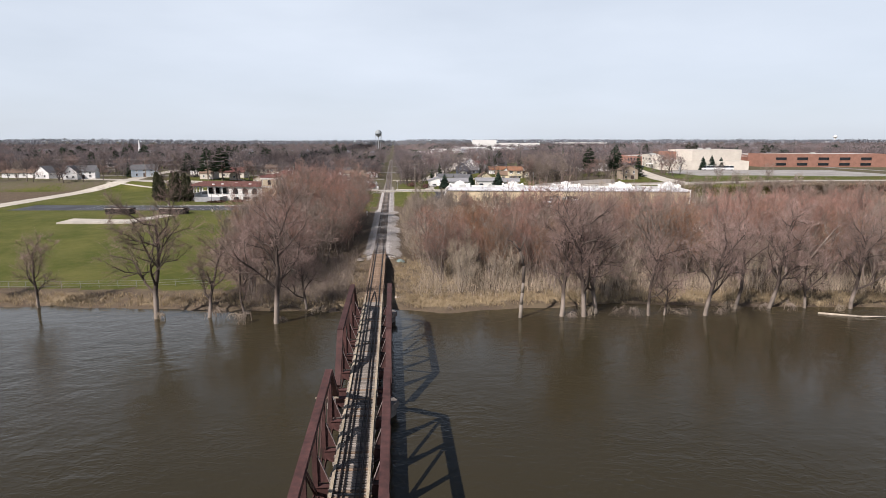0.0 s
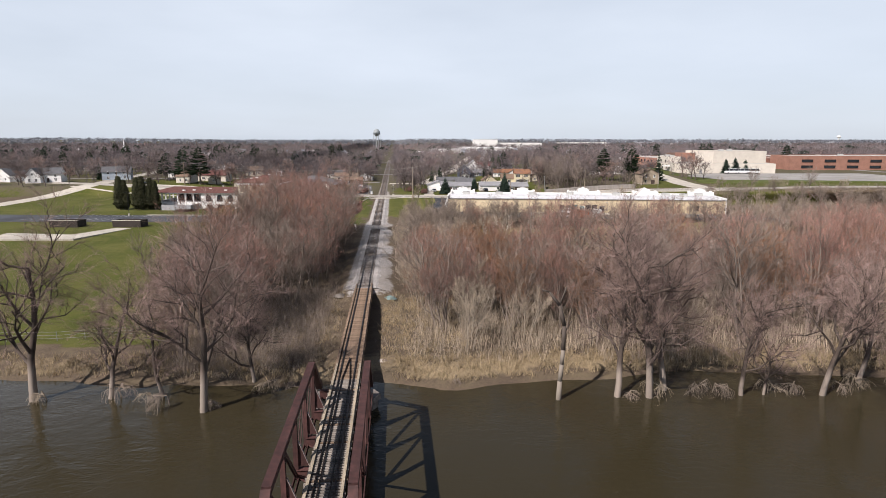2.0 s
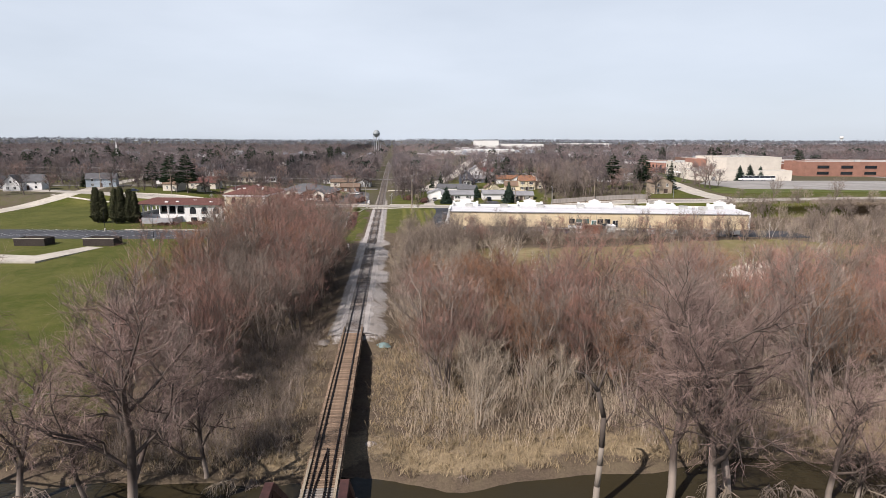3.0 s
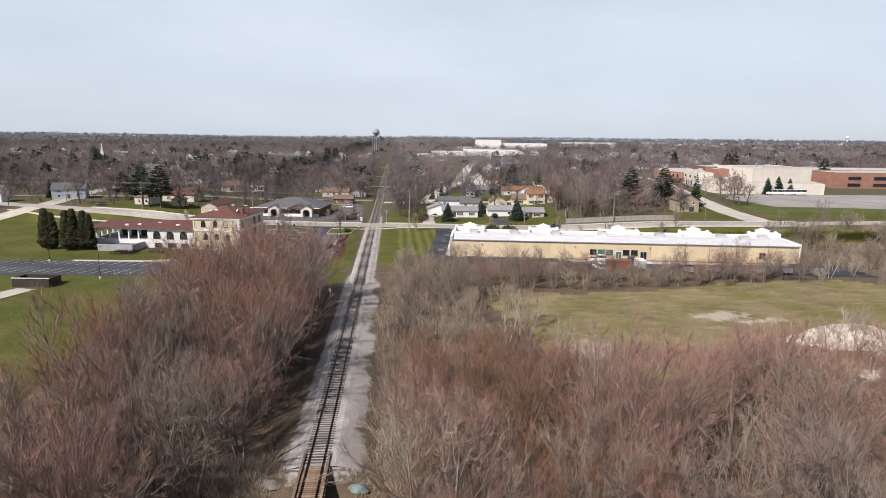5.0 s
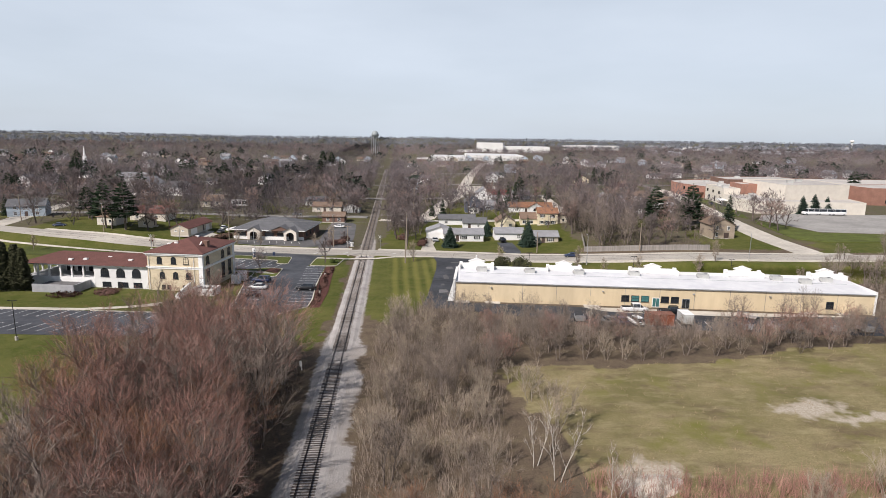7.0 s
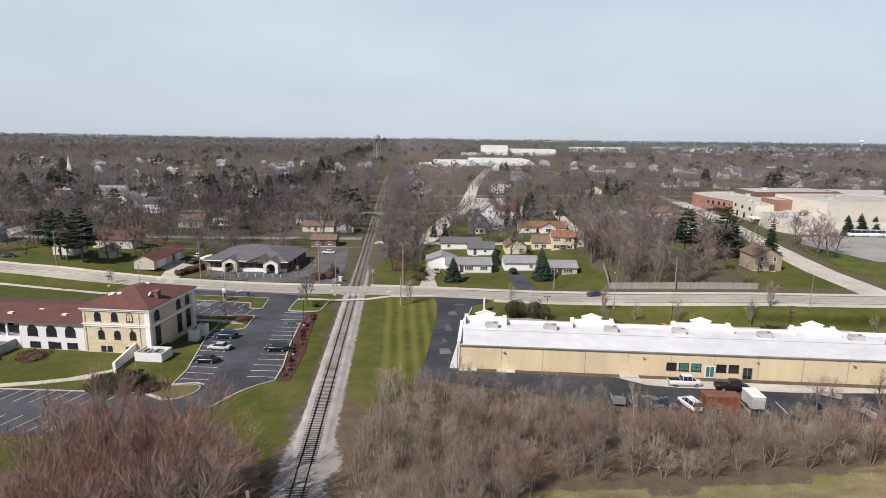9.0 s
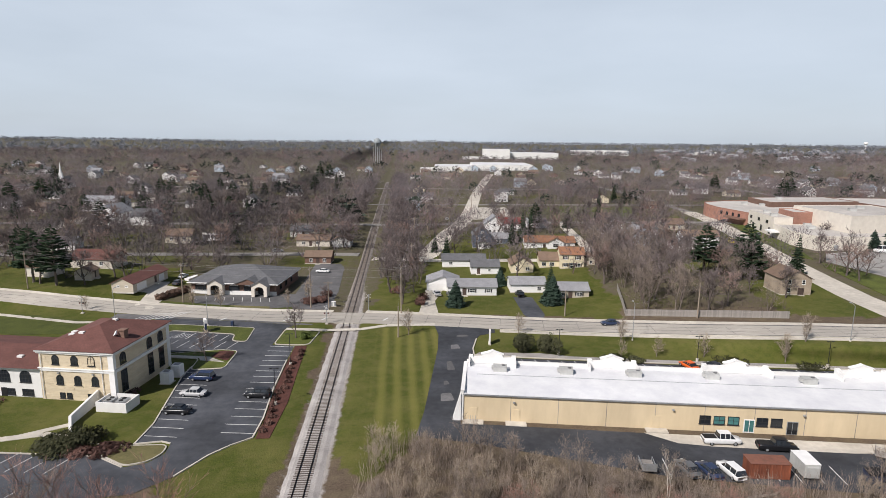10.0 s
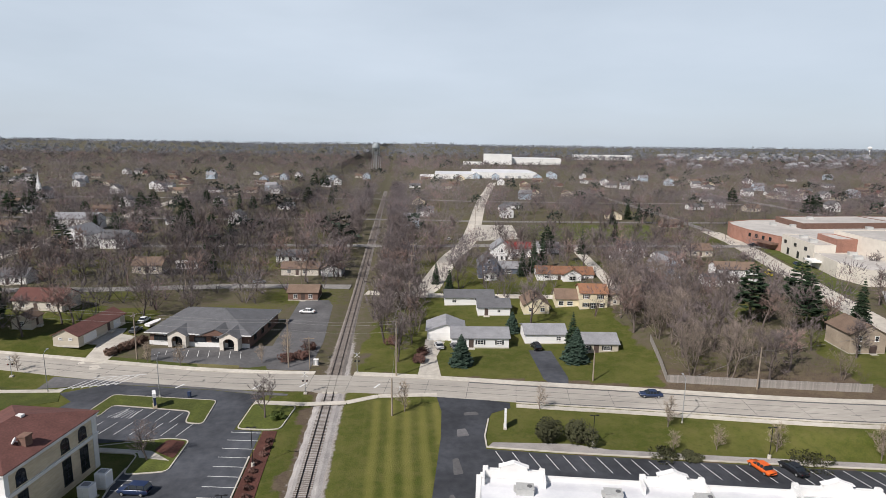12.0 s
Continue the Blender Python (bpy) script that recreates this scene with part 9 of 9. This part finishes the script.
for x, y, a, z in ((85.0, 213.2, -40, 3.6), (48.2, 212.8, 80, 3.0), (80.6, 206.6, 70, 4.2), (86.5, 206.2, 100, 3.6), (91.5, 205.8, 85, 3.4), (97.5, 205.0, 95, 4.0), (104, 204.0, 88, 3.4)):
    utility_trailer(x, y, a, "grey open utility trailer with mesh sides", z)
w = thing("blue_dumpster", "dark blue steel dumpster in the yard", "dumpster", pose(77.0, 207.4, -0.012, 0, 0, -8))
part("body", Shape().add([(0, 0, 0.15), (2.0, 0, 0.15), (2.0, 1.4, 0.15), (0, 1.4, 0.15), (-0.1, -0.15, 1.4), (2.1, -0.15, 1.4), (2.1, 1.5, 1.7), (-0.1, 1.5, 1.7)], [(3, 2, 1, 0), (0, 1, 5, 4), (1, 2, 6, 5), (2, 3, 7, 6), (3, 0, 4, 7), (4, 5, 6, 7)]), P_BLUE, w)
part("lid", Shape().add([(-0.12, -0.2, 1.42), (2.12, -0.2, 1.42), (2.12, 1.52, 1.72), (-0.12, 1.52, 1.72), (-0.12, -0.2, 1.48), (2.12, -0.2, 1.48), (2.12, 1.52, 1.78), (-0.12, 1.52, 1.78)], [(4, 5, 6, 7), (0, 1, 5, 4), (1, 2, 6, 5), (2, 3, 7, 6), (3, 0, 4, 7)]), M_BLACK, w)
# log lying at the field's edge, mounds of sand and rubble
whole("fallen_log", Shape().tube((0, 0, 0.2), (3.6, 0.5, 0.25), 0.2, 0.17, 8).tube((3.6, 0.5, 0.25), (5.2, 1.1, 0.3), 0.17, 0.09, 8), M_BARK_PALE, "pale fallen log at the edge of the dry field", "log", m=pose(58.5, 205.2, -0.12), smooth=True)


def mound(x, y, rx, ry, h, material, label, seed, name="mound"):
    r = random.Random(seed)
    s = Shape()
    n, m = 22, 7
    z0 = height(x, y) - 0.1
    ph = [r.uniform(0, 6.3) for k in range(5)]
    for j in range(m + 1):
        t = j / m
        for i in range(n):
            a = 2 * math.pi * i / n
            q = 1 + 0.12 * math.sin(2 * a + ph[0]) + 0.09 * math.sin(3 * a + ph[1]) + 0.06 * math.sin(5 * a + ph[2])
            s.v.append((rx * q * (1 - t) * math.cos(a), ry * q * (1 - t) * math.sin(a), h * (1 - (1 - t) ** 2.2) + 0.05 * h * math.sin(7 * a + 9 * t + ph[3])))
    for j in range(m):
        for i in range(n):
            s.f.append((j * n + i, j * n + (i + 1) % n, (j + 1) * n + (i + 1) % n, (j + 1) * n + i))
            s.s.append(0)
    return whole(name, s, material, label, name, m=pose(x, y, z0), smooth=True)


M_SAND = mat("pale_sand", (0.62, 0.57, 0.5), (0.46, 0.4, 0.33), 0.8, 0.95, 0, 0.05, 0.15, 6)
mound(85.5, 160.0, 9.5, 5.5, 2.6, M_SAND, "large pale heap of sand beside the field", 1, "sand_heap")
mound(39, 156.5, 4.2, 2.2, 0.7, M_SAND, "low pale sand mound at the field's edge", 2, "sand_heap")
M_RUBBLE = mat("pale_rubble", (0.55, 0.48, 0.42), (0.34, 0.28, 0.24), 0.4, 0.95, 0, 0.03, 0.2)
rub = Shape()
for k in range(90):
    cx, cy = rnd.choice(((46, 151), (57, 150), (66, 150), (72, 147), (80, 146), (88, 146)))
    x, y = cx + rnd.gauss(0, 2.0), cy + rnd.gauss(0, 1.2)
    q = rnd.uniform(0.2, 0.7)
    rub.box(-q, q, -q * 0.7, q * 0.7, -0.2, q * 0.6, m=pose(x, y, height(x, y) + 0.05, rnd.uniform(-25, 25), rnd.uniform(-25, 25), rnd.uniform(0, 180)))
whole("rubble", rub, M_RUBBLE, "scattered broken rubble at the field's edge", "rubble", kind="stuff")
brush("field_tufts", many(FIELD, 700), 0.15, 0.5, 0.06, M_REED, "dry grass tufts in the field", 0.6, 6, 0.5)

# ---- poles, wires, signals, lamps, signs ----
def utility_pole(x, y, h, label="weathered wooden utility pole with a crossarm", arm=2.4, turn=0.0, tank=False, lean=0.0):
    t = thing("utility_pole", label, "utility pole", pose(x, y, -0.1, 0, lean, turn), "utility poles")
    part("pole", Shape().tube((0, 0, -0.3), (0, 0, h), 0.19, 0.12, 8), M_POLE, t)
    if arm:
        a = part("crossarm", Shape().box(-arm / 2, arm / 2, -0.07, 0.07, h - 0.75, h - 0.6), M_POLE, t)
        for k in (-0.45, -0.2, 0.2, 0.45):
            part("insulator", Shape().tube((arm * k, 0, h - 0.6), (arm * k, 0, h - 0.4), 0.05, 0.035, 6), M_METAL, a)
        part("brace", Shape().beam((-0.6, 0.05, h - 0.7), (0, 0.05, h - 1.5), 0.04, 0.04).beam((0.6, 0.05, h - 0.7), (0, 0.05, h - 1.5), 0.04, 0.04), M_METAL, t)
    if tank:
        part("transformer", Shape().tube((0.36, 0, h - 3.0), (0.36, 0, h - 1.9), 0.24, 0.24, 10), M_METAL, t)


POLES = [(13.6, 289.6, 12.8), (-10.9, 295.6, 11.5), (-46.8, 301.6, 11.5), (-98, 318, 11.5), (-140, 340, 11.5)]
for x, y, h in POLES:
    utility_pole(x, y, h, turn=80, tank=x in (13.6,))
for x, y, h in ((17.2, 331, 11.5), (18.6, 372, 11.5), (19.6, 392, 12), (27, 430, 11), (60, 520, 11), (72, 600, 11), (-20, 370, 9.5), (-60, 372, 9.5), (40, 452, 10), (110, 452, 10)):
    utility_pole(x, y, h)
utility_pole(12.9, 270.6, 7.6, "short weathered wooden pole beside the walk", arm=0)
utility_pole(91.0, 281.6, 9.6, "pale bleached wooden pole by the fence", arm=0)
utility_pole(56.6, 285.4, 7.0, "thin pale pole on a front lawn", arm=0)


def wire_run(ends, sag, label, r=0.022):
    s = Shape()
    for (a, b) in ends:
        a, b = Vector(a), Vector(b)
        pts = [a.lerp(b, k / 14) - Vector((0, 0, sag * 4 * (k / 14) * (1 - k / 14))) for k in range(15)]
        for p, q in zip(pts, pts[1:]):
            s.tube(p, q, r, r, 4, caps=False)
    whole("overhead_wire", s, M_WIRE, label, "wire", "overhead wires")


chain = [(-230, 372, 11.5), (-140, 340, 11.5), (-98, 318, 11.5), (-46.8, 301.6, 11.5), (-10.9, 295.6, 11.5), (13.6, 289.6, 12.8)]
for off, dz in ((-1.0, -0.5), (1.0, -0.5), (0.0, -2.6)):
    wire_run([((a[0], a[1] + off, a[2] + dz), (b[0], b[1] + off, b[2] + dz)) for a, b in zip(chain, chain[1:])], 0.6, "pale sagging overhead wires along the road")
chain = [(13.6, 289.6, 12.2), (17.2, 331, 11), (18.6, 372, 11), (19.6, 392, 11.5), (27, 430, 10.5), (60, 520, 10.5)]
for off in (-0.9, 0.9):
    wire_run([((a[0] + off, a[1], a[2]), (b[0] + off, b[1], b[2])) for a, b in zip(chain, chain[1:])], 0.5, "pale sagging overhead wires beside the railway")
wire_run([((13.6, 289.6, 9.5), (12.9, 270.6, 7.3)), ((91, 281.6, 8.6), (130, 300, 5.6)), ((91, 281.6, 8.8), (67, 265.9, 8.6))], 0.4, "pale service wires between poles")


def street_lamp(x, y, h, turn, label="slender grey street lamp with a curved arm"):
    t = thing("street_lamp", label, "street lamp", pose(x, y, -0.06, 0, 0, turn), "street lamps")
    part("pole", Shape().tube((0, 0, 0), (0, 0, h), 0.09, 0.06, 8), M_METAL, t)
    part("arm", Shape().tube((0, 0, h - 0.05), (0.9, 0, h + 0.25), 0.045, 0.04, 6).tube((0.9, 0, h + 0.25), (1.9, 0, h + 0.3), 0.04, 0.035, 6), M_METAL, t)
    part("lamp_head", Shape().box(1.7, 2.4, -0.14, 0.14, h + 0.2, h + 0.34), M_METAL, t)
    part("base", Shape().tube((0, 0, -0.1), (0, 0, 0.35), 0.2, 0.18, 8), M_CONCRETE, t)


for x, y, h, a in ((67.2, 265.9, 8.6, 80), (-33.7, 281.0, 8.2, 100), (-57.0, 284.2, 8.2, 100), (118, 262.0, 8.6, 80)):
    street_lamp(x, y, h, a)


def lot_lamp(x, y, h):
    t = thing("lot_lamp", "dark car park lamp post with two heads", "lamp post", pose(x, y, -0.06), "car park lamps")
    part("base", Shape().tube((0, 0, -0.2), (0, 0, 0.7), 0.28, 0.28, 10), M_CONCRETE, t)
    part("pole", Shape().tube((0, 0, 0.7), (0, 0, h), 0.07, 0.06, 6), M_BLACK, t)
    for sg in (-1, 1):
        part("lamp_head", Shape().box(sg * 0.55 - 0.22, sg * 0.55 + 0.22, -0.12, 0.12, h - 0.08, h + 0.04).box(min(0, sg * 0.5), max(0, sg * 0.5), -0.03, 0.03, h - 0.06, h), M_BLACK, t)


for x, y, h in ((75.8, 252.4, 5.6), (47.6, 258.0, 5.6), (101.5, 248.0, 5.6), (-58.5, 205.2, 7.5), (-80, 224.5, 7.5), (-8.2, 236.0, 6.8), (-8.9, 254.0, 6.8)):
    lot_lamp(x, y, h)


def crossing_signal(x, y, turn, gate=True):
    t = thing("crossing_signal", "railway crossing signal with crossbuck and lamps", "crossing signal", pose(x, y, -0.05, 0, 0, turn), "crossing signals")
    part("mast", Shape().tube((0, 0, 0), (0, 0, 4.6), 0.07, 0.06, 8), M_METAL, t)
    part("crossbuck", Shape().beam((-0.6, -0.1, 3.7), (0.6, -0.1, 4.7), 0.03, 0.22, up=(0, -1, 0.01)).beam((-0.6, -0.13, 4.7), (0.6, -0.13, 3.7), 0.03, 0.22, up=(0, -1, 0.01)), M_WHITE, t)
    for sg in (-1, 1):
        lamp_part = part("signal_lamp", Shape().tube((sg * 0.42, -0.12, 2.8), (sg * 0.42, 0.0, 2.8), 0.2, 0.2, 12), M_BLACK, t)
        part("lens", Shape().tube((sg * 0.42, -0.15, 2.8), (sg * 0.42, -0.11, 2.8), 0.07, 0.07, 10), M_TAIL, lamp_part)
    part("base", Shape().box(-0.35, 0.35, -0.35, 0.35, -0.2, 0.25), M_CONCRETE, t)
    part("bell", Shape().tube((0, 0, 4.6), (0, 0, 4.75), 0.14, 0.1, 8), M_METAL, t)


crossing_signal(-4.9, 281.2, 0)
crossing_signal(4.9, 291.6, 180)
crossing_signal(-69.1, 292.6, 0)
b = thing("signal_cabin", "pale metal railway signal cabinet on a slab", "cabinet", pose(-4.9, 297.0, -0.05, 0, 0, -6) @ Matrix.Scale(0.55, 4))
part("body", Shape().box(-1.0, 1.0, -0.7, 0.7, 0.1, 2.3), M_METAL, b)
part("roof", Shape().box(-1.1, 1.1, -0.8, 0.8, 2.3, 2.42), M_STUCCO, b)
part("door", Shape().box(-0.4, 0.4, -0.75, -0.69, 0.2, 2.1), M_STUCCO, b)
part("slab", Shape().box(-1.3, 1.3, -1.0, 1.0, -0.1, 0.1), M_CONCRETE, b)
pole = thing("signal_mast", "wooden mast with a crossarm beside the railway", "mast", pose(-6.0, 294.6, -0.05))
part("pole", Shape().tube((0, 0, 0), (0, 0, 7.6), 0.14, 0.1, 8), M_POLE, pole)
part("crossarm", Shape().box(-1.2, 1.2, -0.06, 0.06, 7.1, 7.25), M_POLE, pole)
mp = thing("milepost", "leaning white railway post beside the track", "post", pose(-5.2, 189.5, -0.6, 0, -8, 0))
part("post", Shape().box(-0.07, 0.07, -0.07, 0.07, -0.4, 1.9), M_WHITE, mp)
part("plate", Shape().box(-0.22, 0.22, -0.1, -0.06, 1.1, 2.0), M_STUCCO, mp)
# signs
sg = thing("monument_sign", "white and blue sign on the island", "sign", pose(-32.6, 275.9, 0.1, 0, 0, -65))
part("base", Shape().box(-0.9, 0.9, -0.35, 0.35, 0, 0.6), M_STONE, sg)
part("panel", Shape().box(-0.8, 0.8, -0.22, 0.22, 0.6, 2.3), P_BLUE, sg)
part("cap", Shape().box(-1.0, 1.0, -0.3, 0.3, 2.3, 3.1), M_WHITE, sg)
part("text_bar", Shape().box(-0.6, 0.6, -0.26, -0.21, 1.3, 1.5).box(-0.6, 0.4, -0.26, -0.21, 1.7, 1.9), M_WHITE, sg)
sg = thing("pylon_sign", "narrow white pylon sign on the lawn", "sign", pose(33.6, 265.2, 0, 0, 0, 80))
part("panel", Shape().box(-0.9, 0.9, -0.2, 0.2, 0.3, 3.2), M_STUCCO, sg)
part("base", Shape().box(-1.0, 1.0, -0.3, 0.3, -0.1, 0.3), M_CONCRETE, sg)
sg = thing("billboard", "long white roadside sign with dark lettering bars", "sign", pose(-68, 397, 0, 0, 0, -3))
part("panel", Shape().box(-4.2, 4.2, -0.12, 0.12, 0.9, 4.3), M_WHITE, sg)
part("post", Shape().box(-3.6, -3.4, -0.08, 0.08, -0.2, 0.9).box(3.4, 3.6, -0.08, 0.08, -0.2, 0.9), M_POLE, sg)
for k in range(5):
    part("text_bar", Shape().box(-3.4 + k * 1.45, -2.4 + k * 1.45, -0.17, -0.11, 1.8, 3.4), M_BLACK, sg)
mb = thing("mail_box", "blue mail box on a post by the walk", "mail box", pose(-27.6, 280.2, 0, 0, 0, -8))
part("box", Shape().box(-0.3, 0.3, -0.25, 0.25, 0.4, 1.3), P_BLUE, mb)
part("stand", Shape().box(-0.28, -0.2, -0.2, 0.2, 0, 0.4).box(0.2, 0.28, -0.2, 0.2, 0, 0.4), P_BLUE, mb)
# small dark service building by the lower lot
sb = thing("bin_enclosure", "low dark walled bin enclosure beside the lawn", "enclosure", pose(-91, 199.8, -0.1, 0, 0, -6))
for nm, x0, x1, y0, y1 in (("wall", 0, 8, 0, 0.25), ("wall", 0, 0.25, 0.25, 4), ("wall", 7.75, 8, 0.25, 4), ("gate", 0.25, 7.75, 3.9, 4.0)):
    part(nm, Shape().box(x0, x1, y0, y1, -0.4, 1.9), mat("dark_stained_boards", (0.05, 0.04, 0.034), (0.03, 0.025, 0.022), 0.4, 0.9), sb)
part("coping", Shape().box(-0.1, 8.1, -0.1, 0.35, 1.9, 2.02), M_CONCRETE, sb)
sb = copy_thing(sb, pose(-73.6, 198.8, -0.1, 0, 0, -6))
slab("concrete_pad", [(-96, 180.5), (-74, 178.8), (-67.5, 196.5), (-72, 197.6), (-78, 186), (-96, 190)], -0.5, -0.05, M_CONCRETE, "pale concrete pad on the lawn")

# ---- board fence beyond the road ----
fence = thing("board_fence", "weathered grey board fence along the walk", "fence", pose(0, 0, 0))
line = [(80.6, 312), (76.2, 296), (72.8, 284.8), (115.6, 280.0)]
board = Shape().box(-0.145, 0.145, -0.02, 0.02, 0, 1.8).mesh("board", M_WOOD_GREY)
for a, b in zip(line, line[1:]):
    a, b = Vector(a), Vector(b)
    d = (b - a).length
    turn = math.degrees(math.atan2(b.y - a.y, b.x - a.x))
    for k in range(int(d / 0.31)):
        p = a.lerp(b, (k + 0.5) * 0.31 / d)
        part("board", board, None, fence, at=pose(p.x, p.y, -0.1 + rnd.uniform(-0.03, 0.03), rnd.uniform(-1.5, 1.5), 0, turn))
    for z in (0.35, 1.35):
        part("rail", Shape().beam((a.x, a.y, z), (b.x, b.y, z), 0.06, 0.1), M_WOOD_GREY, fence)
# low chain fence at the lawn by the river
cf = thing("chain_fence", "thin grey wire fence along the riverside lawn", "fence", pose(0, 0, 0))
pts = [(-120, 113), (-90, 110.5), (-60, 108.5), (-40, 107.5), (-30, 109)]
for a, b in zip(pts, pts[1:]):
    a, b = Vector(a), Vector(b)
    n = int((b - a).length / 3)
    for k in range(n):
        p = a.lerp(b, k / n)
        part("post", Shape().tube((0, 0, -0.3), (0, 0, 1.3), 0.035, 0.035, 5), M_METAL, cf, at=pose(p.x, p.y, height(p.x, p.y)))
    s = Shape()
    for z in (0.35, 0.8, 1.25):
        s.tube((a.x, a.y, height(a.x, a.y) + z), (b.x, b.y, height(b.x, b.y) + z), 0.02, 0.02, 4, caps=False)
    part("wire", s, M_METAL, cf)
# junk at the bridge end: a pale tarp-covered heap and concrete blocks
mound(4.4, 122.4, 1.2, 0.7, 0.5, mat("pale_teal_tarp", (0.2, 0.28, 0.27), (0.1, 0.15, 0.15), 0.5, 0.6), "small heap under a pale teal tarp", 5, "tarpaulin")
mound(-3.9, 123.4, 1.3, 0.9, 0.45, M_PIER, "small heap of stones beside the bridge end", 6, "stone_heap")
mound(3.6, 97.0, 0.6, 0.5, 0.35, M_RUBBLE, "pale boulder on the bank below the bridge", 7, "boulder")
# timber outrigger on the bridge
whole("outrigger_plank", Shape().box(-4.4, -2.2, -0.09, 0.09, -0.5, -0.4), M_TIMBER, "pale plank sticking out from the bridge side", "plank", m=pose(0, 53.4, 0))


# ---- the rising ground beyond the road ----
HUB = np.array([13.6, 145.0, 47.0])


def rise(x, y):
    """How far the ground climbs above the railway's level: a bank up to the road in the east, and slopes into the town."""
    x, y = np.asarray(x, float), np.asarray(y, float)
    lot = 257.5 - 0.158 * (x - 29.2)
    east = 4.4 * ramp(48, 116, x) + 2.0 * ramp(110, 215, x)
    up = east * ramp(lot, lot + 17, y)
    up = up + (1 - up / 6.4) * 4.2 * ramp(306, 430, y) * ramp(14, 70, x)
    return up + 4.0 * ramp(-40, -95, x) * ramp(288, 322, y)


def climb(p):
    """Places of the level plan, drawn in as they climb so that the plan's sight lines hold."""
    up = rise(p[:, 0], p[:, 1])
    return HUB + (1 - up / HUB[2])[:, None] * (p - HUB), up


def finer(me, longest):
    """Cuts the long edges of a flat sheet, so that it can follow the slope."""
    bm = bmesh.new()
    bm.from_mesh(me)
    for k in range(6):
        bmesh.ops.triangulate(bm, faces=[f for f in bm.faces if len(f.verts) > 3])
        long_edges = [e for e in bm.edges if e.calc_length() > longest]
        if not long_edges:
            break
        bmesh.ops.subdivide_edges(bm, edges=long_edges, cuts=1)
    bmesh.ops.triangulate(bm, faces=[f for f in bm.faces if len(f.verts) > 3])
    bm.to_mesh(me)
    bm.free()


def verts_of(me):
    p = np.empty(len(me.vertices) * 3, np.float32)
    me.vertices.foreach_get("co", p)
    return p.reshape(-1, 3).astype(float)


bpy.context.view_layer.update()
for ob in [o for o in scene.objects if o.parent is None and o.type in {"MESH", "EMPTY"}]:
    place = ob.matrix_basis.translation
    if ob.type == "MESH" and place.length < 0.5:
        p = verts_of(ob.data)
        if rise(p[:, 0], p[:, 1]).max() < 0.02:
            continue
        sheet = ob.name.split(".")[0] not in {"ground", "overhead_wire"} and len(p) < 4000
        if sheet:
            finer(ob.data, 6.0)
            p = verts_of(ob.data)
        q, up = climb(p)
        q[:, 2] += 0.05 * np.clip(up, 0, 1) * (1 + 2 * (p[:, 1] > 425)) * sheet
        ob.data.vertices.foreach_set("co", q.astype(np.float32).ravel())
        ob.data.update()
    elif ob.type == "EMPTY" and place.length < 0.5 and ob.name.split(".")[0] == "board_fence":
        for kid in ob.children:
            if kid.name.startswith("rail"):
                finer(kid.data, 4.0)
                q, up = climb(verts_of(kid.data))
                kid.data.vertices.foreach_set("co", q.astype(np.float32).ravel())
            else:
                q, up = climb(np.array([kid.matrix_basis.translation]))
                kid.matrix_basis.translation = Vector(q[0])
    else:
        at = Vector((225, 420, 0)) if ob.name.startswith("school_building") else place
        s_at = 1 - float(rise(at.x, at.y)) / HUB[2]
        if s_at < 0.9995:
            hub = Vector(HUB)
            ob.matrix_basis = Matrix.Translation(hub) @ Matrix.Scale(s_at, 4) @ Matrix.Translation(-hub) @ ob.matrix_basis
